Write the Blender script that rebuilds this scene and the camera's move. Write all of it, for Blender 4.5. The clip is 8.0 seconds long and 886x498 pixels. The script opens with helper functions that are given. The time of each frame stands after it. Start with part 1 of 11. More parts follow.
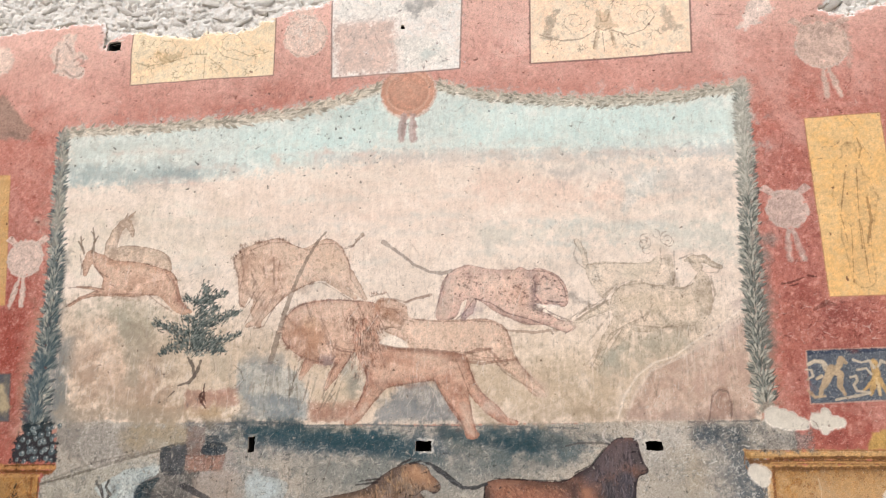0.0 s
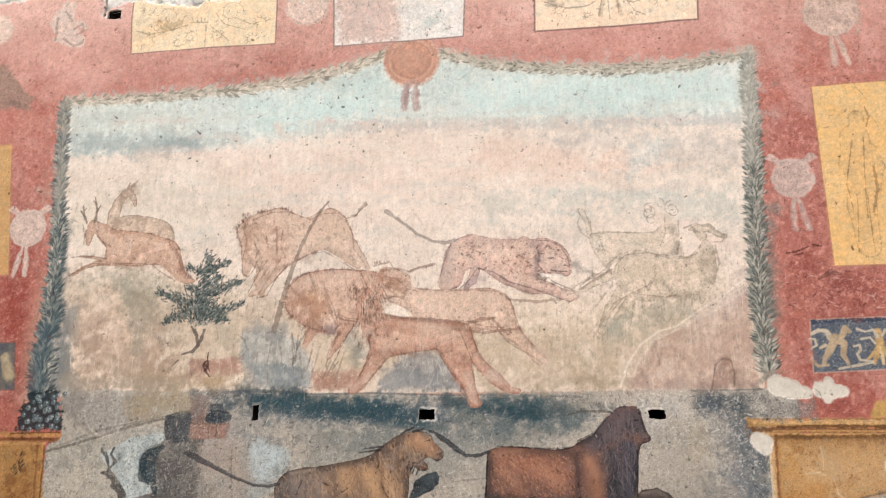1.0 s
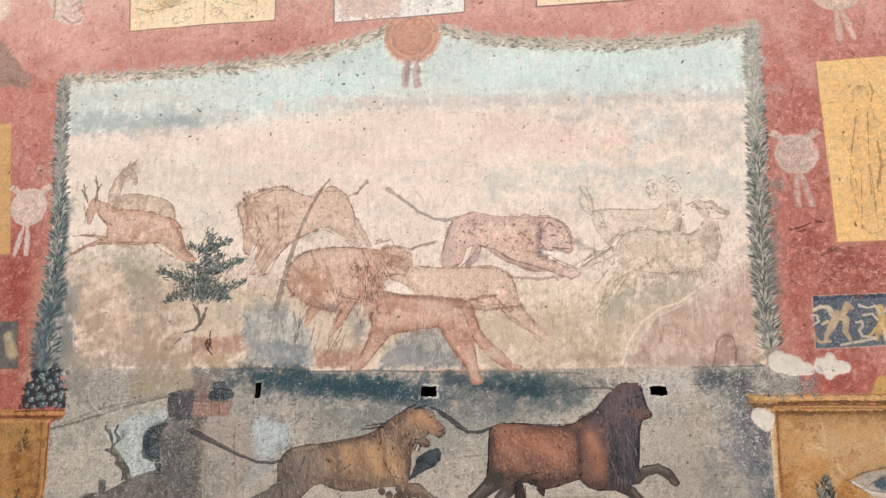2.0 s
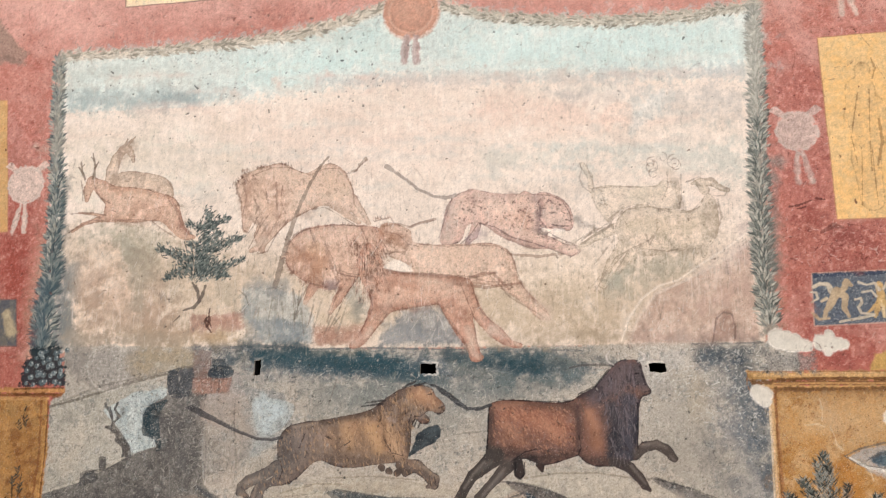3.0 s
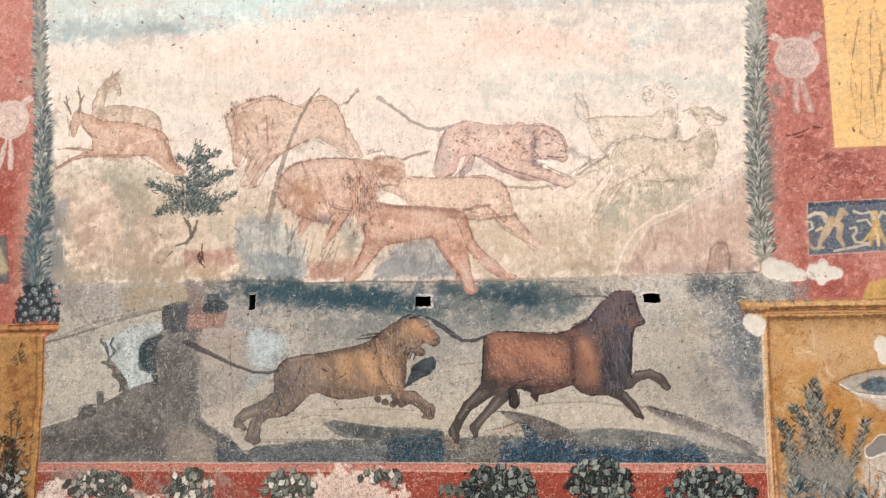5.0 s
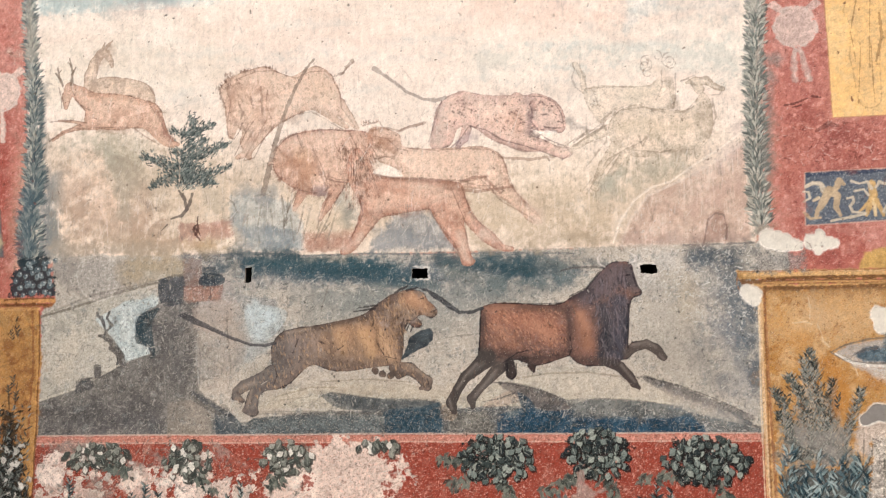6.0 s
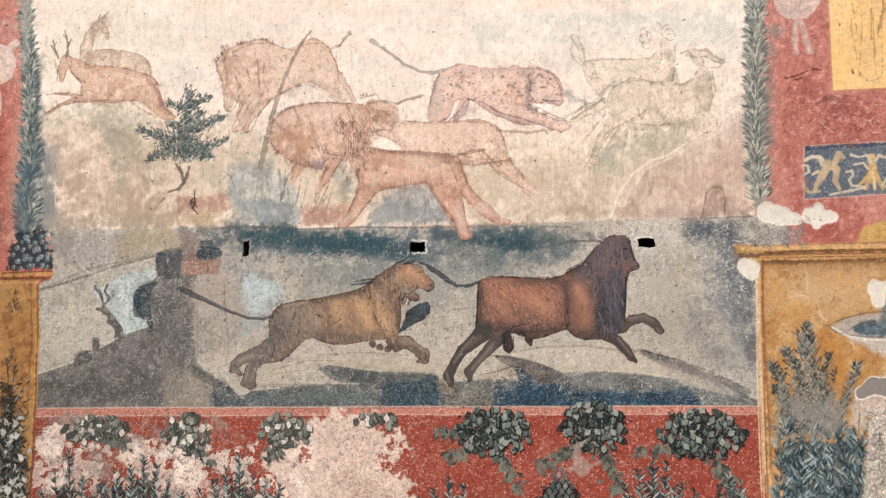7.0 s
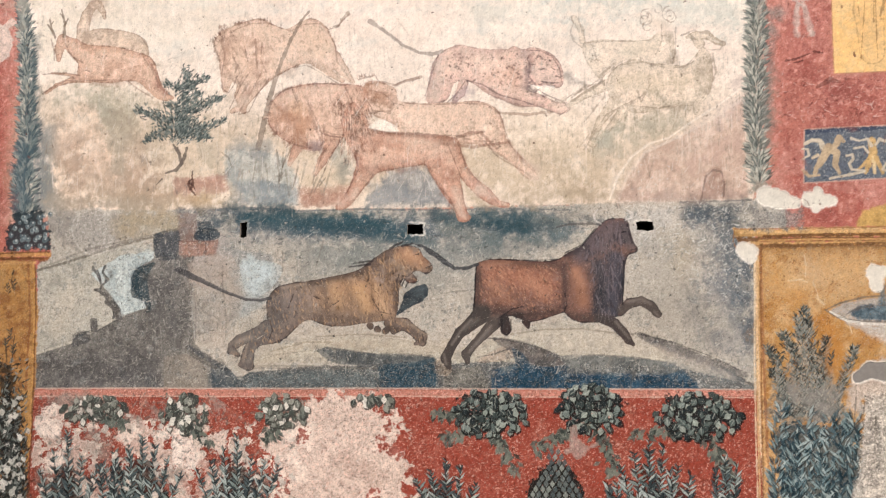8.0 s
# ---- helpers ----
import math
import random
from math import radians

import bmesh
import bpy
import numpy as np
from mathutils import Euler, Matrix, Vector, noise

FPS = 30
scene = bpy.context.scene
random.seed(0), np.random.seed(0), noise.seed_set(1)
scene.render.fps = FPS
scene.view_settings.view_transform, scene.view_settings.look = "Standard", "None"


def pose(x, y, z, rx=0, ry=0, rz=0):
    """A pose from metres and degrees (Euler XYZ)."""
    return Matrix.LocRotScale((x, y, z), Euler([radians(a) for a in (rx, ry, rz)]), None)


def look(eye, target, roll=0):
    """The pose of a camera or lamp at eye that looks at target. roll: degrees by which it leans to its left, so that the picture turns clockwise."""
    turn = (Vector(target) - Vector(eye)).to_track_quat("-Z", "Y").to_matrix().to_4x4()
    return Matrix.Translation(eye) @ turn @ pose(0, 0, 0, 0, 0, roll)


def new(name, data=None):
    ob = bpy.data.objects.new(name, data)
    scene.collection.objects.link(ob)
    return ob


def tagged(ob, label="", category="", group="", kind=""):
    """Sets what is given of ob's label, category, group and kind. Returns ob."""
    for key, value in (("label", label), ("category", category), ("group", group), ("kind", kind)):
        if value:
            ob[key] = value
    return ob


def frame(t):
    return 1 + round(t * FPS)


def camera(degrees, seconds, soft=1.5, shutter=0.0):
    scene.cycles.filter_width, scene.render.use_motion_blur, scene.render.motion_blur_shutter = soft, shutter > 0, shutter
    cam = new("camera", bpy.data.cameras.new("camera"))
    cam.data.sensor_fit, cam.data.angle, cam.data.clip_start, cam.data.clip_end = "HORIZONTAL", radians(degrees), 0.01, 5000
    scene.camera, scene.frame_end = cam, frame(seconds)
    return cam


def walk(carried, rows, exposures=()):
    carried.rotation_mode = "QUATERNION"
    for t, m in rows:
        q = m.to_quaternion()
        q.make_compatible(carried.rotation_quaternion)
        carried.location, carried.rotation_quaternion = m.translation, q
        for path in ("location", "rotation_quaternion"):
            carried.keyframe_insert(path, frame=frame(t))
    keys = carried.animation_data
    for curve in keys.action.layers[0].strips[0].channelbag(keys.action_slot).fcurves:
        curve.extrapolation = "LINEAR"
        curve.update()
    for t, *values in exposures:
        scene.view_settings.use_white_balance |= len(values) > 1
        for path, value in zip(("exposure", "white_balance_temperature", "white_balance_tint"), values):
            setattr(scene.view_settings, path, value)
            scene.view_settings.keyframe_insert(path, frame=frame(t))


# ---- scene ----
# A painted garden wall in an old courtyard house: x along the wall, the wall's face at y = 0, the courtyard at y < 0.
cam = camera(60.0, 8.0, soft=0.5)
PATH = [
    (0, pose(0.5947, -4.1674, 1.5429, 104.461, 0.104, 6.140)),
    (0.5, pose(0.5949, -4.1555, 1.5175, 103.593, 0.005, 6.282)),
    (1, pose(0.5902, -4.1441, 1.5010, 102.793, 0.002, 6.337)),
    (1.5, pose(0.5922, -4.1368, 1.4938, 102.036, 0.091, 6.519)),
    (3, pose(0.5781, -4.1180, 1.4539, 100.140, 0.171, 6.325)),
    (3.5, pose(0.5705, -4.1075, 1.4476, 99.087, 0.271, 6.126)),
    (4, pose(0.5784, -4.0967, 1.4423, 97.447, 0.427, 6.165)),
    (4.5, pose(0.5752, -4.0880, 1.4214, 96.602, 0.527, 6.080)),
    (6, pose(0.5645, -4.0687, 1.3738, 94.209, 0.938, 5.622)),
    (6.5, pose(0.5823, -4.0596, 1.3549, 93.368, 0.963, 5.736)),
    (7, pose(0.5830, -4.0573, 1.3329, 92.815, 0.828, 5.708)),
    (7.5, pose(0.5877, -4.0566, 1.3142, 92.514, 0.655, 5.627)),
    (8, pose(0.5975, -4.0484, 1.3181, 91.706, 0.553, 5.766)),
]
walk(cam, PATH, exposures=[(0.0, -0.16, 6330, 10), (1.5, -0.17, 6330, 10), (3.0, -0.13, 6330, 10), (4.0, -0.01, 6330, 10), (4.5, 0.05, 6330, 10), (8.0, 0.07, 6330, 10)])

# ---- light: a bright overcast sky over the open courtyard ----
world = bpy.data.worlds.new("sky")
scene.world = world
world.use_nodes = True
sky = world.node_tree.nodes.new("ShaderNodeTexSky")
sky.sky_type, sky.sun_disc = "NISHITA", False
sky.sun_elevation, sky.sun_rotation = radians(50), radians(195)
sky.dust_density, sky.ozone_density = 4.0, 0.6
world.node_tree.nodes["Background"].inputs["Strength"].default_value = 0.13
world.node_tree.links.new(sky.outputs["Color"], world.node_tree.nodes["Background"].inputs["Color"])
sun = new("sun", bpy.data.lights.new("sun", "SUN"))
sun.data.energy, sun.data.angle, sun.data.color = 2.9, radians(40), (1.0, 0.975, 0.93)
sun.matrix_world = look((-1.5, -6.0, 7.0), (0, 0, 0))

CHROMA = 0.88   # how strong the pigments still are
ALBEDO = 0.96   # pigment brightness of the plaster against the picked tints


# ---- materials ----
def linear(tint):
    r = np.array([int(tint[i:i + 2], 16) / 255 for i in (0, 2, 4)])
    c = np.where(r <= 0.04045, r / 12.92, ((r + 0.055) / 1.055) ** 2.4)
    grey = float(c @ (0.2126, 0.7152, 0.0722))
    return np.clip((grey + (c - grey) * CHROMA) * (grey / 0.7) ** 0.2 * ALBEDO, 0.005, 0.9)


def material(name):
    m = bpy.data.materials.new(name)
    m.use_nodes = True
    t = m.node_tree
    return m, t, t.nodes["Principled BSDF"], t.links.new


def node(t, kind, **values):
    n = t.nodes.new(kind)
    for key, value in values.items():
        n.inputs[key.replace("_", " ")].default_value = value
    return n


def fresco_material():
    """Lime plaster with its pigment: the pigment is a colour attribute, the wear its alpha; grain, bare specks and pits are finer."""
    m, t, bsdf, link = material("fresco")
    place = node(t, "ShaderNodeTexCoord")
    ink = t.nodes.new("ShaderNodeAttribute")
    ink.attribute_name = "pigment"
    grain = node(t, "ShaderNodeTexNoise", Scale=120.0, Detail=6.0, Roughness=0.85)
    cloud = node(t, "ShaderNodeTexNoise", Scale=38.0, Detail=5.0, Roughness=0.65)
    speck = node(t, "ShaderNodeTexNoise", Scale=150.0, Detail=3.0, Roughness=0.75)
    grain2 = node(t, "ShaderNodeTexNoise", Scale=95.0, Detail=4.0, Roughness=0.75)
    for n in (grain, cloud, speck, grain2):
        link(place.outputs["Object"], n.inputs["Vector"])
    lift = node(t, "ShaderNodeMapRange", From_Min=0.0, From_Max=1.0, To_Min=0.3, To_Max=1.5)
    link(ink.outputs["Alpha"], lift.inputs["Value"])
    swing = t.nodes.new("ShaderNodeMath")
    swing.operation = "SUBTRACT"
    link(grain.outputs["Fac"], swing.inputs[0])
    swing.inputs[1].default_value = 0.5
    shade = t.nodes.new("ShaderNodeMath")
    shade.operation = "MULTIPLY_ADD"
    link(swing.outputs["Value"], shade.inputs[0])
    link(lift.outputs["Result"], shade.inputs[1])
    shade.inputs[2].default_value = 1.0
    shade2 = node(t, "ShaderNodeMapRange", From_Min=0.25, From_Max=0.75, To_Min=0.96, To_Max=1.04)
    link(cloud.outputs["Fac"], shade2.inputs["Value"])
    both = t.nodes.new("ShaderNodeMath")
    both.operation = "MULTIPLY"
    link(shade.outputs["Value"], both.inputs[0])
    link(shade2.outputs["Result"], both.inputs[1])
    tone = t.nodes.new("ShaderNodeVectorMath")
    tone.operation = "SCALE"
    link(ink.outputs["Color"], tone.inputs["Vector"])
    link(both.outputs["Value"], tone.inputs["Scale"])
    # bare lime specks where the paint is worn
    more = t.nodes.new("ShaderNodeMath")
    more.operation = "MULTIPLY_ADD"
    link(ink.outputs["Alpha"], more.inputs[0])
    more.inputs[1].default_value = 0.13
    link(speck.outputs["Fac"], more.inputs[2])
    bare = node(t, "ShaderNodeMapRange", From_Min=0.66, From_Max=0.78, To_Min=0.0, To_Max=0.38)
    link(more.outputs["Value"], bare.inputs["Value"])
    mix = t.nodes.new("ShaderNodeMix")
    mix.data_type = "RGBA"
    link(bare.outputs["Result"], mix.inputs["Factor"])
    link(tone.outputs["Vector"], mix.inputs["A"])
    mix.inputs["B"].default_value = (*linear("ddd2c4"), 1)
    # fine dark pits
    less = t.nodes.new("ShaderNodeMath")
    less.operation = "MULTIPLY_ADD"
    link(ink.outputs["Alpha"], less.inputs[0])
    less.inputs[1].default_value = -0.1
    link(grain2.outputs["Fac"], less.inputs[2])
    pit = node(t, "ShaderNodeMapRange", From_Min=0.25, From_Max=0.36, To_Min=0.45, To_Max=1.0)
    link(less.outputs["Value"], pit.inputs["Value"])
    last = t.nodes.new("ShaderNodeVectorMath")
    last.operation = "SCALE"
    link(mix.outputs["Result"], last.inputs["Vector"])
    link(pit.outputs["Result"], last.inputs["Scale"])
    link(last.outputs["Vector"], bsdf.inputs["Base Color"])
    bsdf.inputs["Roughness"].default_value = 0.88
    bsdf.inputs["Specular IOR Level"].default_value = 0.12
    bump = node(t, "ShaderNodeBump", Strength=0.12, Distance=0.0014)
    link(cloud.outputs["Fac"], bump.inputs["Height"])
    fine = node(t, "ShaderNodeBump", Strength=0.12, Distance=0.0006)
    link(grain.outputs["Fac"], fine.inputs["Height"])
    link(bump.outputs["Normal"], fine.inputs["Normal"])
    link(fine.outputs["Normal"], bsdf.inputs["Normal"])
    return m


def rough_material(name, dark, light, scale, bump_size, by_piece=0.0):
    """Stone, mortar, earth: two tints mixed by noise at two scales, with relief; by_piece: how far whole pieces differ."""
    m, t, bsdf, link = material(name)
    place = node(t, "ShaderNodeTexCoord")
    big = node(t, "ShaderNodeTexNoise", Scale=scale, Detail=6.0, Roughness=0.65)
    fine = node(t, "ShaderNodeTexNoise", Scale=scale * 7, Detail=4.0, Roughness=0.7)
    link(place.outputs["Object"], big.inputs["Vector"])
    link(place.outputs["Object"], fine.inputs["Vector"])
    both = t.nodes.new("ShaderNodeMath")
    both.operation = "MULTIPLY_ADD"
    link(fine.outputs["Fac"], both.inputs[0])
    both.inputs[1].default_value = 0.6
    link(big.outputs["Fac"], both.inputs[2])
    info = t.nodes.new("ShaderNodeObjectInfo")
    piece = t.nodes.new("ShaderNodeMath")
    piece.operation = "MULTIPLY_ADD"
    link(info.outputs["Random"], piece.inputs[0])
    piece.inputs[1].default_value = by_piece
    link(both.outputs["Value"], piece.inputs[2])
    span = node(t, "ShaderNodeMapRange", From_Min=0.55, From_Max=1.05 + by_piece)
    link(piece.outputs["Value"], span.inputs["Value"])
    mix = t.nodes.new("ShaderNodeMix")
    mix.data_type = "RGBA"
    link(span.outputs["Result"], mix.inputs["Factor"])
    mix.inputs["A"].default_value = (*linear(dark), 1)
    mix.inputs["B"].default_value = (*linear(light), 1)
    link(mix.outputs["Result"], bsdf.inputs["Base Color"])
    bsdf.inputs["Roughness"].default_value = 0.93
    bump = node(t, "ShaderNodeBump", Strength=0.7, Distance=bump_size)
    link(both.outputs["Value"], bump.inputs["Height"])
    link(bump.outputs["Normal"], bsdf.inputs["Normal"])
    return m


FRESCO = fresco_material()
STONE = rough_material("tuff_stone", "d8c8b8", "fff6ea", 30.0, 0.010, 0.15)
MORTAR = rough_material("lime_mortar", "a89e92", "e4dacb", 30.0, 0.01)
# the next tint is darker than the masonry: it imitates shade inside the peg holes
HOLE_SHADE = rough_material("hole_shade", "3a3532", "5c544d", 30.0, 0.01)
BED = rough_material("rubble_bed", "ddcfc0", "fff8ec", 34.0, 0.008)
EDGE = rough_material("broken_plaster", "d6cabb", "f4ece0", 60.0, 0.004)
EARTH = rough_material("courtyard_earth", "80705f", "b3a48f", 9.0, 0.02)
OLD = rough_material("old_plaster", "b5a592", "ddd0be", 4.0, 0.006)


# ---- the canvas: the plaster's face as a fine sheet, on which every painted thing is laid ----
STEP = 0.0032
X0, X1, ZB, ZT = -2.83, 2.74, 0.06, 4.46
NX, NZ = int(round((X1 - X0) / STEP)) + 1, int(round((ZT - ZB) / STEP)) + 1
GX, GZ = np.meshgrid(X0 + STEP * np.arange(NX), ZB + STEP * np.arange(NZ))
GX, GZ = GX.astype(np.float32), GZ.astype(np.float32)
PAINT = np.zeros((NZ, NX, 3), np.float32)
WEAR = np.full((NZ, NX), 0.35, np.float32)
OWNER = np.zeros((NZ, NX), np.int16)
DEPTH = np.zeros((NZ, NX), np.float32)
rng = np.random.default_rng(7)


def clouds(size, slope=1.7, stretch=1.0):
    """Natural noise of mean 0 and spread 1 over the canvas; size: metres; stretch: how much longer it is upward."""
    kx, kz = np.fft.rfftfreq(NX, STEP)[None, :], np.fft.fftfreq(NZ, STEP)[:, None] * stretch
    k = np.hypot(kx, kz) * size
    spectrum = np.fft.rfft2(rng.standard_normal((NZ, NX))) * (1 - np.exp(-(3 * k) ** 2)) / (1 + k * k) ** (slope / 2)
    out = np.fft.irfft2(spectrum, (NZ, NX)).astype(np.float32)
    return (out - out.mean()) / out.std()


BROAD, MID, FINE = clouds(0.9, 2.4), clouds(0.18, 1.9), clouds(0.02, 1.6)
STREAK = clouds(0.03, 1.7, 10.0)
SPOT = clouds(0.10, 1.8)
ROUGH = clouds(0.05, 2.2)
PATCH = clouds(0.35, 1.9)
GRAIN, GRAIN2 = clouds(0.013, 1.6), clouds(0.020, 1.7)


def window(x0, x1, z0, z1):
    a, b = max(0, int((x0 - X0) / STEP)), min(NX, int((x1 - X0) / STEP) + 2)
    c, d = max(0, int((z0 - ZB) / STEP)), min(NZ, int((z1 - ZB) / STEP) + 2)
    return (slice(c, max(c, d)), slice(a, max(a, b)))


def chain(points, pad=0.2):
    """The distance to a tapered stroke through (x, z, radius), inside negative, with its window."""
    xs, zs, rs = zip(*points)
    w = window(min(x - r for x, r in zip(xs, rs)) - pad, max(x + r for x, r in zip(xs, rs)) + pad,
               min(z - r for z, r in zip(zs, rs)) - pad, max(z + r for z, r in zip(zs, rs)) + pad)
    gx, gz = GX[w], GZ[w]
    best = np.full(gx.shape, 9.0, np.float32)
    for (ax, az, ar), (bx, bz, br) in zip(points, points[1:] or points):
        dx, dz = bx - ax, bz - az
        s = np.clip(((gx - ax) * dx + (gz - az) * dz) / max(dx * dx + dz * dz, 1e-9), 0, 1)
        d = np.hypot(gx - ax - s * dx, gz - az - s * dz) - (ar + s * (br - ar))
        best = np.minimum(best, d)
    return w, best


def limbs(strokes, blend=0.02, pad=0.04):
    """Several strokes as one rounded form."""
    pts = [p for s in strokes for p in s]
    w = window(min(p[0] - p[2] for p in pts) - pad, max(p[0] + p[2] for p in pts) + pad,
               min(p[1] - p[2] for p in pts) - pad, max(p[1] + p[2] for p in pts) + pad)
    gx, gz = GX[w], GZ[w]
    best = np.full(gx.shape, 0.5, np.float32)
    for s in strokes:
        for (ax, az, ar), (bx, bz, br) in zip(s, s[1:] or s):
            dx, dz = bx - ax, bz - az
            q = np.clip(((gx - ax) * dx + (gz - az) * dz) / max(dx * dx + dz * dz, 1e-9), 0, 1)
            d = np.hypot(gx - ax - q * dx, gz - az - q * dz) - (ar + q * (br - ar))
            h = np.clip(0.5 + 0.5 * (best - d) / blend, 0, 1)
            best = best * (1 - h) + d * h - blend * h * (1 - h)
    return w, best


def shape(corners, pad=0.04):
    """The distance to a closed outline with straight sides."""
    xs, zs = zip(*corners)
    w = window(min(xs) - pad, max(xs) + pad, min(zs) - pad, max(zs) + pad)
    gx, gz = GX[w], GZ[w]
    best = np.full(gx.shape, 9.0, np.float32)
    inside = np.zeros(gx.shape, bool)
    for (ax, az), (bx, bz) in zip(corners, corners[1:] + corners[:1]):
        dx, dz = bx - ax, bz - az
        s = np.clip(((gx - ax) * dx + (gz - az) * dz) / max(dx * dx + dz * dz, 1e-9), 0, 1)
        best = np.minimum(best, np.hypot(gx - ax - s * dx, gz - az - s * dz))
        if az != bz:
            inside ^= ((az > gz) != (bz > gz)) & (gx < dx * (gz - az) / dz + ax)
    return w, np.where(inside, -best, best)


def blot(corners, pad=0.04):
    """A closed form with a smooth outline through its corners."""
    out, n = [], len(corners)
    for k in range(n):
        a, b, c, d = (Vector(corners[(k + q) % n]) for q in (-1, 0, 1, 2))
        for u in (0.0, 0.25, 0.5, 0.75):
            v = 0.5 * (2 * b + (c - a) * u + (2 * a - 5 * b + 4 * c - d) * u * u + (3 * b - a - 3 * c + d) * u ** 3)
            out.append((v.x, v.y))
    return shape(out, pad)


def join(*forms):
    """Several forms as one."""
    c = min(f[0][0].start for f in forms), max(f[0][0].stop for f in forms)
    a = min(f[0][1].start for f in forms), max(f[0][1].stop for f in forms)
    best = np.full((c[1] - c[0], a[1] - a[0]), 0.5, np.float32)
    for (wz, wx), d in forms:
        q = (slice(wz.start - c[0], wz.stop - c[0]), slice(wx.start - a[0], wx.stop - a[0]))
        best[q] = np.minimum(best[q], d)
    return (slice(*c), slice(*a)), best


def lay(form, tint, amount=1.0, soft=0.0022, ragged=0.002, owner=None, mottle=0.06, wear=None, worn=0.0, second=None):
    """Lays a tint over a form. ragged: how far its edge wanders; mottle: its unevenness; worn: how much has flaked away;
    second: another tint that clouds through it."""
    w, d = form
    if d.size == 0:
        return
    m = np.clip(0.5 - (d + ragged * (0.9 * ROUGH[w] + 0.2 * FINE[w])) / (2 * soft), 0, 1)
    if worn:
        m = m * np.clip(1.4 - worn * (0.9 + 0.7 * ROUGH[w] + 0.5 * FINE[w]), 0, 1)
    c = linear(tint).astype(np.float32)[None, None]
    if second:
        k = np.clip(0.5 + 0.45 * MID[w] + 0.3 * ROUGH[w], 0, 1)[..., None]
        c = c * (1 - k) + linear(second).astype(np.float32) * k
    c = c * (1 + mottle * (0.8 * MID[w] + 0.8 * ROUGH[w] + 0.6 * FINE[w]))[..., None]
    a = (m * amount)[..., None]
    PAINT[w] = PAINT[w] * (1 - a) + c * a
    if wear is not None:
        WEAR[w] = WEAR[w] * (1 - m) + wear * m
    if owner is not None:
        OWNER[w] = np.where(m > 0.5, owner, OWNER[w])


def wash(form, tint, amount=0.5, soft=0.12):
    """A broad, soft tint."""
    w, d = form
    m = np.clip(0.5 - (d + 0.35 * soft * (MID[w] + 0.5 * ROUGH[w])) / (2 * soft), 0, 1)
    m = m * m * (3 - 2 * m) * amount
    PAINT[w] = PAINT[w] * (1 - m[..., None]) + linear(tint).astype(np.float32) * m[..., None]


def cloudy(form, tint, field, level, amount=0.5, soft=0.5):
    """A tint that shows through inside a form wherever a noise field is high."""
    w, d = form
    m = np.clip(0.5 - d / 0.01, 0, 1) * np.clip((field[w] - level) / soft, 0, 1) * amount
    PAINT[w] = PAINT[w] * (1 - m[..., None]) + linear(tint).astype(np.float32) * m[..., None]


def line(points, tint, amount=0.8, owner=None, soft=0.0019, worn=0.0):
    lay(chain(points, 0.015), tint, amount, soft, 0.0012, owner, worn=worn)


def outline(form, tint, width=0.006, amount=0.6, worn=0.3):
    w, d = form
    lay((w, np.abs(d + width * 0.5) - width * 0.5), tint, amount, 0.004, 0.001, worn=worn)


def leaf(x, z, length, width, angle, tint, owner=None, amount=1.0):
    c, s = math.cos(angle) * length, math.sin(angle) * length
    lay(chain([(x, z, width * 0.18), (x + 0.45 * c, z + 0.45 * s, width * 0.5), (x + c, z + s, width * 0.06)], 0.008), tint, amount, 0.0018, 0.0004, owner, 0.03)


# ---- the register of painted things: each is one thing with its parts ----
THINGS, PARTS = [], [None]


def thing(name, at, label, category, group="", kind=""):
    ob = new(name)
    ob.location = (at[0], 0, at[1])
    ob.empty_display_size = 0.1
    tagged(ob, label, category, group, kind)
    THINGS.append(ob)
    return ob


def piece(name, of, label=""):
    PARTS.append((name, of, label))
    return len(PARTS) - 1


# ---- the wall ----
wall = tagged(new("wall_north"), "old courtyard wall of rubble masonry with red painted plaster", "wall", kind="structure")
RED = piece("red_plaster", wall, "faded red fresco ground, worn and pitted")
OWNER[:] = RED
PAINT[:] = linear("c4705f")
lay(shape([(X0, 2.1), (X1, 2.1), (X1, ZT), (X0, ZT)], 0.5), "d08a79", 1.0, 0.35, 0.05, mottle=0.05, second="c97c6b")
lay(shape([(X0, 0.0), (X1, 0.0), (X1, 1.2), (X0, 1.2)], 0.5), "b5543f", 1.0, 0.3, 0.05, mottle=0.06, wear=0.55)
wash(chain([(-2.562, 3.363, 0.2492), (-2.487, 3.902, 0.2601), (-2.168, 3.496, 0.1643)]), "d98f7c", 0.6, 0.2)
wash(chain([(0.446, 3.957, 0.1466), (1.793, 3.871, 0.2336), (1.929, 3.645, 0.1294)]), "d0897c", 0.55, 0.25)
wash(chain([(-2.511, 2.776, 0.1572), (-2.335, 1.833, 0.1425)]), "b9503f", 0.55, 0.2)
wash(chain([(2.270, 2.199, 0.1632), (2.150, 1.681, 0.1555)]), "ad5a52", 0.5, 0.2)
wash(chain([(2.096, 3.186, 0.1222), (2.015, 2.448, 0.1138)]), "ba6257", 0.5, 0.2)
cloudy((window(X0, X1, 1.6, ZT), GX[window(X0, X1, 1.6, ZT)] * 0 - 1), "e6b8a8", PATCH, 0.0, 0.22, 1.6)
cloudy((window(X0, X1, 1.6, ZT), GX[window(X0, X1, 1.6, ZT)] * 0 - 1), "b9604f", SPOT, 0.5, 0.16, 1.4)
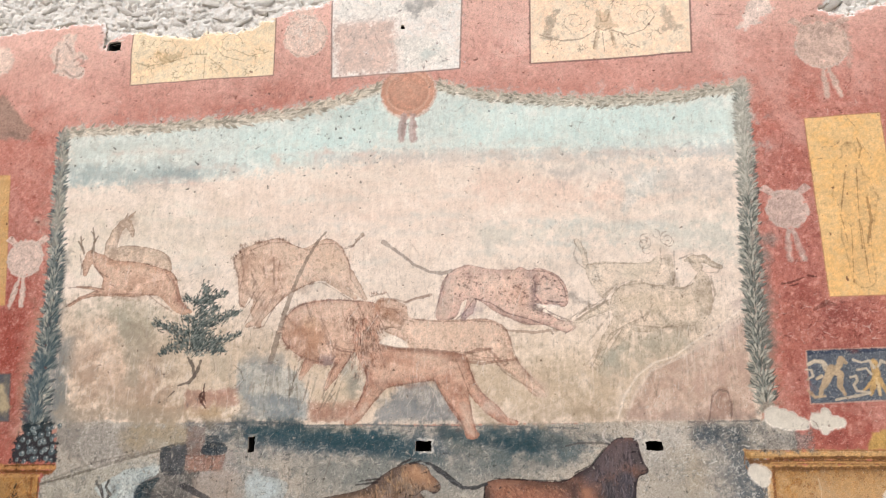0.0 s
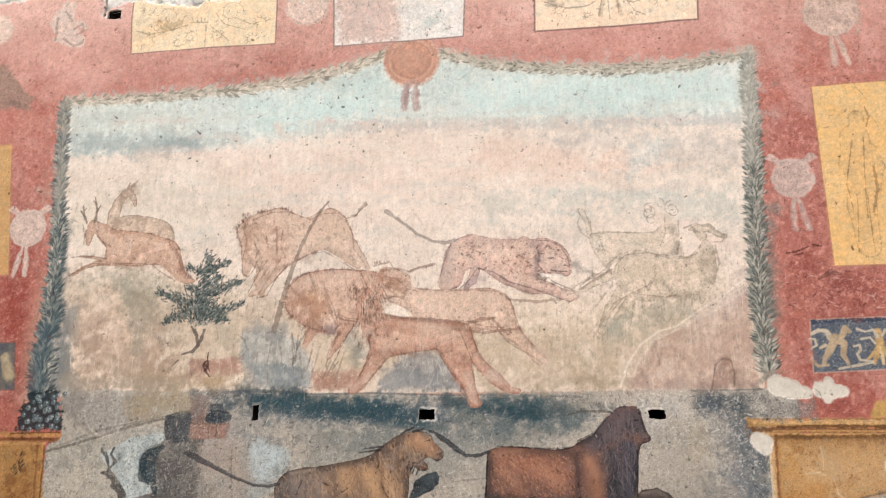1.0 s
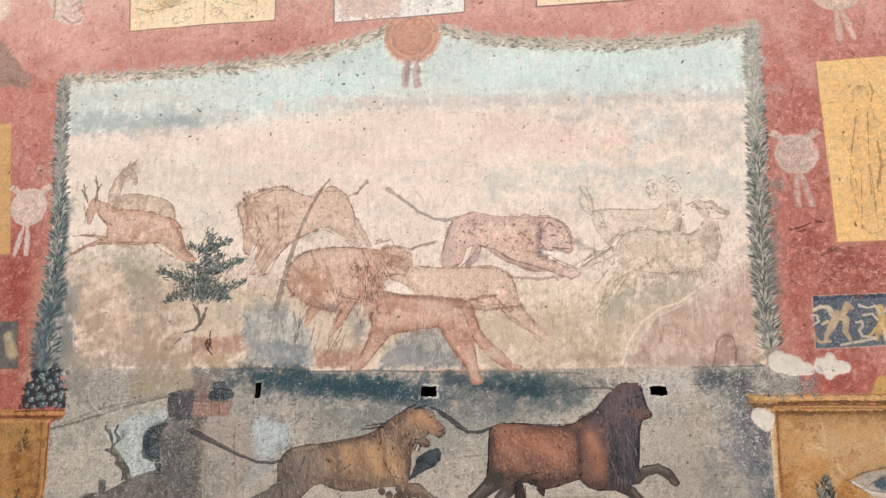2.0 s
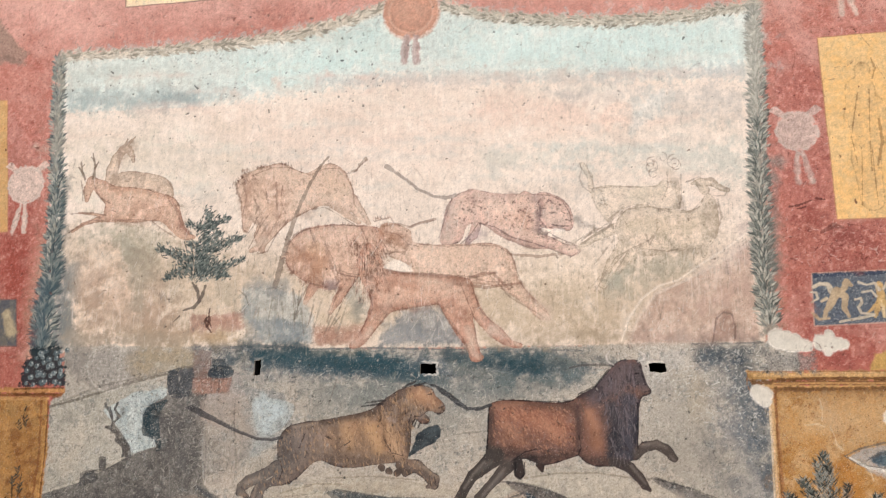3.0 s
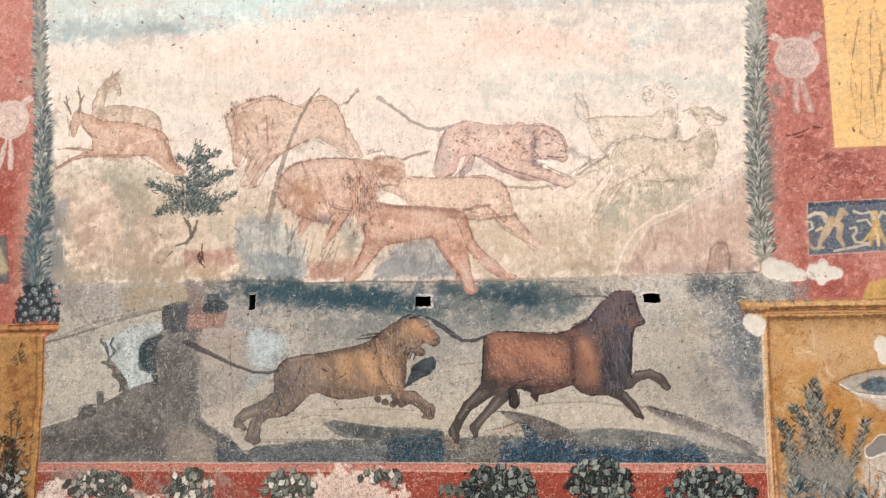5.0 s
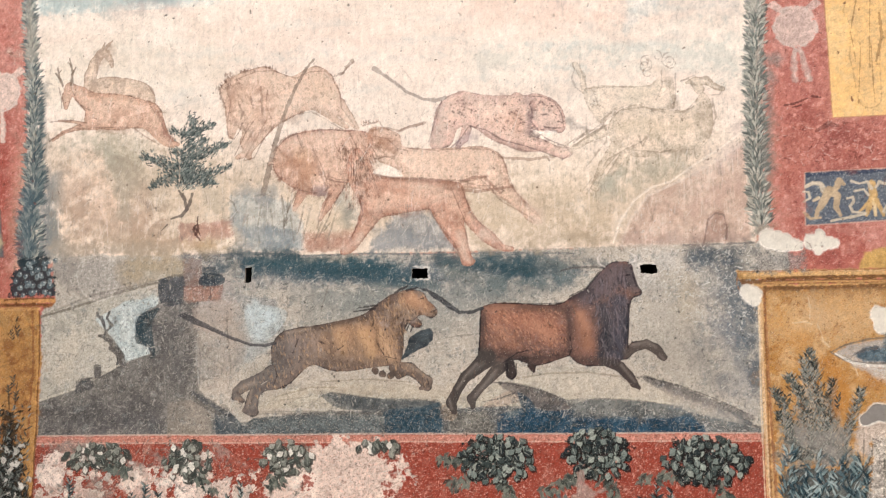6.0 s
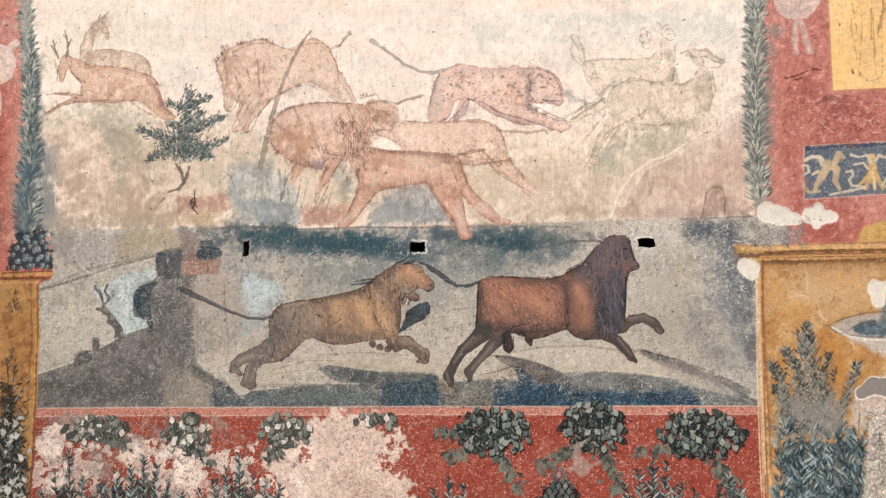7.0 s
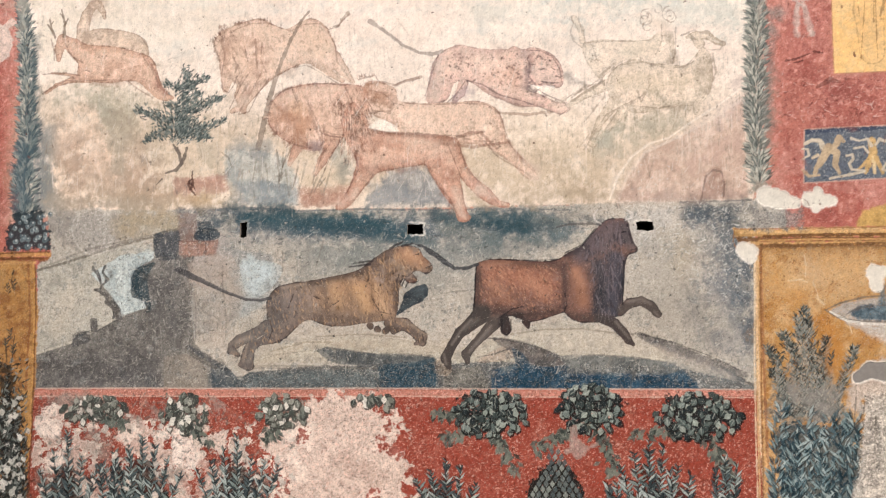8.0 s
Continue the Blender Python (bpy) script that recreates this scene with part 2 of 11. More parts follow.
for q, tint, amount in (([(0.550, 4.064, 0.0515), (0.632, 3.945, 0.0724), (0.562, 3.836, 0.0432)], "ecc4b5", 0.6), ([(0.870, 3.598, 0.0414), (1.356, 3.607, 0.0468)], "d88d7c", 0.5), ([(1.707, 3.987, 0.0543), (1.811, 3.724, 0.0657), (1.816, 3.440, 0.0447)], "e6b5a6", 0.5), ([(2.073, 3.531, 0.0634), (2.104, 3.254, 0.0615)], "dfa595", 0.45), ([(-2.069, 3.605, 0.0660), (-2.459, 3.703, 0.0681)], "e3a796", 0.5), ([(-1.445, 3.630, 0.0558), (-1.261, 3.602, 0.0551)], "d58a78", 0.45), ([(-2.092, 4.119, 0.0346), (-2.035, 3.955, 0.0340)], "e8b3a2", 0.5), ([(2.481, 3.613, 0.0622), (2.544, 3.402, 0.0606)], "d9998a", 0.45)):
    wash(chain(q), tint, amount, 0.09)
ALL = (window(X0, X1, 1.6, ZT), GX[window(X0, X1, 1.6, ZT)] * 0 - 1)
cloudy(ALL, "e7b7a7", ROUGH, 0.3, 0.15, 1.6)
cloudy(ALL, "a9503f", FINE, 1.0, 0.3, 0.7)
cloudy(ALL, "b3604f", MID, 0.6, 0.25, 1.0)
for _ in range(2600):
    x, z = rng.uniform(X0, X1), rng.uniform(1.6, ZT - 0.05)
    if -2.05 < x < 1.7 and z < 3.3:
        continue
    a, q = rng.normal(1.4, 0.8), rng.uniform(0.006, 0.035)
    line([(x, z, 0.0018), (x + q * math.cos(a), z + q * math.sin(a), 0.0009)], ("e9bfb0", "a5513f", "dca493", "f0cfc2", "93463a")[rng.integers(5)], 0.42)
# paler upwards: faded paint, plus the stronger light up high put into the colour
fade_and_toplight = (np.clip((GZ - 3.35 - 0.05 * BROAD) / 0.8, 0, 1) * 0.76)[..., None]
PAINT = PAINT * (1 - fade_and_toplight) + linear("f2c4b3").astype(np.float32) * fade_and_toplight

# ---- the large hunt scene ----
hunt = thing("hunt_fresco", (0.0, 0.70), "large faded hunt scene painted on pale plaster", "wall painting")
SKY = piece("painted_sky", hunt, "pale blue and cream painted sky with pitted surface")
GROUND = piece("painted_meadow", hunt, "beige and pink painted hilly ground")
top_edge = [(-2.205, 3.441), (-1.720, 3.452), (-1.181, 3.478), (-0.758, 3.519), (-0.446, 3.577), (-0.206, 3.657), (0.120, 3.639), (0.372, 3.570), (0.702, 3.517), (1.124, 3.487), (1.508, 3.499), (1.882, 3.549)]
panel = shape(top_edge + [(1.825, 2.705), (1.804, 2.089), (1.789, 1.661), (-0.109, 1.658), (-2.222, 1.644), (-2.201, 2.154), (-2.211, 2.837)])
lay(panel, "e9d6c4", 1.0, 0.004, 0.004, SKY, 0.02, wear=0.16)
sky_top = shape(top_edge + [(1.818, 3.132), (0.851, 3.157), (-0.131, 3.211), (-0.809, 3.140), (-1.223, 3.093), (-2.182, 3.088)], 0.01)
lay(sky_top, "d0dbd3", 0.95, 0.05, 0.02, mottle=0.03)
wash(chain([(0.303, 3.358, 0.1048), (0.859, 3.331, 0.1345), (1.774, 3.321, 0.0949)]), "cbe0d9", 0.7, 0.1)
wash(chain([(-0.989, 3.256, 0.0750), (-0.609, 3.293, 0.1286), (-0.202, 3.418, 0.1088)]), "c5dcd5", 0.7, 0.1)
wash(chain([(-2.125, 3.158, 0.0557), (-1.760, 3.136, 0.0621), (-1.368, 3.146, 0.0532), (-1.018, 3.163, 0.0112)]), "a9b7b4", 0.75, 0.06)
wash(chain([(-2.109, 3.324, 0.0645), (-1.525, 3.309, 0.0700)]), "cbd0c5", 0.6, 0.06)
wash(chain([(-1.545, 3.135, 0.0383), (-1.367, 3.135, 0.0379)]), "8da0a4", 0.5, 0.04)
wash(chain([(-0.606, 3.203, 0.0291), (0.529, 3.161, 0.0270), (1.758, 3.141, 0.0373)]), "c2bab6", 0.55, 0.05)
wash(chain([(0.848, 3.072, 0.0459), (1.470, 3.012, 0.0626), (1.742, 2.968, 0.0428)]), "c9c2ba", 0.6, 0.09)
wash(chain([(-1.068, 2.869, 0.1817), (-0.126, 2.870, 0.2055), (0.841, 2.903, 0.1291)]), "ecd3c0", 0.7, 0.2)
wash(chain([(0.396, 2.987, 0.0838), (0.779, 2.922, 0.0974), (1.028, 2.879, 0.0636)]), "ecc7b2", 0.35, 0.1)
wash(chain([(-2.000, 2.725, 0.1518), (-1.128, 2.733, 0.1080)]), "e2d4bd", 0.6, 0.2)
wash(chain([(0.392, 2.686, 0.0455), (0.833, 2.704, 0.0380), (1.682, 2.645, 0.0892)]), "cfcfc1", 0.6, 0.1)
wash(chain([(1.219, 2.955, 0.0633), (1.319, 3.052, 0.0508)]), "cfd0c6", 0.5, 0.06)
wash(chain([(1.448, 2.717, 0.0913), (1.736, 2.580, 0.0882)]), "c9cabe", 0.45, 0.12)
lay(shape([(-2.127, 2.335), (-1.437, 2.338), (-0.758, 2.162), (0.197, 2.115), (0.809, 2.135), (1.788, 2.209), (1.775, 1.661), (-2.223, 1.650), (-2.190, 2.154)], 0.2), "cfb89b", 0.85, 0.14, 0.03, GROUND, 0.04)
wash(chain([(-2.017, 2.021, 0.1422), (-1.737, 1.954, 0.1909), (-1.522, 1.826, 0.1353)]), "c09c82", 0.8, 0.12)
wash(chain([(-2.114, 2.153, 0.0507), (-2.073, 1.768, 0.0696)]), "8f9290", 0.85, 0.06)
wash(chain([(-1.707, 2.310, 0.0574), (-1.649, 2.081, 0.0419), (-1.499, 2.273, 0.0494)]), "b7ab93", 0.6, 0.07)
wash(chain([(-1.979, 1.720, 0.0345), (-1.710, 1.718, 0.0339)]), "a5a19a", 0.5, 0.05)
wash(chain([(-1.380, 1.716, 0.0464), (-1.058, 1.760, 0.0587)]), "bfa376", 0.6, 0.07)
lay(shape([(-1.308, 1.830), (-0.984, 1.864), (-0.989, 1.784), (-1.287, 1.774)]), "bf8a73", 0.6, 0.012, 0.006, worn=0.4)
lay(shape([(-1.007, 1.990), (-0.872, 2.006), (-0.667, 1.957), (-0.588, 1.820), (-0.605, 1.691), (-0.873, 1.678), (-0.937, 1.796), (-1.000, 1.829)]), "a3a9a4", 0.75, 0.012, 0.006, mottle=0.1)
lay(shape([(-0.825, 1.840), (-0.589, 1.774), (-0.595, 1.691), (-0.810, 1.683)]), "8b9496", 0.7, 0.012, 0.006)
wash(chain([(-0.945, 2.007, 0.0332), (-0.750, 2.005, 0.0328)]), "8f9899", 0.6, 0.04)
wash(chain([(-0.365, 1.969, 0.0700), (-0.268, 1.845, 0.0500)]), "97998f", 0.6, 0.06)
lay(shape([(-0.233, 1.671), (-0.112, 1.844), (0.011, 1.897), (0.104, 1.872), (0.195, 1.766), (0.285, 1.668)]), "84898c", 0.85, 0.02, 0.008)
lay(shape([(-0.596, 1.781), (-0.297, 1.791), (-0.295, 1.701), (-0.591, 1.682)]), "b8836b", 0.75, 0.012, 0.004, worn=0.3)
wash(chain([(-0.551, 1.848, 0.0382), (-0.298, 1.821, 0.0312)]), "dac2a3", 0.6, 0.05)
wash(chain([(0.438, 1.809, 0.0890), (0.974, 1.833, 0.1147)]), "c9b294", 0.6, 0.15)
wash(chain([(0.600, 2.232, 0.0429), (0.836, 2.044, 0.0592)]), "e2cdb4", 0.6, 0.1)
wash(chain([(1.041, 1.981, 0.0348), (1.400, 2.095, 0.0458)]), "b3ad98", 0.6, 0.08)
cone = shape([(1.095, 1.664), (1.147, 1.803), (1.243, 1.934), (1.393, 2.000), (1.575, 2.092), (1.759, 2.209), (1.775, 1.661)])
lay(cone, "c6a491", 0.8, 0.012, 0.006, GROUND, 0.05)
outline(cone, "dccbb8", 0.014, 0.6)
wash(chain([(1.632, 2.091, 0.0338), (1.736, 2.270, 0.0342)]), "cfb9b4", 0.5, 0.06)
lay(shape([(1.518, 1.671), (1.541, 1.799), (1.576, 1.845), (1.624, 1.839), (1.650, 1.784), (1.645, 1.670)]), "a8806f", 0.7, 0.008, 0.003, worn=0.2)
wash(chain([(1.311, 1.672, 0.0275), (1.735, 1.678, 0.0160)]), "a08b80", 0.5, 0.04)
lay(blot([(-1.768, 2.353), (-1.652, 2.374), (-1.520, 2.329), (-1.500, 2.186), (-1.532, 2.023), (-1.602, 2.062), (-1.635, 2.142), (-1.702, 2.224)]), "b5ac94", 0.55, 0.03, 0.01)
lay(blot([(-2.009, 1.685), (-1.991, 2.073), (-1.912, 2.230), (-1.825, 2.285), (-1.751, 2.257), (-1.711, 2.141), (-1.631, 2.057), (-1.611, 1.905), (-1.610, 1.678)]), "dcc0a6", 0.55, 0.008, 0.005, mottle=0.1)
wash(chain([(-2.039, 2.138, 0.0300), (-2.031, 1.915, 0.0398), (-2.043, 1.708, 0.0463)]), "8c8f8e", 0.6, 0.03)
wash(chain([(-1.601, 1.763, 0.0260), (-1.323, 1.736, 0.0257), (-1.193, 1.771, 0.0256)]), "c7a27c", 0.5, 0.04)
wash(chain([(-2.065, 2.075, 0.0300), (-2.051, 1.883, 0.0431), (-2.056, 1.699, 0.0463)]), "7b8386", 0.6, 0.03)
wash(chain([(-1.883, 1.911, 0.0660), (-1.683, 1.812, 0.0653), (-1.816, 1.720, 0.0459)]), "c6a68c", 0.5, 0.06)
wash(chain([(-1.486, 1.839, 0.0454), (-1.388, 1.743, 0.0451), (-1.065, 1.731, 0.0255)]), "c4a184", 0.5, 0.05)
for _ in range(110):
    x, z, q = rng.uniform(-2.0, 1.6), rng.uniform(2.45, 3.3), rng.uniform(0.08, 0.32)
    wash(chain([(x - q, z, 0.002), (x, z + rng.normal(0, 0.02), rng.uniform(0.006, 0.02)), (x + q, z + rng.normal(0, 0.02), 0.002)], 0.09),
         ("efdccb", "d5d2c8", "efcdbb", "e9e1d0", "d9cbbd", "cfd3ca")[rng.integers(6)], 0.32, 0.028)
for _ in range(90):
    x, z, q = rng.uniform(-2.1, 1.7), rng.uniform(2.0, 3.6), rng.uniform(0.08, 0.4)
    line([(x, z, 0.0022), (x + rng.normal(0, 0.01), z - q, 0.0014)], ("ece4d8", "cfc6b8", "f2eadf")[rng.integers(3)], 0.22, soft=0.004)
wash(chain([(0.720, 3.077, 0.0199), (0.846, 3.031, 0.0294), (0.943, 3.068, 0.0196)]), "b9b2ac", 0.55, 0.03)
lay(blot([(1.065, 2.995), (1.159, 2.984), (1.173, 2.907), (1.135, 2.852), (1.091, 2.887), (1.044, 2.835), (0.998, 2.897)]), "efcbb5", 0.4, 0.008, 0.006)
lay(blot([(1.186, 2.923), (1.285, 3.020), (1.350, 3.051), (1.336, 2.951), (1.213, 2.849), (1.147, 2.792)]), "d6d4cb", 0.5, 0.012, 0.008)
cloudy(panel, "efe4d6", MID, 0.0, 0.09, 1.8)
cloudy(panel, "c9baa6", SPOT, 0.4, 0.08, 1.6)
cloudy(panel, "b3a892", ROUGH, 1.2, 0.15, 1.0)
for _ in range(1100):
    x, z = rng.uniform(-2.15, 1.75), rng.uniform(1.68, 3.5)
    a = rng.normal(1.45, 0.5)
    q = rng.uniform(0.015, 0.06)
    line([(x, z, 0.0016), (x + q * math.cos(a), z + q * math.sin(a), 0.0008)], ("f0e6d8", "b8a994", "cdbfae")[rng.integers(3)], 0.3)
# upright shading strokes and grass on the meadow
for _ in range(240):
    x, z = rng.uniform(-2.1, 1.75), rng.uniform(1.66, 2.35)
    line([(x, z, 0.0015), (x + rng.normal(0, 0.008), z + rng.uniform(0.02, 0.09), 0.001)], ("a8987c", "8d8876", "c4a98c")[rng.integers(3)], 0.35)
for _ in range(60):
    x, z = rng.uniform(0.85, 1.7), rng.uniform(2.0, 2.35)
    line([(x, z, 0.002), (x + rng.normal(0, 0.008), z + rng.uniform(0.05, 0.14), 0.001)], "a39b85", 0.35)

# ---- the lower scene, by the water ----
LOWER = piece("painted_shore", hunt, "grey-green painted landscape with dark blue water")
low = shape([(-2.033, 1.686), (-1.226, 1.672), (-0.621, 1.661), (0.240, 1.652), (1.410, 1.672), (1.942, 1.679), (1.939, 1.521), (1.794, 1.503), (1.789, 0.706), (-0.071, 0.695), (-2.110, 0.690), (-2.094, 1.376), (-2.014, 1.423)])
lay(low, "c8bbaa", 1.0, 0.004, 0.004, LOWER, 0.07, wear=0.45, second="b6ab9d")
cloudy(low, "c9c1b0", MID, 0.0, 0.35, 1.6)
cloudy(low, "7f817b", SPOT, 0.5, 0.3, 1.4)
wash(chain([(-1.982, 1.596, 0.0592), (-1.749, 1.561, 0.1107), (-1.486, 1.604, 0.0452)]), "979088", 0.85, 0.06)
wash(chain([(-1.947, 1.280, 0.0978), (-1.879, 1.154, 0.0973)]), "b9b1a3", 0.7, 0.08)
lay(chain([(-1.881, 1.547, 0.0458), (-1.749, 1.561, 0.0912), (-1.699, 1.498, 0.0649)], 0.06), "b7aea3", 0.5, 0.004, 0.0022, wear=0.9)
wash(chain([(-1.551, 1.621, 0.0518), (-1.290, 1.585, 0.0512)]), "a99c80", 0.7, 0.06)
lay(shape([(-2.081, 1.376), (-1.485, 1.495), (-1.404, 1.462), (-1.485, 1.090), (-2.078, 0.887)]), "c6bfb0", 0.9, 0.004, 0.0022, wear=0.6, second="b5ae9e")
lay(shape([(-1.781, 1.326), (-1.600, 1.427), (-1.404, 1.447), (-1.446, 1.136), (-1.632, 1.084), (-1.665, 1.215)]), "bcc6c4", 0.9, 0.004, 0.0022)
lay(shape([(-1.226, 1.367), (-1.177, 1.491), (-0.747, 1.423), (-0.685, 1.209), (-0.906, 1.087), (-1.193, 0.965)]), "a9a79f", 0.8, 0.004, 0.0022, second="9c9a95")
wash(chain([(-0.867, 1.363, 0.0376), (-0.779, 1.332, 0.0437), (-0.842, 1.240, 0.0312)]), "c3cfd0", 0.9, 0.03)
lay(shape([(-1.209, 1.569), (-1.001, 1.535), (-0.937, 1.364), (-1.193, 1.367)]), "b0a39a", 0.7, 0.004, 0.0022)
wash(chain([(-1.065, 1.607, 0.0381), (-0.621, 1.569, 0.0748), (-0.064, 1.542, 0.0792), (0.419, 1.541, 0.0717), (0.861, 1.570, 0.0470)]), "5d6d76", 0.92, 0.05)
wash(chain([(-0.590, 1.574, 0.0311), (-0.248, 1.563, 0.0430)]), "48606d", 0.6, 0.04)
wash(chain([(0.862, 1.611, 0.0176), (1.007, 1.573, 0.0175)]), "5f6b70", 0.7, 0.02)
line([(-1.177, 1.658, 0.0064), (-0.905, 1.678, 0.0095), (-0.621, 1.655, 0.0078)], "3f5663", 0.75)
line([(-0.621, 1.655, 0.0050), (-0.247, 1.660, 0.0049), (0.119, 1.648, 0.0055), (0.539, 1.646, 0.0048), (0.862, 1.635, 0.0041)], "55636a", 0.6)
for k in range(160):
    x, z = rng.uniform(-1.0, 0.95), rng.uniform(1.49, 1.66)
    line([(x, z, 0.002), (x + rng.uniform(0.01, 0.05), z + rng.normal(0, 0.006), 0.001)], ("41545f", "93989a", "364a57")[rng.integers(3)], 0.5)
wash(chain([(0.209, 1.562, 0.0362), (0.418, 1.499, 0.0477)]), "8c8d83", 0.75, 0.05)
wash(chain([(0.627, 1.585, 0.0534), (0.832, 1.523, 0.0587)]), "82898a", 0.7, 0.05)
wash(chain([(-0.621, 1.621, 0.0187), (-0.309, 1.631, 0.0247)]), "8e826a", 0.7, 0.03)
wash(chain([(0.538, 1.602, 0.0238), (0.449, 1.558, 0.0179)]), "3f5d70", 0.6, 0.04)
wash(chain([(-0.497, 1.359, 0.0926), (0.116, 1.323, 0.1203), (0.418, 1.439, 0.0596)]), "8f9088", 0.6, 0.08)
wash(chain([(1.377, 1.427, 0.0859), (1.373, 1.195, 0.1139)]), "a19b90", 0.6, 0.1)
wash(chain([(1.493, 1.586, 0.0401), (1.662, 1.568, 0.0738), (1.686, 1.366, 0.0678), (1.713, 1.077, 0.0504)]), "626c74", 0.9, 0.06)
wash(chain([(1.522, 1.614, 0.0229), (1.775, 1.618, 0.0226)]), "48535c", 0.6, 0.03)
wash(chain([(1.744, 1.480, 0.0169), (1.755, 0.963, 0.0167)]), "56616a", 0.6, 0.03)
line([(1.424, 1.665, 0.0057), (1.776, 1.670, 0.0057)], "59595a", 0.6)
lay(chain([(1.179, 1.547, 0.0637), (1.263, 1.429, 0.0460), (1.323, 1.574, 0.0576)]), "b8b1a8", 0.75, 0.004, 0.0022)
# hill, jar-shaped rock and tower
HILL = piece("painted_rock", hunt, "dark grey painted hillside with a jar-shaped rock")
hill = shape([(-2.110, 0.690), (-2.111, 0.875), (-1.978, 0.909), (-1.885, 0.941), (-1.885, 0.985), (-1.852, 1.003), (-1.779, 1.006), (-1.773, 1.078), (-1.743, 1.078), (-1.740, 1.019), (-1.681, 1.044), (-1.609, 1.081), (-1.517, 1.115), (-1.459, 1.133), (-1.465, 1.173), (-1.498, 1.186), (-1.521, 1.205), (-1.540, 1.252), (-1.544, 1.308), (-1.524, 1.351), (-1.485, 1.379), (-1.433, 1.394), (-1.404, 1.413), (-1.407, 1.462), (-1.414, 1.525), (-1.394, 1.546), (-1.323, 1.558), (-1.177, 1.550), (-1.161, 1.459), (-1.187, 1.367), (-1.200, 1.089), (-1.177, 0.904), (-1.018, 0.696)])
lay(hill, "7a756f", 1.0, 0.004, 0.002, HILL, 0.12, wear=0.6, second="878079")
wash(chain([(-1.323, 1.368, 0.0446), (-1.290, 1.089, 0.0506)]), "7c7b7a", 0.6, 0.06)
wash(chain([(-2.044, 0.793, 0.0648), (-1.484, 0.780, 0.0950)]), "65646a", 0.5, 0.08)
lay(shape([(-1.354, 0.965), (-1.225, 0.996), (-1.097, 0.842), (-1.081, 0.695), (-1.354, 0.694)]), "8a847b", 0.75, 0.004, 0.0022)
line([(-1.741, 1.341, 0.0081), (-1.708, 1.241, 0.0097), (-1.662, 1.184, 0.0161), (-1.629, 1.137, 0.0193), (-1.628, 1.084, 0.0224)], "5b5a5c", 0.9)
line([(-1.741, 1.241, 0.0065), (-1.688, 1.215, 0.0097)], "5b5a5c", 0.8)
line([(-1.721, 1.285, 0.0065), (-1.728, 1.325, 0.0049)], "5b5a5c", 0.8)
TOWER = piece("painted_tower", hunt, "small reddish round tower painted with a dark rim")
lay(chain([(-1.177, 1.528, 0.0955), (-1.129, 1.539, 0.0699)]), "46545e", 0.9, 0.006, 0.003, TOWER)
lay(shape([(-1.264, 1.663), (-1.161, 1.646), (-1.155, 1.506), (-1.226, 1.460), (-1.271, 1.507)]), "8b7f79", 0.9, 0.01, 0.004, TOWER)
lay(shape([(-1.232, 1.631), (-1.177, 1.630), (-1.168, 1.521), (-1.226, 1.507)]), "a1786a", 0.8, 0.012, 0.004)
lay(shape([(-1.264, 1.504), (-1.039, 1.507), (-1.052, 1.427), (-1.242, 1.414)]), "a37767", 0.85, 0.01, 0.004, TOWER, second="96786e")
for k in range(5):
    line([(-1.23 + 0.024 * k, 1.455, 0.003), (-1.23 + 0.024 * k, 1.42, 0.003)], "7f5b52", 0.7)
wash(chain([(-1.258, 1.672, 0.0160), (-1.001, 1.668, 0.0190), (-0.905, 1.626, 0.0189)]), "4d6170", 0.8, 0.03)
line([(-2.081, 1.351, 0.0053), (-1.814, 1.420, 0.0059), (-1.600, 1.490, 0.0058), (-1.404, 1.531, 0.0051)], "8f8778", 0.6)
lay(chain([(-1.798, 1.530, 0.0457), (-1.732, 1.555, 0.0651), (-1.699, 1.608, 0.0456)]), "c2b9ab", 0.5, 0.01, 0.008, worn=0.3, wear=0.9)
outline(blot([(-1.914, 1.469), (-1.882, 1.595), (-1.815, 1.673), (-1.716, 1.680), (-1.666, 1.591), (-1.662, 1.466), (-1.781, 1.420)]), "cbc2b3", 0.010, 0.45)
for q in ([(-1.177, 1.274, 0.0047), (-1.155, 1.135, 0.0047), (-1.161, 0.996, 0.0047)], [(-1.129, 1.150, 0.0050), (-1.103, 1.165, 0.0050), (-1.084, 1.134, 0.0050)], [(-1.017, 1.303, 0.0044), (-1.008, 1.088, 0.0044)], [(-1.155, 1.042, 0.0047), (-1.049, 1.057, 0.0047)], [(-0.937, 1.395, 0.0044), (-0.931, 1.272, 0.0044)]):
    line(q, "85827b", 0.55)
# shore: pale dunes, dark banks and deep blue water
lay(shape([(-0.875, 0.843), (-0.623, 0.965), (-0.251, 1.010), (0.233, 0.905), (0.442, 0.964), (0.707, 0.978), (1.170, 0.963), (1.479, 0.848), (1.728, 0.734), (0.822, 0.817), (-0.070, 0.830)]), "b9ae9a", 0.85, 0.004, 0.0022, mottle=0.08)
line([(-0.749, 0.843, 0.0092), (-0.561, 0.919, 0.0123), (-0.375, 0.928, 0.0122)], "8d7a68", 0.6)
lay(shape([(-1.002, 0.696), (-0.875, 0.782), (-0.499, 0.819), (-0.070, 0.821), (0.411, 0.846), (0.822, 0.832), (1.394, 0.819), (1.772, 0.723), (1.772, 0.706), (-1.002, 0.690)]), "4f585e", 0.95, 0.004, 0.0022, LOWER, 0.12, wear=0.9, second="5f6365")
lay(chain([(-0.499, 0.928, 0.0092), (-0.375, 0.880, 0.0364), (-0.130, 0.844, 0.0361), (0.112, 0.845, 0.0298)]), "4a5055", 0.92, 0.01, 0.004)
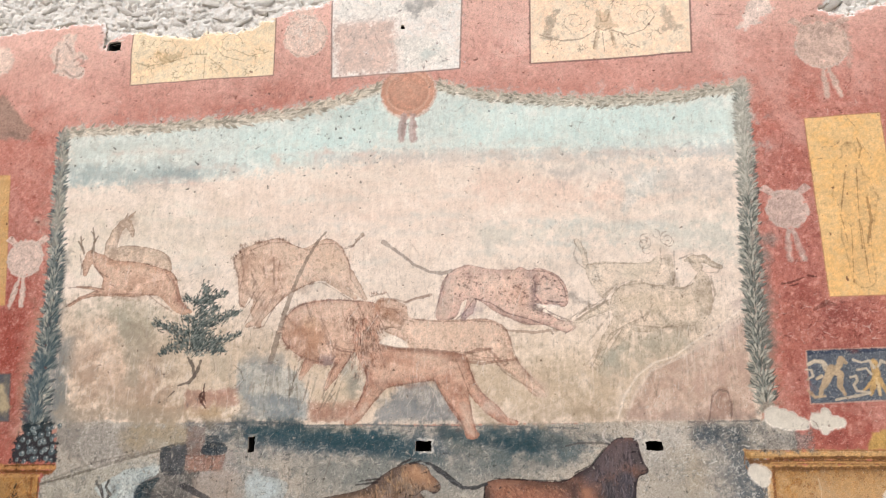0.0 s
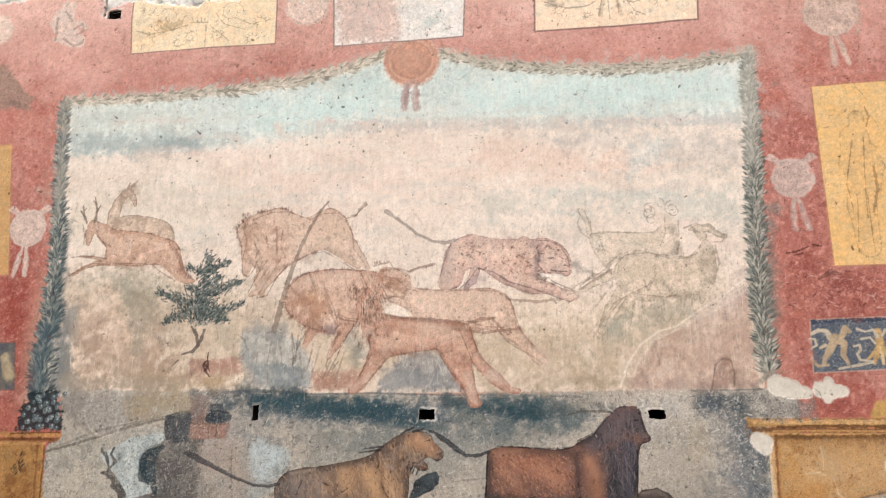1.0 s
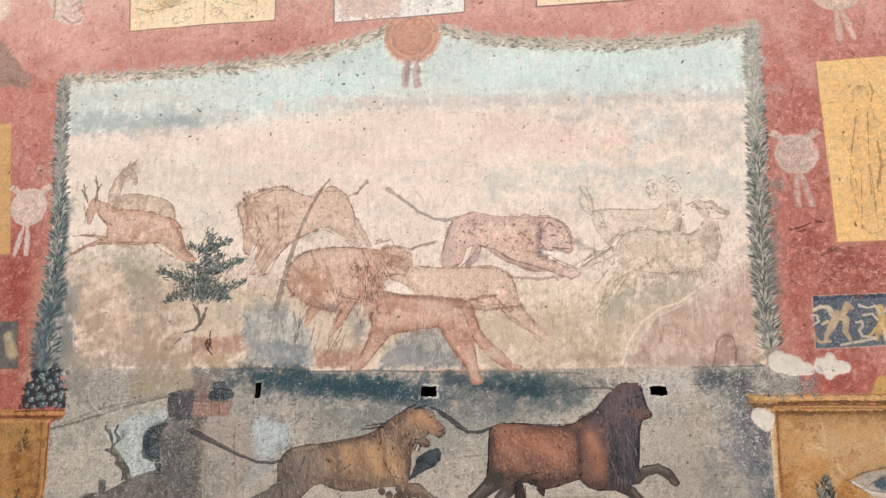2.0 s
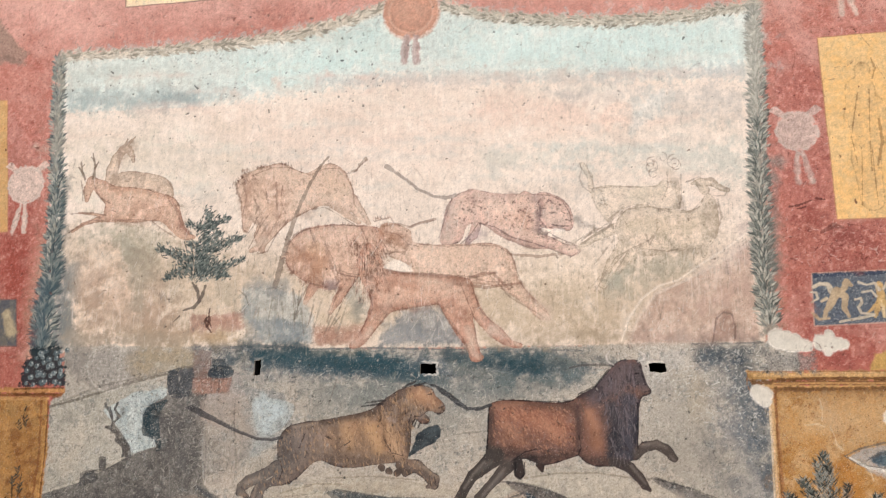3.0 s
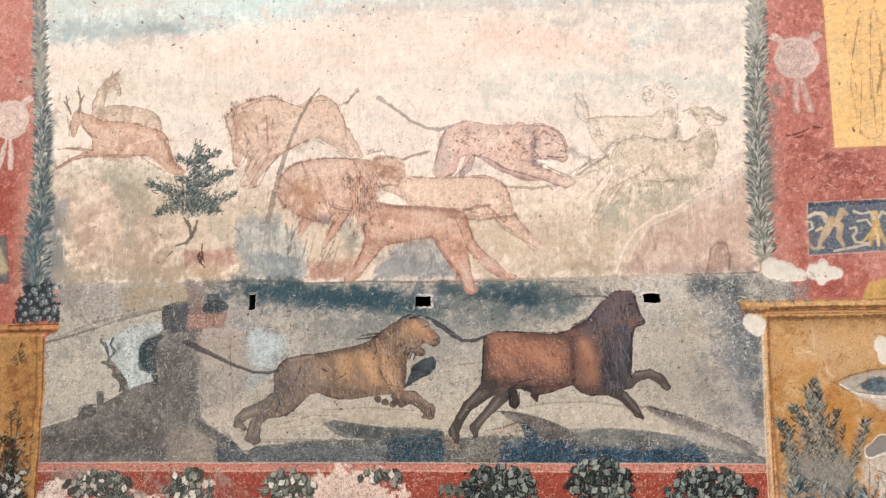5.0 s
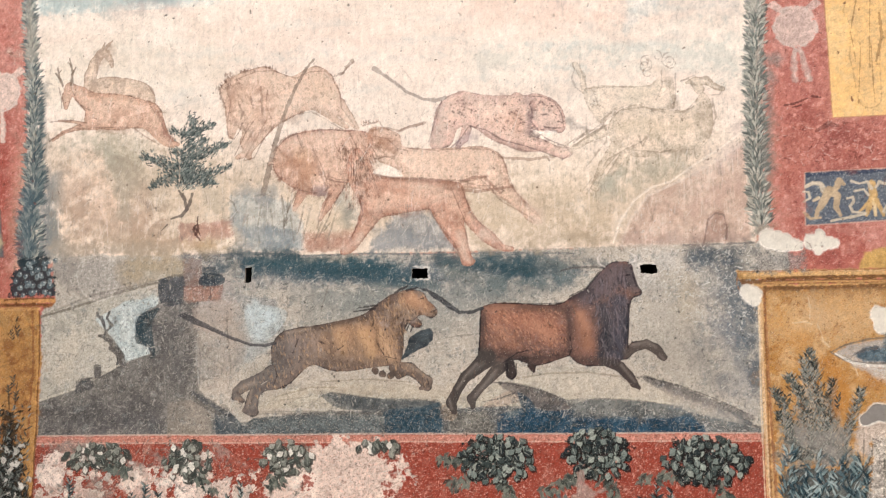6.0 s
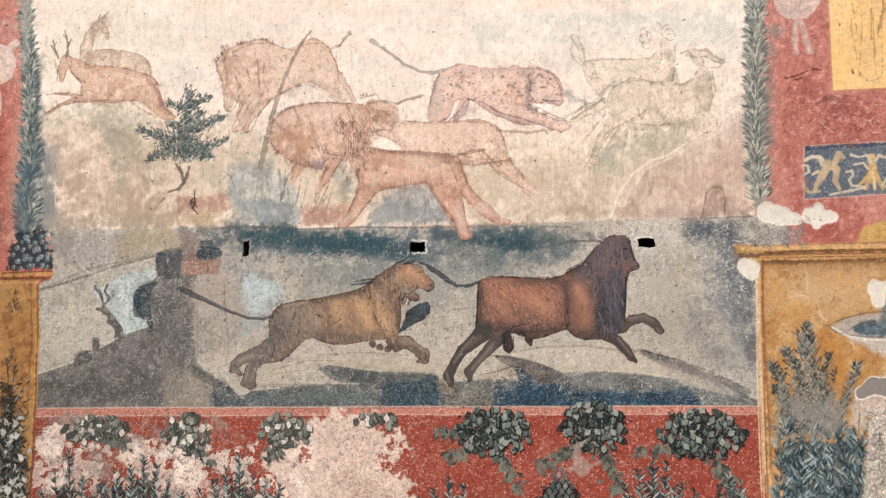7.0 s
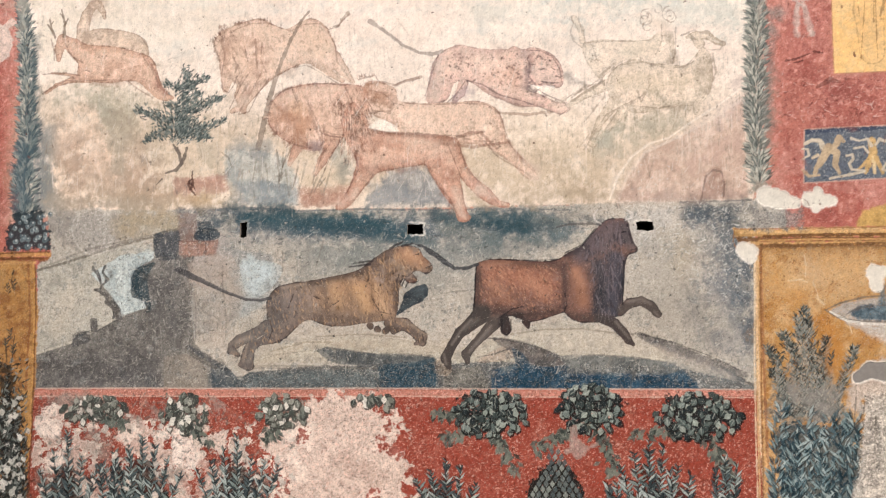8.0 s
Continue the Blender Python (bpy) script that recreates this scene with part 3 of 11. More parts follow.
lay(shape([(0.486, 0.970), (0.677, 0.928), (0.851, 0.846), (0.821, 0.782), (0.617, 0.846)]), "4b4e51", 0.9, 0.008, 0.004)
lay(shape([(0.822, 0.846), (0.938, 0.882), (1.395, 0.833), (1.394, 0.790), (0.821, 0.782)]), "5d6364", 0.9, 0.01, 0.004)
lay(shape([(0.440, 0.801), (0.617, 0.846), (0.850, 0.788), (1.422, 0.804), (1.505, 0.710), (0.439, 0.704)]), "325672", 0.9, 0.004, 0.0022, mottle=0.12, second="45606f", wear=0.7)
lay(shape([(-0.100, 0.829), (0.112, 0.845), (0.141, 0.702), (-0.131, 0.701)]), "3f5468", 0.7, 0.004, 0.0022)
wash(chain([(0.201, 0.771, 0.0414), (0.380, 0.772, 0.0470)]), "77756f", 0.6, 0.04)
lay(shape([(-1.097, 0.842), (-1.002, 0.812), (-0.875, 0.697), (-1.081, 0.695)]), "46545f", 0.7, 0.004, 0.0022)
lay(chain([(1.199, 0.992, 0.0086), (1.340, 0.928, 0.0283), (1.563, 0.834, 0.0252), (1.756, 0.734, 0.0111)]), "6b6763", 0.9, 0.012, 0.005)
lay(chain([(-1.225, 0.928, 0.0094), (-1.129, 0.873, 0.0156), (-1.002, 0.797, 0.0155)]), "5d5f62", 0.8, 0.01, 0.004)

for _ in range(2600):
    x, z = rng.uniform(-2.1, 1.78), rng.uniform(0.71, 1.66)
    a = rng.normal(0, 0.5) if rng.uniform() < 0.6 else rng.normal(1.57, 0.3)
    q = rng.uniform(0.008, 0.04)
    line([(x, z, 0.0018), (x + q * math.cos(a), z + q * math.sin(a), 0.0008)], ("d3cdbf", "c2bcae", "4a4d50", "66665f", "b3aa98")[rng.integers(5)], 0.4)
for _ in range(900):
    x, z = rng.uniform(-2.08, 1.76), rng.uniform(0.72, 1.64)
    lay(chain([(x, z, rng.uniform(0.0012, 0.0036)), (x + rng.normal(0, 0.006), z + rng.normal(0, 0.006), 0.0012)], 0.01), ("dcd6c9", "3d4246", "e6e0d4", "53575a")[rng.integers(4)], 0.5, 0.0016, 0.001)
for _ in range(70):
    x, z, q = rng.uniform(-1.6, 1.5), rng.uniform(1.0, 1.64), rng.uniform(0.05, 0.25)
    line([(x, z, 0.0022), (x + rng.normal(0, 0.008), z - q, 0.0012)], "c9c5ba", 0.35)
cloudy(low, "bdb9ad", SPOT, 0.8, 0.25, 1.2)
cloudy(low, "5a625f", MID, 0.9, 0.28, 1.2)
cloudy(low, "cfc9bb", ROUGH, 1.6, 0.25, 0.8)
CRISP = dict(soft=0.003, ragged=0.0012, mottle=0.12)
lay(blot([(-1.407, 1.525), (-1.388, 1.546), (-1.329, 1.558), (-1.271, 1.542), (-1.274, 1.461), (-1.303, 1.424), (-1.355, 1.412), (-1.400, 1.419), (-1.410, 1.469)]), "47525a", 0.8, second="525a5f", **CRISP)
lay(chain([(-1.479, 1.364, 0.0128), (-1.518, 1.326, 0.0225), (-1.524, 1.277, 0.0257), (-1.504, 1.220, 0.0256), (-1.485, 1.189, 0.0160)]), "33505e", 0.85, second="3b4f59", **CRISP)
wash(chain([(-1.426, 1.276, 0.0320), (-1.381, 1.151, 0.0509), (-1.355, 1.337, 0.0319)]), "5c5c5d", 0.6, 0.04)
line([(-1.407, 1.537, 0.0064), (-1.323, 1.561, 0.0077), (-1.177, 1.571, 0.0064), (-1.052, 1.557, 0.0076), (-1.036, 1.538, 0.0063)], "36444d", 0.8)
lay(blot([(-1.174, 1.553), (-1.116, 1.567), (-1.052, 1.554), (-1.036, 1.535), (-1.078, 1.514), (-1.155, 1.512)]), "46555f", 0.8, **CRISP)
lay(shape([(-1.274, 1.641), (-1.174, 1.633), (-1.168, 1.509), (-1.271, 1.504)]), "94786c", 0.75, second="8a7c74", **CRISP)
lay(shape([(-1.404, 1.413), (-1.258, 1.423), (-1.206, 1.367), (-1.206, 0.904), (-1.322, 1.089), (-1.446, 1.136), (-1.387, 1.275)]), "736f6b", 0.5, second="827c75", **CRISP)
for q in ([(-1.091, 1.181, 0.0063), (-1.129, 1.156, 0.0063), (-1.136, 1.113, 0.0063), (-1.091, 1.100, 0.0063)], [(-1.177, 1.274, 0.0051), (-1.171, 1.088, 0.0050), (-1.174, 0.965, 0.0050)], [(-1.040, 1.149, 0.0044), (-1.033, 1.042, 0.0044)], [(-1.129, 1.051, 0.0050), (-1.078, 1.070, 0.0050), (-1.052, 1.045, 0.0050)], [(-1.155, 0.996, 0.0047), (-1.017, 1.002, 0.0047)]):
    line(q, "6f6b66", 0.6)
line([(-2.101, 1.345, 0.0066), (-1.914, 1.393, 0.0072), (-1.649, 1.472, 0.0071), (-1.414, 1.525, 0.0064)], "7f7669", 0.7)
lay(shape([(-1.616, 1.371), (-1.446, 1.463), (-1.414, 1.450), (-1.426, 1.394), (-1.518, 1.351), (-1.544, 1.302), (-1.537, 1.239), (-1.485, 1.177), (-1.472, 1.136), (-1.609, 1.084), (-1.629, 1.153), (-1.681, 1.231), (-1.728, 1.278)]), "b4c2c2", 0.6, second="bfc5bf", **CRISP)
lay(blot([(-0.912, 1.388), (-0.779, 1.387), (-0.684, 1.349), (-0.729, 1.258), (-0.805, 1.203), (-0.899, 1.241)]), "b9c6c7", 0.5, second="aeb9b8", **CRISP)
for q in ([(-1.695, 1.369, 0.0065), (-1.708, 1.335, 0.0078), (-1.682, 1.294, 0.0084), (-1.714, 1.259, 0.0078), (-1.728, 1.234, 0.0065)], [(-1.754, 1.238, 0.0078), (-1.714, 1.234, 0.0097), (-1.688, 1.197, 0.0129), (-1.648, 1.159, 0.0177), (-1.628, 1.128, 0.0209), (-1.628, 1.075, 0.0257)]):
    line(q, "5c5956", 0.92)
lay(shape([(-2.110, 0.690), (-2.111, 0.872), (-1.885, 0.947), (-1.872, 0.997), (-1.812, 1.010), (-1.779, 1.003), (-1.767, 1.072), (-1.734, 1.072), (-1.733, 1.022), (-1.681, 1.047), (-1.622, 1.090), (-1.485, 1.127), (-1.446, 1.136), (-1.484, 0.966), (-1.647, 0.841), (-1.977, 0.690)]), "66645f", 0.4, second="78746d", **CRISP)
lay(shape([(-1.245, 1.504), (-1.039, 1.507), (-1.052, 1.427), (-1.226, 1.414)]), "a77c6b", 0.6, **CRISP)
for k in range(5):
    line([(-1.20 + 0.027 * k, 1.46, 0.0028), (-1.20 + 0.027 * k, 1.425, 0.0028)], "7f5b52", 0.6)
for quad, tint in (([(0.486, 0.970), (0.677, 0.934), (0.845, 0.852), (0.821, 0.782), (0.617, 0.840)], "4d5053"), ([(-0.499, 0.928), (-0.375, 0.910), (-0.130, 0.874), (0.127, 0.869), (0.127, 0.809), (-0.253, 0.808), (-0.406, 0.856)], "4f5459"), ([(0.836, 0.846), (0.953, 0.885), (1.395, 0.839), (1.394, 0.790), (0.821, 0.779)], "5c6264"), ([(1.199, 0.998), (1.340, 0.951), (1.569, 0.854), (1.770, 0.728), (1.535, 0.796), (1.311, 0.899)], "66635f"), ([(0.440, 0.775), (0.617, 0.817), (0.835, 0.770), (1.422, 0.790), (1.505, 0.710), (0.439, 0.704)], "26536e"), ([(-0.100, 0.820), (0.118, 0.839), (0.135, 0.702), (-0.119, 0.701)], "2f5468"), ([(-1.091, 0.836), (-0.995, 0.806), (-0.875, 0.697), (-1.078, 0.695)], "434f58"), ([(-1.238, 0.934), (-1.123, 0.885), (-0.995, 0.806), (-1.014, 0.787), (-1.161, 0.867)], "5a5c5f")):
    lay(shape(quad), tint, 0.6, second=None, **CRISP)
lay(shape([(0.530, 0.928), (0.677, 0.881), (0.836, 0.817), (0.821, 0.776), (0.602, 0.811)]), "27506a", 0.7, 0.012, 0.004)
wash(chain([(-0.070, 0.800, 0.0240), (0.111, 0.785, 0.0297)]), "27506a", 0.5, 0.03)
wash(chain([(-0.500, 0.759, 0.0304), (-0.192, 0.748, 0.0301)]), "68706c", 0.5, 0.03)
wash(chain([(0.880, 0.846, 0.0173), (1.139, 0.847, 0.0171)]), "4b5f66", 0.5, 0.02)
lay(blot([(0.366, 0.845), (0.471, 0.911), (0.545, 0.928), (0.574, 0.875), (0.470, 0.846)]), "a98f7c", 0.5, **CRISP)
for q in ([(-0.499, 0.931, 0.0049), (-0.314, 0.904, 0.0055), (-0.069, 0.868, 0.0054)], [(0.436, 0.973, 0.0047), (0.619, 0.955, 0.0058), (0.822, 0.858, 0.0058)], [(0.822, 0.852, 0.0046), (0.944, 0.887, 0.0058), (1.168, 0.876, 0.0057), (1.383, 0.839, 0.0045)], [(-0.850, 0.831, 0.0056), (-0.686, 0.904, 0.0062), (-0.499, 0.946, 0.0061), (-0.344, 0.946, 0.0049)], [(1.193, 1.001, 0.0046), (1.368, 0.946, 0.0051), (1.569, 0.854, 0.0045), (1.756, 0.740, 0.0044)], [(-2.111, 0.875, 0.0052), (-1.878, 0.944, 0.0058), (-1.615, 1.081, 0.0064)]):
    line([(x, z + 0.006, c) for x, z, c in q], "cfc5b1", 0.5)
for q in ([(-0.843, 0.819, 0.0056), (-0.562, 0.819, 0.0055), (-0.253, 0.808, 0.0060), (0.112, 0.809, 0.0059)], [(0.619, 0.964, 0.0047), (0.766, 0.993, 0.0047), (0.998, 1.004, 0.0046), (1.170, 0.986, 0.0046)], [(-0.282, 0.980, 0.0045), (-0.069, 0.964, 0.0048), (0.203, 0.910, 0.0045)], [(0.176, 1.203, 0.0042), (0.356, 1.225, 0.0048)]):
    line(q, "7d776b", 0.5)
wash(chain([(-0.313, 0.964, 0.0182), (-0.099, 0.934, 0.0241)]), "9c9580", 0.5, 0.03)
wash(chain([(0.619, 0.999, 0.0176), (0.940, 1.022, 0.0202)]), "8f927f", 0.45, 0.025)
wash(chain([(-1.913, 1.217, 0.0520), (-1.979, 1.029, 0.0455)]), "c7b9a3", 0.6, 0.06)
wash(chain([(-1.567, 1.590, 0.0324), (-1.355, 1.633, 0.0257)]), "c2a77e", 0.5, 0.05)
wash(chain([(-1.001, 1.396, 0.0441), (-0.969, 1.211, 0.0501)]), "bba695", 0.5, 0.05)
wash(chain([(-0.496, 1.567, 0.0310), (-0.125, 1.549, 0.0428), (0.118, 1.473, 0.0302)]), "365c68", 0.7, 0.035)
wash(chain([(-0.372, 1.449, 0.0369), (-0.065, 1.430, 0.0365)]), "7f867e", 0.5, 0.05)
wash(chain([(0.538, 1.557, 0.0416), (0.714, 1.495, 0.0413)]), "566e76", 0.5, 0.04)
wash(chain([(1.350, 1.515, 0.0230), (1.448, 1.455, 0.0343), (1.403, 1.311, 0.0399)]), "b9a88e", 0.6, 0.05)
wash(chain([(1.485, 1.136, 0.0566), (1.538, 0.963, 0.0563)]), "96928a", 0.5, 0.06)
lay(shape([(-1.361, 0.867), (-1.225, 0.885), (-1.110, 0.812), (-1.104, 0.695), (-1.361, 0.694)]), "a39686", 0.7, second="94897b", **CRISP)
lay(shape([(-1.187, 1.367), (-0.937, 1.410), (-0.887, 1.210), (-0.925, 1.088), (-1.002, 0.965), (-1.161, 0.928), (-1.193, 1.089)]), "b7a998", 0.5, second="a89d90", **CRISP)
lay(shape([(-0.874, 1.087), (-0.623, 0.965), (-0.780, 0.843), (-0.938, 0.782), (-1.002, 0.843)]), "b3a793", 0.4, second="a39885", **CRISP)
lay(shape([(0.448, 0.973), (0.619, 0.955), (0.779, 0.881), (0.822, 0.841), (0.676, 0.858), (0.545, 0.911)]), "6d6862", 0.75, second="7a7268", **CRISP)
lay(shape([(0.836, 0.846), (0.953, 0.885), (1.168, 0.873), (1.389, 0.833), (1.388, 0.801), (1.110, 0.812), (0.850, 0.811)]), "6f6e69", 0.75, second="7c7a72", **CRISP)
lay(shape([(-0.493, 0.928), (-0.314, 0.904), (-0.069, 0.868), (0.118, 0.863), (-0.070, 0.839), (-0.345, 0.862)]), "66696a", 0.6, second="75756f", **CRISP)
lay(shape([(1.204, 0.995), (1.368, 0.940), (1.569, 0.848), (1.535, 0.819), (1.311, 0.905)]), "827a71", 0.5, **CRISP)
lay(shape([(0.187, 0.800), (0.381, 0.822), (0.433, 0.698), (0.186, 0.697)]), "737068", 0.7, second="807b70", **CRISP)
lay(shape([(-1.002, 0.757), (-0.500, 0.798), (-0.131, 0.799), (-0.119, 0.695), (-1.002, 0.690)]), "5e6769", 0.6, second="6c716e", **CRISP)
lay(shape([(1.506, 0.790), (1.772, 0.723), (1.772, 0.706), (1.505, 0.704)]), "7b7d7a", 0.6, **CRISP)
wash(chain([(-1.001, 1.618, 0.0253), (-0.621, 1.581, 0.0436), (-0.248, 1.563, 0.0553), (-0.003, 1.505, 0.0425)]), "2f5560", 0.65, 0.035)
wash(chain([(0.300, 1.585, 0.0240), (0.538, 1.563, 0.0416), (0.832, 1.576, 0.0294)]), "335963", 0.65, 0.035)
wash(chain([(1.522, 1.600, 0.0229), (1.718, 1.567, 0.0340), (1.743, 1.423, 0.0226)]), "44586a", 0.4, 0.03)
for _ in range(260):
    x, z = (0.119, 1.557)
    x, z = x + rng.uniform(-1.15, 0.85), z + rng.normal(0, 0.06)
    line([(x, z, 0.002), (x + rng.uniform(0.01, 0.05), z + rng.normal(0, 0.008), 0.001)], ("2f4a58", "8fa0a0", "b9bfb8", "27404d")[rng.integers(4)], 0.42)
wash(chain([(-0.496, 1.427, 0.0556), (-0.065, 1.409, 0.0547), (0.238, 1.397, 0.0660), (0.447, 1.439, 0.0476)]), "868c8a", 0.45, 0.05)
wash(chain([(-1.161, 1.274, 0.0443), (-1.001, 1.149, 0.0564), (-1.065, 0.965, 0.0438)]), "c2b2a2", 0.5, 0.05)
wash(chain([(-1.225, 0.842, 0.0314), (-1.161, 0.750, 0.0312)]), "b3a595", 0.4, 0.03)
lay(blot([(-0.812, 0.849), (-0.623, 0.947), (-0.375, 0.971), (-0.499, 0.898), (-0.686, 0.843)]), "c0b5a0", 0.6, **CRISP)
lay(blot([(0.531, 0.976), (0.824, 0.999), (1.141, 0.975), (1.226, 0.899), (0.968, 0.899), (0.706, 0.928)]), "c3b9a6", 0.55, **CRISP)

# greyer stone and deeper water
def reach(w, points):
    """The distance to a tapered stroke over a given window, inside negative."""
    gx, gz = GX[w], GZ[w]
    best = np.full(gx.shape, 9.0, np.float32)
    for (ax, az, ar), (bx, bz, br) in zip(points, points[1:] or points):
        dx, dz = bx - ax, bz - az
        s = np.clip(((gx - ax) * dx + (gz - az) * dz) / max(dx * dx + dz * dz, 1e-9), 0, 1)
        best = np.minimum(best, np.hypot(gx - ax - s * dx, gz - az - s * dz) - (ar + s * (br - ar)))
    return best


def within(form, points, tint, amount=0.5, soft=0.03):
    """A soft tint along a stroke that stays inside a form."""
    w, d = form
    m = np.clip(0.5 - (reach(w, points) + 0.12 * soft * (ROUGH[w] + FINE[w])) / (2 * soft), 0, 1)
    m = (m * m * (3 - 2 * m) * amount * np.clip(0.5 - d / 0.006, 0, 1))[..., None]
    PAINT[w] = PAINT[w] * (1 - m) + linear(tint).astype(np.float32) * m


def brushed(form, tints, count, length, angle, amount=0.35, thin=0.0016, bend=0.3):
    """Fine curved brush hairs inside a form."""
    w, d = form
    ins = np.argwhere(d < -0.006)
    for k in rng.integers(0, len(ins), count):
        i, j = ins[k]
        x, z = float(GX[w][i, j]), float(GZ[w][i, j])
        a, q = angle + rng.normal(0, 0.25), length * rng.uniform(0.5, 1.2)
        b = a + rng.normal(0, bend)
        mid = (x + 0.5 * q * math.cos(a), z + 0.5 * q * math.sin(a))
        line([(x, z, thin), (*mid, thin), (mid[0] + 0.5 * q * math.cos(b), mid[1] + 0.5 * q * math.sin(b), thin * 0.5)], tints[rng.integers(len(tints))], amount)


for q, tint, amount, soft in (([(1.452, 1.624, 0.0291), (1.663, 1.612, 0.0405), (1.775, 1.618, 0.0231)], "5b6469", 0.75, 0.04), ([(1.507, 1.542, 0.0348), (1.581, 1.425, 0.0637), (1.685, 1.337, 0.0635), (1.733, 1.192, 0.0403)], "6a757d", 0.75, 0.06), ([(1.614, 1.251, 0.0751), (1.679, 1.020, 0.0748), (1.730, 0.820, 0.0287)], "76808a", 0.7, 0.07), ([(1.443, 1.136, 0.0406), (1.538, 0.963, 0.0693)], "928f8b", 0.5, 0.07), ([(1.747, 1.336, 0.0173), (1.758, 1.077, 0.0172), (1.759, 0.848, 0.0172)], "59646d", 0.6, 0.03), ([(1.206, 1.429, 0.0409), (1.349, 1.457, 0.0583), (1.402, 1.253, 0.0523)], "a9a08f", 0.55, 0.06), ([(1.238, 1.628, 0.0292), (1.366, 1.617, 0.0291), (1.378, 1.485, 0.0233)], "cdc4b8", 0.6, 0.04),):
    wash(chain(q), tint, 0.75 * amount, soft)
for q, tint, amount, soft in (([(-0.873, 1.625, 0.0246), (-0.621, 1.606, 0.0429), (-0.310, 1.570, 0.0486), (-0.064, 1.551, 0.0302)], "4e6470", 0.6, 0.04), ([(0.239, 1.487, 0.0479), (0.447, 1.439, 0.0655), (0.655, 1.466, 0.0652), (0.831, 1.493, 0.0413)], "76807f", 0.6, 0.05), ([(0.300, 1.606, 0.0299), (0.479, 1.612, 0.0358), (0.627, 1.556, 0.0534)], "4f626b", 0.6, 0.035), ([(0.671, 1.576, 0.0178), (0.788, 1.568, 0.0266)], "b3b1a5", 0.55, 0.03), ([(0.117, 1.443, 0.0300), (0.327, 1.321, 0.0299), (0.370, 1.142, 0.0179)], "8b8f8a", 0.55, 0.04), ([(-0.621, 1.453, 0.0428), (-0.372, 1.404, 0.0425), (-0.187, 1.447, 0.0303)], "8c8f88", 0.6, 0.05), ([(-0.874, 1.333, 0.0492), (-0.843, 1.210, 0.0430), (-0.906, 1.118, 0.0307)], "bcc4c2", 0.6, 0.04), ([(-1.001, 1.488, 0.0432), (-0.779, 1.501, 0.0368)], "84888a", 0.55, 0.05),):
    wash(chain(q), tint, 0.75 * amount, soft)
for q, tint, amount, soft in (([(-1.949, 1.596, 0.0695), (-1.716, 1.608, 0.0754), (-1.650, 1.497, 0.0313)], "9f978d", 0.5, 0.05), ([(-1.980, 1.217, 0.0441), (-1.879, 1.091, 0.0566), (-1.714, 1.216, 0.0313)], "bfb5a4", 0.5, 0.05), ([(0.296, 1.262, 0.0299), (0.530, 0.905, 0.0178), (0.824, 0.964, 0.0235)], "a29a8c", 0.35, 0.05),):
    wash(chain(q), tint, 0.75 * amount, soft)
# the jar-shaped rock, its blue shadow side and the small tower
lay(blot([(-1.407, 1.509), (-1.385, 1.537), (-1.323, 1.552), (-1.265, 1.554), (-1.258, 1.423), (-1.323, 1.393), (-1.381, 1.400), (-1.401, 1.438)]), "4d535a", 0.85, second="5c5d60", **CRISP)
lay(blot([(-1.401, 1.388), (-1.469, 1.363), (-1.518, 1.314), (-1.544, 1.246), (-1.534, 1.196), (-1.485, 1.180), (-1.446, 1.133), (-1.459, 1.111), (-1.426, 1.127), (-1.439, 1.214), (-1.446, 1.292), (-1.427, 1.344)]), "2c4a55", 0.85, second="3c5058", **CRISP)
lay(shape([(-1.265, 1.654), (-1.168, 1.652), (-1.161, 1.546), (-1.265, 1.554)]), "a0857a", 0.7, second="8e8079", **CRISP)
lay(blot([(-1.174, 1.546), (-1.123, 1.564), (-1.052, 1.551), (-1.030, 1.523), (-1.084, 1.499), (-1.168, 1.506)]), "47525b", 0.85, second="565e62", **CRISP)
lay(shape([(-1.264, 1.501), (-1.065, 1.495), (-1.065, 1.418), (-1.264, 1.423)]), "b98e7a", 0.7, second="a98a7c", **CRISP)
for q in ([(-1.210, 1.485, 0.0031), (-1.206, 1.429, 0.0031)], [(-1.155, 1.484, 0.0031), (-1.155, 1.425, 0.0031)], [(-1.113, 1.487, 0.0031), (-1.110, 1.428, 0.0031)], [(-1.264, 1.498, 0.0037), (-1.065, 1.495, 0.0037)]):
    line(q, "7d5f55", 0.6)
for q in ([(-1.768, 1.363, 0.0075), (-1.741, 1.316, 0.0044), (-1.718, 1.278, 0.0050), (-1.724, 1.234, 0.0050)], [(-1.754, 1.238, 0.0050), (-1.714, 1.219, 0.0094), (-1.681, 1.206, 0.0094), (-1.691, 1.169, 0.0100), (-1.648, 1.137, 0.0113), (-1.629, 1.090, 0.0156)], [(-1.635, 1.153, 0.0078), (-1.619, 1.115, 0.0125), (-1.612, 1.071, 0.0125)]):
    line(q, "66605b", 0.9)
lay(shape([(-1.783, 1.075), (-1.740, 1.081), (-1.740, 1.003), (-1.776, 1.003)]), "67635f", 0.8, **CRISP)
lay(blot([(-1.888, 0.919), (-1.879, 0.966), (-1.846, 0.994), (-1.793, 1.003), (-1.793, 0.947)]), "5a5a5a", 0.85, **CRISP)
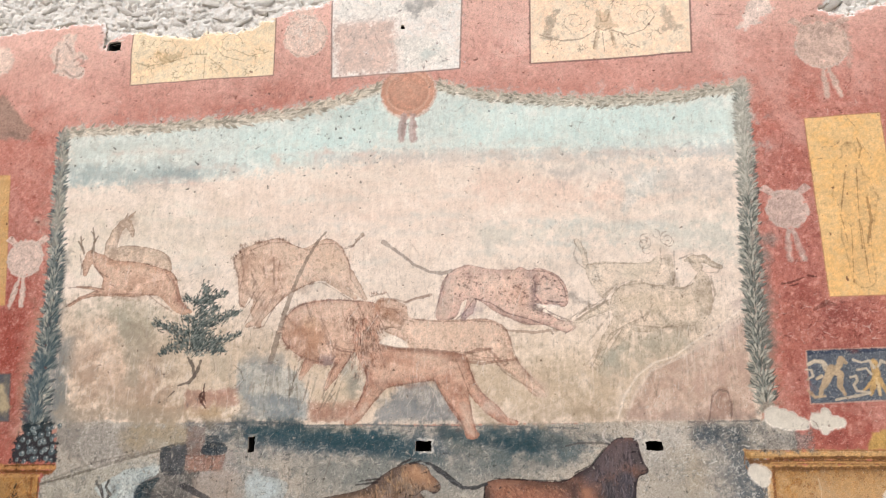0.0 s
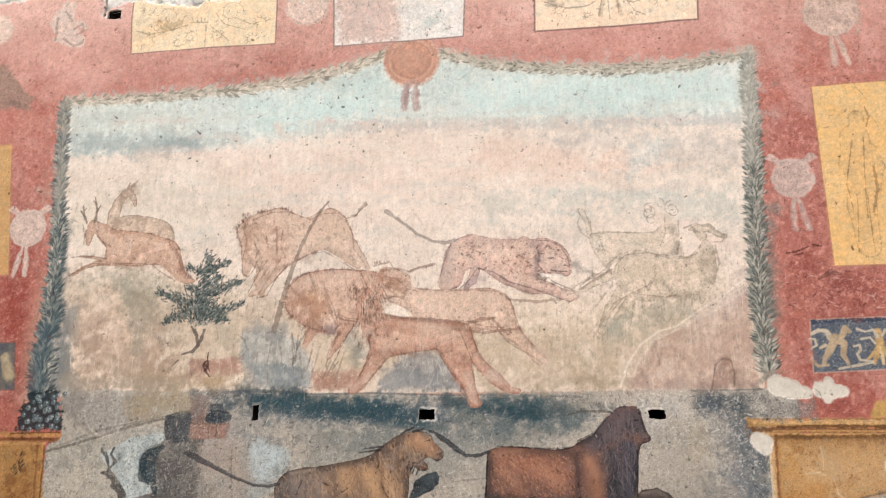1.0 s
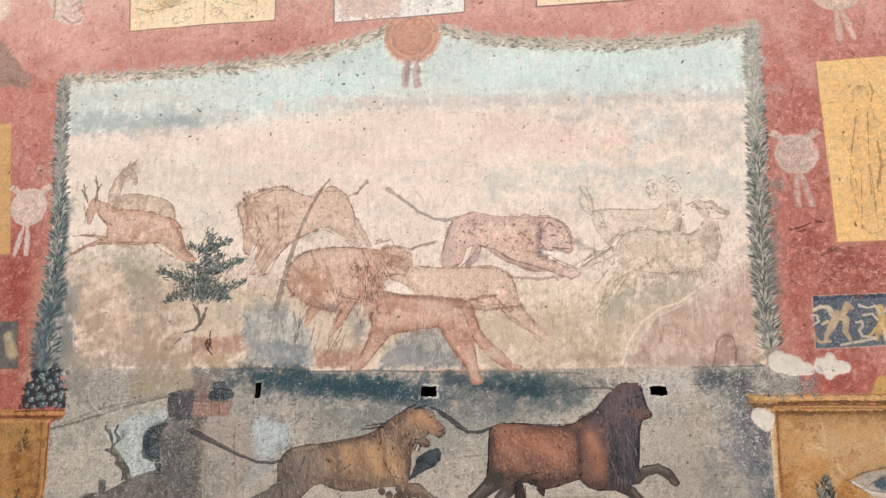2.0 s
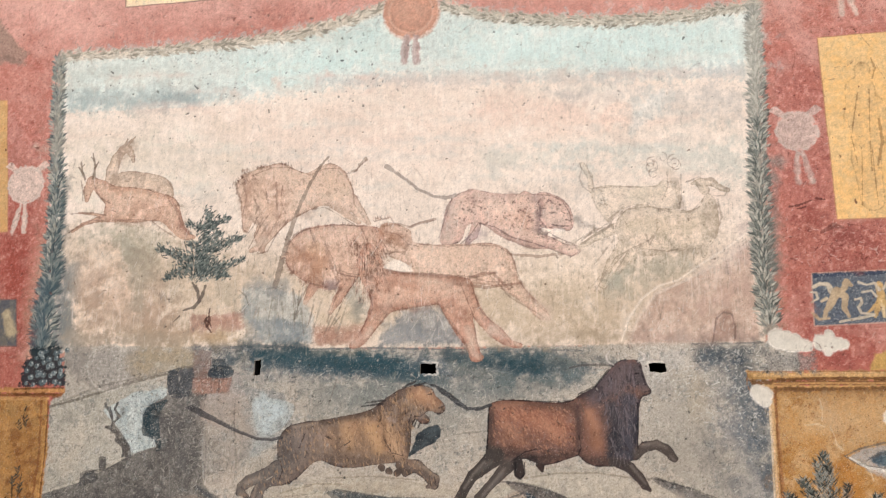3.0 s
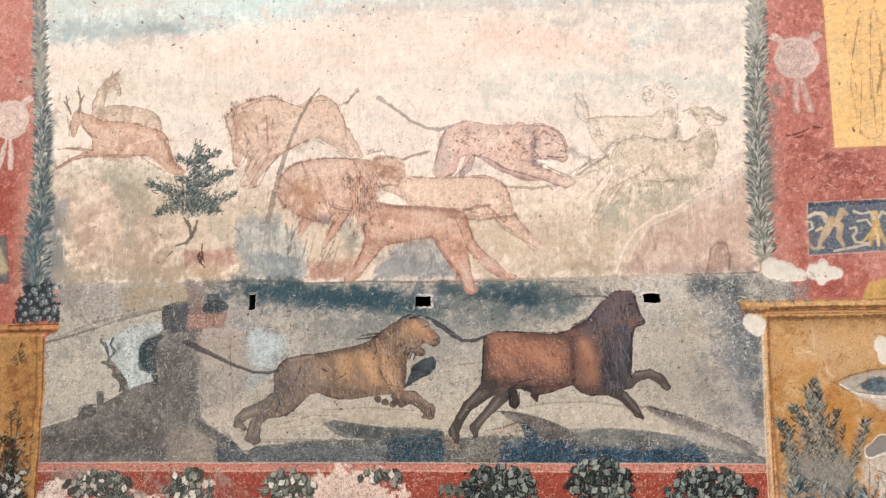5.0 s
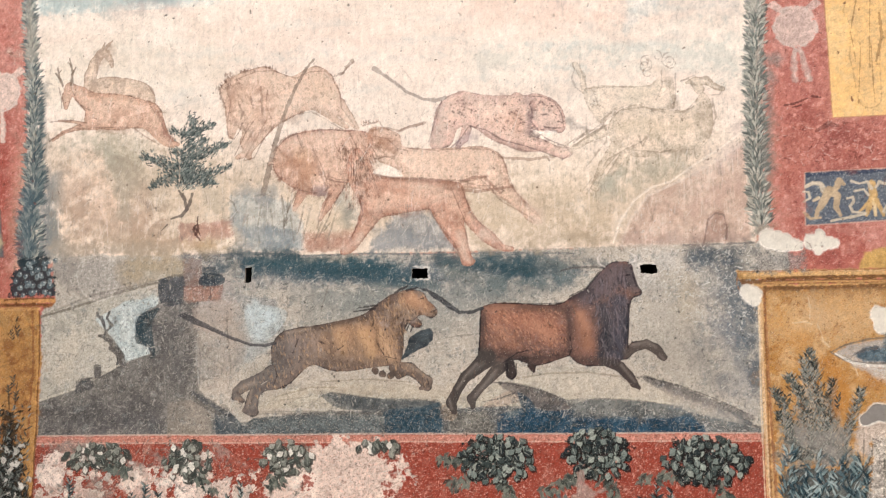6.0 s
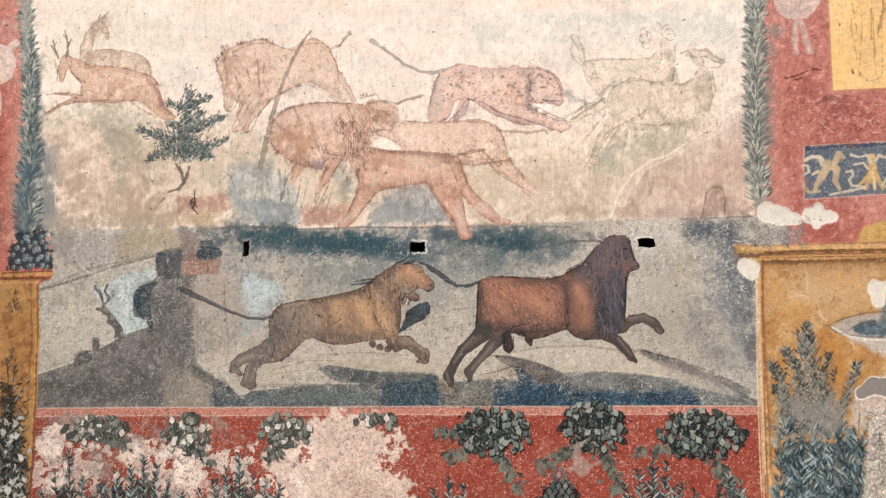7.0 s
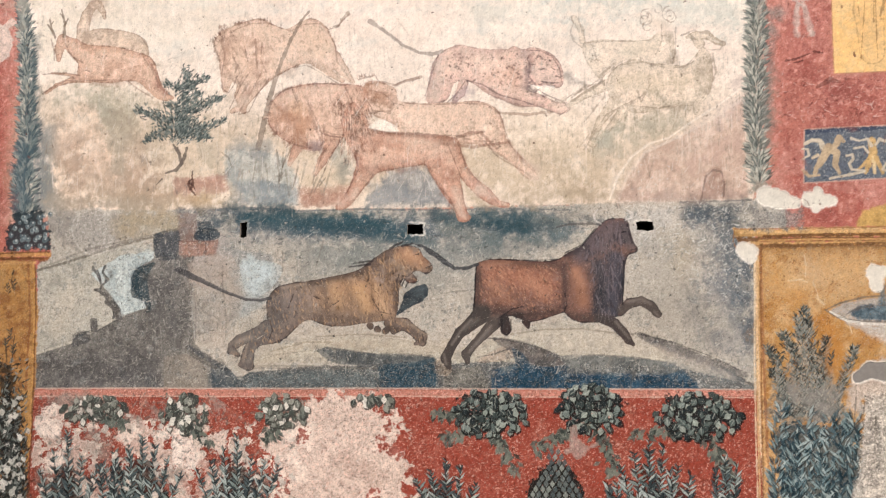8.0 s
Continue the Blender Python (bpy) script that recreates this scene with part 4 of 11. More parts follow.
for q, tint in (([(-2.078, 0.840, 0.0189), (-1.878, 0.810, 0.0376), (-1.582, 0.795, 0.0436), (-1.387, 0.842, 0.0310)], "625f5c"), ([(-1.598, 0.748, 0.0249), (-1.451, 0.724, 0.0217)], "52565a"), ([(-1.355, 1.089, 0.0497), (-1.290, 0.965, 0.0434)], "74706c"), ([(-1.226, 1.212, 0.0248), (-1.251, 0.996, 0.0248)], "6f6b67"), ([(-1.420, 1.276, 0.0249), (-1.323, 1.275, 0.0373)], "6e6a67"), ([(-1.081, 0.744, 0.0308), (-0.970, 0.720, 0.0245)], "495860"), ([(-1.322, 0.811, 0.0433), (-1.161, 0.781, 0.0370)], "9a9083")):
    wash(chain(q), tint, 0.6, 0.04)
for q in ([(-1.226, 0.919, 0.0077), (-1.177, 0.867, 0.0123), (-1.097, 0.827, 0.0123), (-1.050, 0.797, 0.0123)], [(-0.907, 0.806, 0.0037), (-0.624, 0.807, 0.0030), (-0.376, 0.805, 0.0036)], [(-0.843, 0.843, 0.0031), (-0.718, 0.880, 0.0037), (-0.561, 0.898, 0.0030)]):
    line(q, "6c655c", 0.6)
for q in ([(-1.145, 1.181, 0.0031), (-1.161, 1.156, 0.0031), (-1.142, 1.132, 0.0031), (-1.110, 1.141, 0.0031), (-1.107, 1.168, 0.0031), (-1.136, 1.181, 0.0031)], [(-1.091, 1.088, 0.0031), (-1.094, 1.011, 0.0031), (-1.053, 1.011, 0.0031), (-1.046, 1.070, 0.0031), (-1.072, 1.094, 0.0031)], [(-1.177, 1.089, 0.0031), (-1.177, 0.996, 0.0031), (-1.129, 0.990, 0.0031)], [(-1.017, 1.272, 0.0031), (-1.001, 1.088, 0.0031), (-1.008, 0.965, 0.0031)], [(-1.193, 1.258, 0.0037), (-1.200, 1.089, 0.0037), (-1.187, 0.934, 0.0037)]):
    line(q, "8d8478", 0.55)
# banks and water
lay(blot([(-0.499, 0.910), (-0.406, 0.904), (-0.283, 0.892), (-0.100, 0.886), (0.067, 0.875), (0.142, 0.845), (0.112, 0.809), (-0.070, 0.821), (-0.253, 0.820), (-0.376, 0.829), (-0.453, 0.859)]), "5e6567", 0.75, second="6f7270", **CRISP)
lay(shape([(-0.167, 0.814), (-0.130, 0.829), (0.052, 0.845), (0.136, 0.869), (0.157, 0.815), (0.141, 0.708), (-0.156, 0.707)]), "2f5163", 0.75, second="3f5a66", **CRISP)
lay(blot([(0.442, 0.964), (0.531, 0.958), (0.677, 0.917), (0.793, 0.881), (0.822, 0.832), (0.705, 0.817), (0.632, 0.831), (0.565, 0.881)]), "6b6460", 0.85, second="7b716a", **CRISP)
lay(shape([(0.545, 0.922), (0.603, 0.890), (0.647, 0.831), (0.792, 0.802), (0.850, 0.753), (0.849, 0.709), (0.469, 0.707), (0.573, 0.787)]), "274c60", 0.75, second="38566a", **CRISP)
lay(blot([(0.793, 0.864), (0.852, 0.882), (0.996, 0.876), (1.254, 0.859), (1.394, 0.819), (1.337, 0.778), (1.052, 0.789), (0.879, 0.803)]), "6b706f", 0.75, second="7b7c78", **CRISP)
lay(shape([(0.821, 0.773), (0.994, 0.765), (1.252, 0.766), (1.492, 0.744), (1.491, 0.713), (0.820, 0.709)]), "23485f", 0.7, second="335a72", **CRISP)
lay(blot([(1.184, 0.986), (1.255, 0.972), (1.396, 0.928), (1.564, 0.865), (1.702, 0.805), (1.743, 0.768), (1.591, 0.791), (1.423, 0.848), (1.283, 0.920)]), "7a7470", 0.8, second="87807a", **CRISP)
wash(chain([(1.338, 0.847, 0.0290), (1.507, 0.805, 0.0346), (1.646, 0.768, 0.0230)]), "80878a", 0.6, 0.03)
for q in ([(0.397, 0.970, 0.0036), (0.501, 0.961, 0.0041), (0.648, 0.931, 0.0035), (0.779, 0.887, 0.0035)], [(1.185, 0.992, 0.0035), (1.369, 0.946, 0.0041), (1.564, 0.871, 0.0035), (1.730, 0.791, 0.0029)], [(0.367, 0.869, 0.0030), (0.441, 0.881, 0.0036), (0.530, 0.911, 0.0030)]):
    line(q, "4d4a49", 0.6)
lay(blot([(0.142, 0.845), (0.202, 0.860), (0.232, 0.801), (0.201, 0.768), (0.148, 0.785)]), "a58f78", 0.6, **CRISP)
wash(chain([(-0.844, 0.751, 0.0245), (-0.500, 0.747, 0.0303), (-0.253, 0.760, 0.0241)]), "707673", 0.55, 0.03)
for q in ([(-0.922, 0.965, 0.0153), (-0.623, 0.977, 0.0244)], [(-0.749, 0.889, 0.0153), (-0.499, 0.950, 0.0182), (-0.252, 0.964, 0.0242), (0.022, 0.949, 0.0180)], [(0.561, 0.993, 0.0118), (0.824, 1.008, 0.0206), (1.056, 0.992, 0.0146)]):
    wash(chain(q), "c3b7a4", 0.5, 0.03)
cloudy(low, "cfc8bb", FINE + 0.8 * SPOT, 1.7, 0.3, 1.2)
cloudy(low, "7a7a76", ROUGH, 0.9, 0.22, 0.8)
cloudy(low, "c6beb0", -ROUGH, 0.8, 0.2, 1.0)
cloudy(low, "565a5b", FINE - 0.9 * SPOT, 1.4, 0.35, 1.2)
cloudy(low, "5d6c74", SPOT, 1.0, 0.3, 1.0)
for _ in range(500):
    x, z = [(1.265, 1.546)][0] if rng.uniform() < 0.4 else [(1.645, 1.424)][0]
    x, z = x + rng.normal(0, 0.12), z + rng.normal(0, 0.14)
    line([(x, z, 0.002), (x + rng.normal(0, 0.01), z + rng.normal(0, 0.008), 0.001)], "d9d6cd", 0.5)

for _ in range(2200):
    x, z = rng.uniform(-2.09, 1.77), rng.uniform(0.71, 1.65)
    a = rng.normal(0.1, 0.5) if rng.uniform() < 0.5 else rng.normal(1.57, 0.35)
    q = rng.uniform(0.008, 0.032)
    line([(x, z, 0.0022), (x + q * math.cos(a), z + q * math.sin(a), 0.0010)], ("dcd5c8", "565754", "cfc7b8", "6f6e69")[rng.integers(4)], 0.42)
worn_patch = blot([(-1.889, 1.601), (-1.822, 1.682), (-1.723, 1.693), (-1.650, 1.629), (-1.640, 1.528), (-1.689, 1.447), (-1.788, 1.430), (-1.868, 1.494)])
lay(worn_patch, "b8b0a5", 0.5, 0.006, 0.006, mottle=0.1, second="a69e94", wear=0.45)
outline(worn_patch, "d3ccc0", 0.008, 0.35)
cloudy(worn_patch, "d3cdc2", FINE, 1.0, 0.3, 0.8)
cloudy(worn_patch, "827d76", -FINE, 1.2, 0.25, 0.8)
lay(blot([(-1.650, 1.638), (-1.290, 1.648), (-1.284, 1.560), (-1.388, 1.550), (-1.551, 1.511), (-1.633, 1.528)]), "b3a184", 0.5, 0.012, 0.006, second="a8987e")
lay(blot([(-1.193, 1.392), (-1.017, 1.411), (-1.001, 1.272), (-1.129, 1.243), (-1.200, 1.289)]), "b8a596", 0.5, 0.01, 0.006, second="aa9a8d")
for q in ([(-2.115, 1.345, 0.0032), (-1.948, 1.406, 0.0038), (-1.782, 1.467, 0.0044), (-1.551, 1.511, 0.0044), (-1.404, 1.540, 0.0037)], [(-1.017, 1.365, 0.0031), (-1.014, 1.211, 0.0031)], [(-0.684, 1.453, 0.0031), (-0.685, 1.331, 0.0031)], [(-0.449, 1.511, 0.0030), (-0.497, 1.360, 0.0030)]):
    line(q, "857c70", 0.5)
# smooth deep water and the dark band of sea
for form, tint in (([(-0.155, 0.808), (0.142, 0.845), (0.156, 0.708), (-0.150, 0.707)], "214c60"), ([(0.514, 0.781), (0.632, 0.817), (0.835, 0.765), (1.252, 0.766), (1.492, 0.738), (1.491, 0.713), (0.469, 0.707)], "184b66"), ([(-0.875, 0.776), (-0.500, 0.789), (-0.192, 0.778), (-0.168, 0.703), (-0.939, 0.699)], "5a676b")):
    lay(shape(form), tint, 0.5, 0.008, 0.004, mottle=0.12)
for q, amount in (([(-0.873, 1.641, 0.0246), (-0.589, 1.620, 0.0428), (-0.309, 1.585, 0.0486), (-0.094, 1.582, 0.0363)], 0.55), ([(0.210, 1.622, 0.0240), (0.419, 1.604, 0.0358), (0.627, 1.570, 0.0416)], 0.5), ([(0.418, 1.499, 0.0298), (0.714, 1.480, 0.0355), (0.861, 1.522, 0.0295)], 0.3)):
    wash(chain(q), "205a66", amount, 0.04)
hill_area = blot([(-2.105, 0.840), (-1.895, 0.928), (-1.779, 0.972), (-1.599, 1.065), (-1.468, 1.114), (-1.323, 1.337), (-1.226, 1.274), (-1.226, 0.965), (-1.322, 0.703), (-2.104, 0.696)])
w, d = hill_area
m = (np.clip(0.5 - (d + 0.02) / 0.05, 0, 1) * 0.25)[..., None]
PAINT[w] = PAINT[w] * (1 - m) + linear("66625f").astype(np.float32) * m
# pale sand between the banks
for form, tint, second in (([(-0.859, 0.828), (-0.749, 0.886), (-0.561, 0.947), (-0.375, 0.965), (-0.069, 0.970), (0.143, 0.952), (0.233, 0.970), (0.209, 0.899), (0.067, 0.887), (-0.099, 0.898), (-0.283, 0.907), (-0.452, 0.928), (-0.546, 0.925), (-0.671, 0.874), (-0.781, 0.819)], "c6b8a3", "b5a48e"), ([(-0.686, 0.995), (-0.561, 1.035), (-0.436, 1.025), (-0.251, 1.025), (-0.068, 0.994), (-0.099, 0.964), (-0.375, 0.971), (-0.623, 0.953)], "c2b5a4", "b4a796"), ([(0.546, 0.987), (0.825, 1.022), (1.084, 0.987), (1.198, 0.957), (1.452, 0.865), (1.674, 0.768), (1.479, 0.805), (1.254, 0.868), (0.996, 0.885), (0.823, 0.890), (0.677, 0.937)], "c9bdac", "b8ab99"), ([(1.205, 1.342), (1.376, 1.340), (1.457, 1.136), (1.482, 0.963), (1.341, 0.992), (1.187, 1.138)], "bdb3a5", "aea698")):
    lay(blot(form), tint, 0.6, 0.014, 0.008, mottle=0.06, second=second)
for q in ([(-0.749, 0.898, 0.0037), (-0.561, 0.947, 0.0043), (-0.406, 0.946, 0.0036)], [(0.546, 0.987, 0.0036), (0.708, 1.011, 0.0041), (0.912, 1.016, 0.0041), (1.084, 0.992, 0.0035)], [(-0.499, 0.977, 0.0030), (-0.252, 0.989, 0.0036), (-0.008, 0.970, 0.0030)]):
    line(q, "8f8069", 0.5)

# grey-green shade and worn strokes over the meadow
for q, tint, amount in (([(-2.024, 2.147, 0.0326), (-2.038, 1.918, 0.0453), (-2.004, 1.725, 0.0449)], "8d908a", 0.6), ([(-1.704, 2.240, 0.0390), (-1.641, 2.074, 0.0451), (-1.596, 1.912, 0.0320)], "a8a692", 0.55), ([(-1.912, 2.047, 0.0519), (-1.859, 1.819, 0.0513)], "c49c82", 0.45), ([(-1.442, 2.136, 0.0322), (-1.399, 1.973, 0.0383)], "b5a68e", 0.5), ([(-1.753, 1.754, 0.0383), (-1.451, 1.735, 0.0380)], "b59f80", 0.5), ([(-1.140, 2.097, 0.0382), (-1.099, 1.937, 0.0380)], "b8ab94", 0.5), ([(-0.967, 1.903, 0.0378), (-0.944, 1.746, 0.0375)], "9aa3a2", 0.5), ([(-1.153, 1.717, 0.0251), (-0.991, 1.721, 0.0250)], "b0925f", 0.5), ([(-1.969, 2.312, 0.0328), (-1.798, 2.341, 0.0262)], "b9b39c", 0.5), ([(-0.167, 1.738, 0.0368), (-0.013, 1.767, 0.0305)], "8b9396", 0.5), ([(0.653, 1.729, 0.0300), (0.891, 1.756, 0.0358)], "bda789", 0.5), ([(0.778, 1.938, 0.0362), (0.894, 1.846, 0.0359)], "b8a78b", 0.45)):
    wash(chain(q), tint, amount, 0.05)
for q, tint in (([(-2.005, 1.731, 0.0289), (-1.582, 1.715, 0.0254), (-1.317, 1.718, 0.0252)], "a99c88"), ([(-0.991, 1.715, 0.0188), (-0.638, 1.718, 0.0186)], "8f989a"), ([(-0.198, 1.708, 0.0245), (0.110, 1.717, 0.0243)], "8f9496"), ([(0.383, 1.696, 0.0211), (0.771, 1.698, 0.0209), (1.064, 1.701, 0.0178)], "bda88c"), ([(1.122, 1.701, 0.0207), (1.692, 1.707, 0.0204)], "b89a8a")):
    wash(chain(q), tint, 0.6, 0.035)
for q in ([(-1.944, 2.015, 0.0713), (-1.859, 1.819, 0.0834), (-1.556, 1.816, 0.0828), (-1.289, 1.797, 0.0506)], [(-1.643, 2.107, 0.0646), (-1.432, 1.974, 0.0639)]):
    wash(chain(q), "b7a28b", 0.45, 0.09)
meadow = shape([(-2.115, 2.316), (-1.451, 2.267), (-0.844, 2.091), (-0.702, 1.712), (1.719, 1.689), (1.753, 2.161), (1.074, 1.933), (-0.137, 1.829), (-0.322, 1.672), (-2.052, 1.687)])
cloudy(meadow, "a3947e", FINE + 0.5 * SPOT, 1.2, 0.35, 1.0)
cloudy(meadow, "e4d5c2", -FINE + 0.5 * MID, 1.2, 0.35, 1.0)
for _ in range(380):
    x, z = rng.uniform(-2.1, -0.6) if rng.uniform() < 0.7 else rng.uniform(0.6, 1.7), rng.uniform(1.68, 2.3)
    line([(x, z, 0.0024), (x + rng.normal(0, 0.008), z - rng.uniform(0.02, 0.08), 0.0012)], ("8f8674", "a8937c", "e6d8c6", "7f7c70")[rng.integers(4)], 0.32)
for q in ([(-1.005, 1.678, 0.0156), (-0.828, 1.670, 0.0217), (-0.637, 1.675, 0.0186)], [(0.322, 1.583, 0.0180), (0.560, 1.552, 0.0298), (0.767, 1.565, 0.0237)], [(-0.571, 1.589, 0.0246), (-0.320, 1.557, 0.0305), (-0.135, 1.571, 0.0243)], [(0.049, 1.630, 0.0121), (0.262, 1.607, 0.0181)]):
    wash(chain(q), "37545e", 0.6, 0.025)

# ---- the painted running shapes ----
def beast(label, form, tint, second, edge, amount=0.9, worn=0.15, wear=0.3, edge_amount=0.6, rounding=0.35, depth=0.022):
    """One plain painted shape: two clouded tints, darker towards its brushed outline."""
    own = piece("painted_shape", hunt, label)
    lay(form, tint, amount, 0.0022, 0.001, own, 0.08, wear, worn, second)
    w, d = form
    k = (np.clip(np.exp(-np.abs(d) / depth) - 0.08, 0, 1) * (d < 0) * rounding * np.clip(0.7 + 0.5 * MID[w], 0, 1.3))[..., None]
    PAINT[w] = PAINT[w] * (1 - k) + linear(edge).astype(np.float32) * k
    if rounding < 0.6:
        pale = (np.clip(-d / 0.07 - 0.15, 0, 1) * np.clip(0.30 + 0.10 * MID[w], 0, 0.6))[..., None]
        PAINT[w] = PAINT[w] * (1 - pale) + linear("ecd0b8").astype(np.float32) * pale
    lay((w, np.abs(d + 0.002) - 0.0016 - 0.0022 * SPOT[w]), edge, min(0.95, edge_amount * 1.05), 0.0022, 0.0008, worn=0.3)
    return form


def hatch(form, tint, count, length, angle, amount=0.3, thick=0.0018):
    """Short brush strokes inside a form."""
    w, d = form
    amount, thick = min(0.7, amount * 1.25), 0.0018
    ins = np.argwhere(d < -0.008)
    for k in rng.integers(0, len(ins), count):
        i, j = ins[k]
        x, z = float(GX[w][i, j]), float(GZ[w][i, j])
        a = angle + rng.normal(0, 0.22)
        q = length * rng.uniform(0.6, 1.2)
        line([(x, z, thick), (x + q * math.cos(a), z + q * math.sin(a), thick * 0.5)], tint, amount)


def fringe(form, low, high, tint, count, length, lean=0.0, amount=0.6):
    """Short bristles outward from a form's edge, between two corners of an area."""
    w, d = form
    gz, gx = np.gradient(d)
    edge = np.argwhere((np.abs(d) < 0.004) & (GX[w] > low[0]) & (GX[w] < high[0]) & (GZ[w] > low[1]) & (GZ[w] < high[1]))
    for k in rng.integers(0, len(edge), count) if len(edge) else ():
        i, j = edge[k]
        a = math.atan2(gz[i, j], gx[i, j]) + lean + rng.normal(0, 0.25)
        x, z, q = float(GX[w][i, j]), float(GZ[w][i, j]), length * rng.uniform(0.5, 1.1)
        line([(x - 0.4 * q * math.cos(a), z - 0.4 * q * math.sin(a), 0.0026), (x + q * math.cos(a), z + q * math.sin(a), 0.0008)], tint, amount)


def dots(form, tint, count, size, amount=0.7, inner=-0.012):
    w, d = form
    ins = np.argwhere(d < inner)
    for k in rng.integers(0, len(ins), count):
        i, j = ins[k]
        x, z, q = float(GX[w][i, j]), float(GZ[w][i, j]), size * rng.uniform(0.5, 1.1)
        lay(chain([(x, z, q), (x + rng.normal(0.7, 0.8) * q, z - 0.4 * q, q * 0.7)], 0.012), tint, amount, 0.0028, 0.001)


f = beast("faded grey-brown stag-like shape", join(limbs([[(-1.834, 2.626, 0.0397), (-1.829, 2.708, 0.0365), (-1.807, 2.780, 0.0283), (-1.775, 2.827, 0.0250)], [(-1.769, 2.834, 0.0233), (-1.733, 2.832, 0.0216), (-1.713, 2.793, 0.0150), (-1.704, 2.759, 0.0083)], [(-1.752, 2.850, 0.0087), (-1.723, 2.887, 0.0060), (-1.700, 2.907, 0.0027)], [(-1.763, 2.858, 0.0073), (-1.749, 2.895, 0.0033)]], 0.008), blot([(-1.827, 2.661), (-1.747, 2.700), (-1.620, 2.688), (-1.521, 2.662), (-1.461, 2.612), (-1.448, 2.532), (-1.554, 2.529), (-1.786, 2.557)])), "c6a68c", "d0b397", "977d68", 0.8)
wash(chain([(-1.820, 2.642, 0.0268), (-1.803, 2.737, 0.0268), (-1.720, 2.846, 0.0201)]), "b3967e", 0.6, 0.03)
hatch(f, "a98a72", 60, 0.025, 0.0)
f = beast("faded orange-brown leaping shape", join(limbs([[(-1.957, 2.647, 0.0303), (-1.971, 2.597, 0.0269), (-1.974, 2.533, 0.0134)], [(-1.947, 2.641, 0.0303), (-1.887, 2.606, 0.0436), (-1.819, 2.552, 0.0601)]], 0.01), blot([(-1.937, 2.666), (-1.820, 2.616), (-1.653, 2.597), (-1.471, 2.545), (-1.412, 2.499), (-1.382, 2.403), (-1.350, 2.332), (-1.297, 2.299), (-1.330, 2.278), (-1.389, 2.290), (-1.448, 2.336), (-1.520, 2.395), (-1.686, 2.391), (-1.802, 2.408), (-1.859, 2.442), (-1.859, 2.516), (-1.907, 2.581)]), limbs([[(-1.785, 2.411, 0.0166), (-1.902, 2.412, 0.0134), (-1.986, 2.386, 0.0100), (-2.047, 2.346, 0.0084)], [(-1.836, 2.425, 0.0133), (-1.926, 2.448, 0.0067), (-2.014, 2.457, 0.0050)]], 0.01)), "d6a98a", "cf9c7e", "94705b", 0.78)
for q in ([(-1.998, 2.662, 0.0081), (-2.018, 2.708, 0.0068), (-2.029, 2.766, 0.0054)], [(-2.012, 2.695, 0.0054), (-2.042, 2.735, 0.0047)], [(-1.944, 2.666, 0.0081), (-1.938, 2.737, 0.0067), (-1.958, 2.815, 0.0054)], [(-1.941, 2.724, 0.0054), (-1.921, 2.762, 0.0047)], [(-1.948, 2.776, 0.0047), (-1.968, 2.796, 0.0041)], [(-2.022, 2.734, 0.0047), (-2.009, 2.752, 0.0041)]):
    line(q, "8d7763", 0.8)
line([(-1.448, 2.507, 0.0049), (-1.402, 2.442, 0.0082), (-1.386, 2.365, 0.0098), (-1.337, 2.319, 0.0081)], "a4705d", 0.55)
hatch(f, "b0826a", 120, 0.03, 0.2, 0.28)
dots(f, "7c5443", 12, 0.005, 0.7)
f = beast("faded tan charging boar-like shape", join(blot([(-1.070, 2.587), (-1.015, 2.657), (-0.903, 2.699), (-0.807, 2.714), (-0.712, 2.672), (-0.648, 2.654), (-0.569, 2.691), (-0.506, 2.701), (-0.443, 2.664), (-0.397, 2.585), (-0.376, 2.491), (-0.392, 2.418), (-0.476, 2.433), (-0.539, 2.457), (-0.617, 2.438), (-0.712, 2.392), (-0.776, 2.357), (-0.872, 2.348), (-0.952, 2.366), (-1.019, 2.469)]), limbs([[(-0.980, 2.483, 0.0581), (-0.993, 2.389, 0.0354), (-1.000, 2.333, 0.0193)], [(-0.397, 2.480, 0.0441), (-0.345, 2.413, 0.0283), (-0.292, 2.349, 0.0125)], [(-0.498, 2.471, 0.0285), (-0.423, 2.406, 0.0189), (-0.348, 2.357, 0.0126)], [(-0.817, 2.383, 0.0576), (-0.865, 2.307, 0.0384), (-0.910, 2.231, 0.0224), (-0.965, 2.210, 0.0128)], [(-0.884, 2.386, 0.0449), (-0.923, 2.293, 0.0256), (-0.898, 2.208, 0.0160)]], 0.01)), "dbb699", "d0a68a", "9c7c68", 0.72)
wash(chain([(-1.000, 2.546, 0.0453), (-0.903, 2.605, 0.0516), (-0.840, 2.446, 0.0641)]), "c69c80", 0.45, 0.06)
wash(chain([(-0.491, 2.588, 0.0571), (-0.460, 2.510, 0.0506)]), "e0bfa2", 0.5, 0.05)
hatch(f, "b38d74", 220, 0.04, -1.05, 0.3)
fringe(f, (-1.090, 2.481), (-0.680, 2.727), "9a7a66", 120, 0.014, 0.5, 0.35)
for q in ([(-1.077, 2.612, 0.0065), (-1.064, 2.555, 0.0065), (-1.032, 2.491, 0.0052)], [(-0.942, 2.394, 0.0048), (-0.920, 2.356, 0.0051), (-0.904, 2.392, 0.0048)], [(-0.872, 2.354, 0.0051), (-0.904, 2.305, 0.0051)], [(-0.961, 2.513, 0.0052), (-0.935, 2.456, 0.0064), (-0.948, 2.419, 0.0051)], [(-0.833, 2.602, 0.0064), (-0.824, 2.446, 0.0064)]):
    line(q, "8f705d", 0.6)
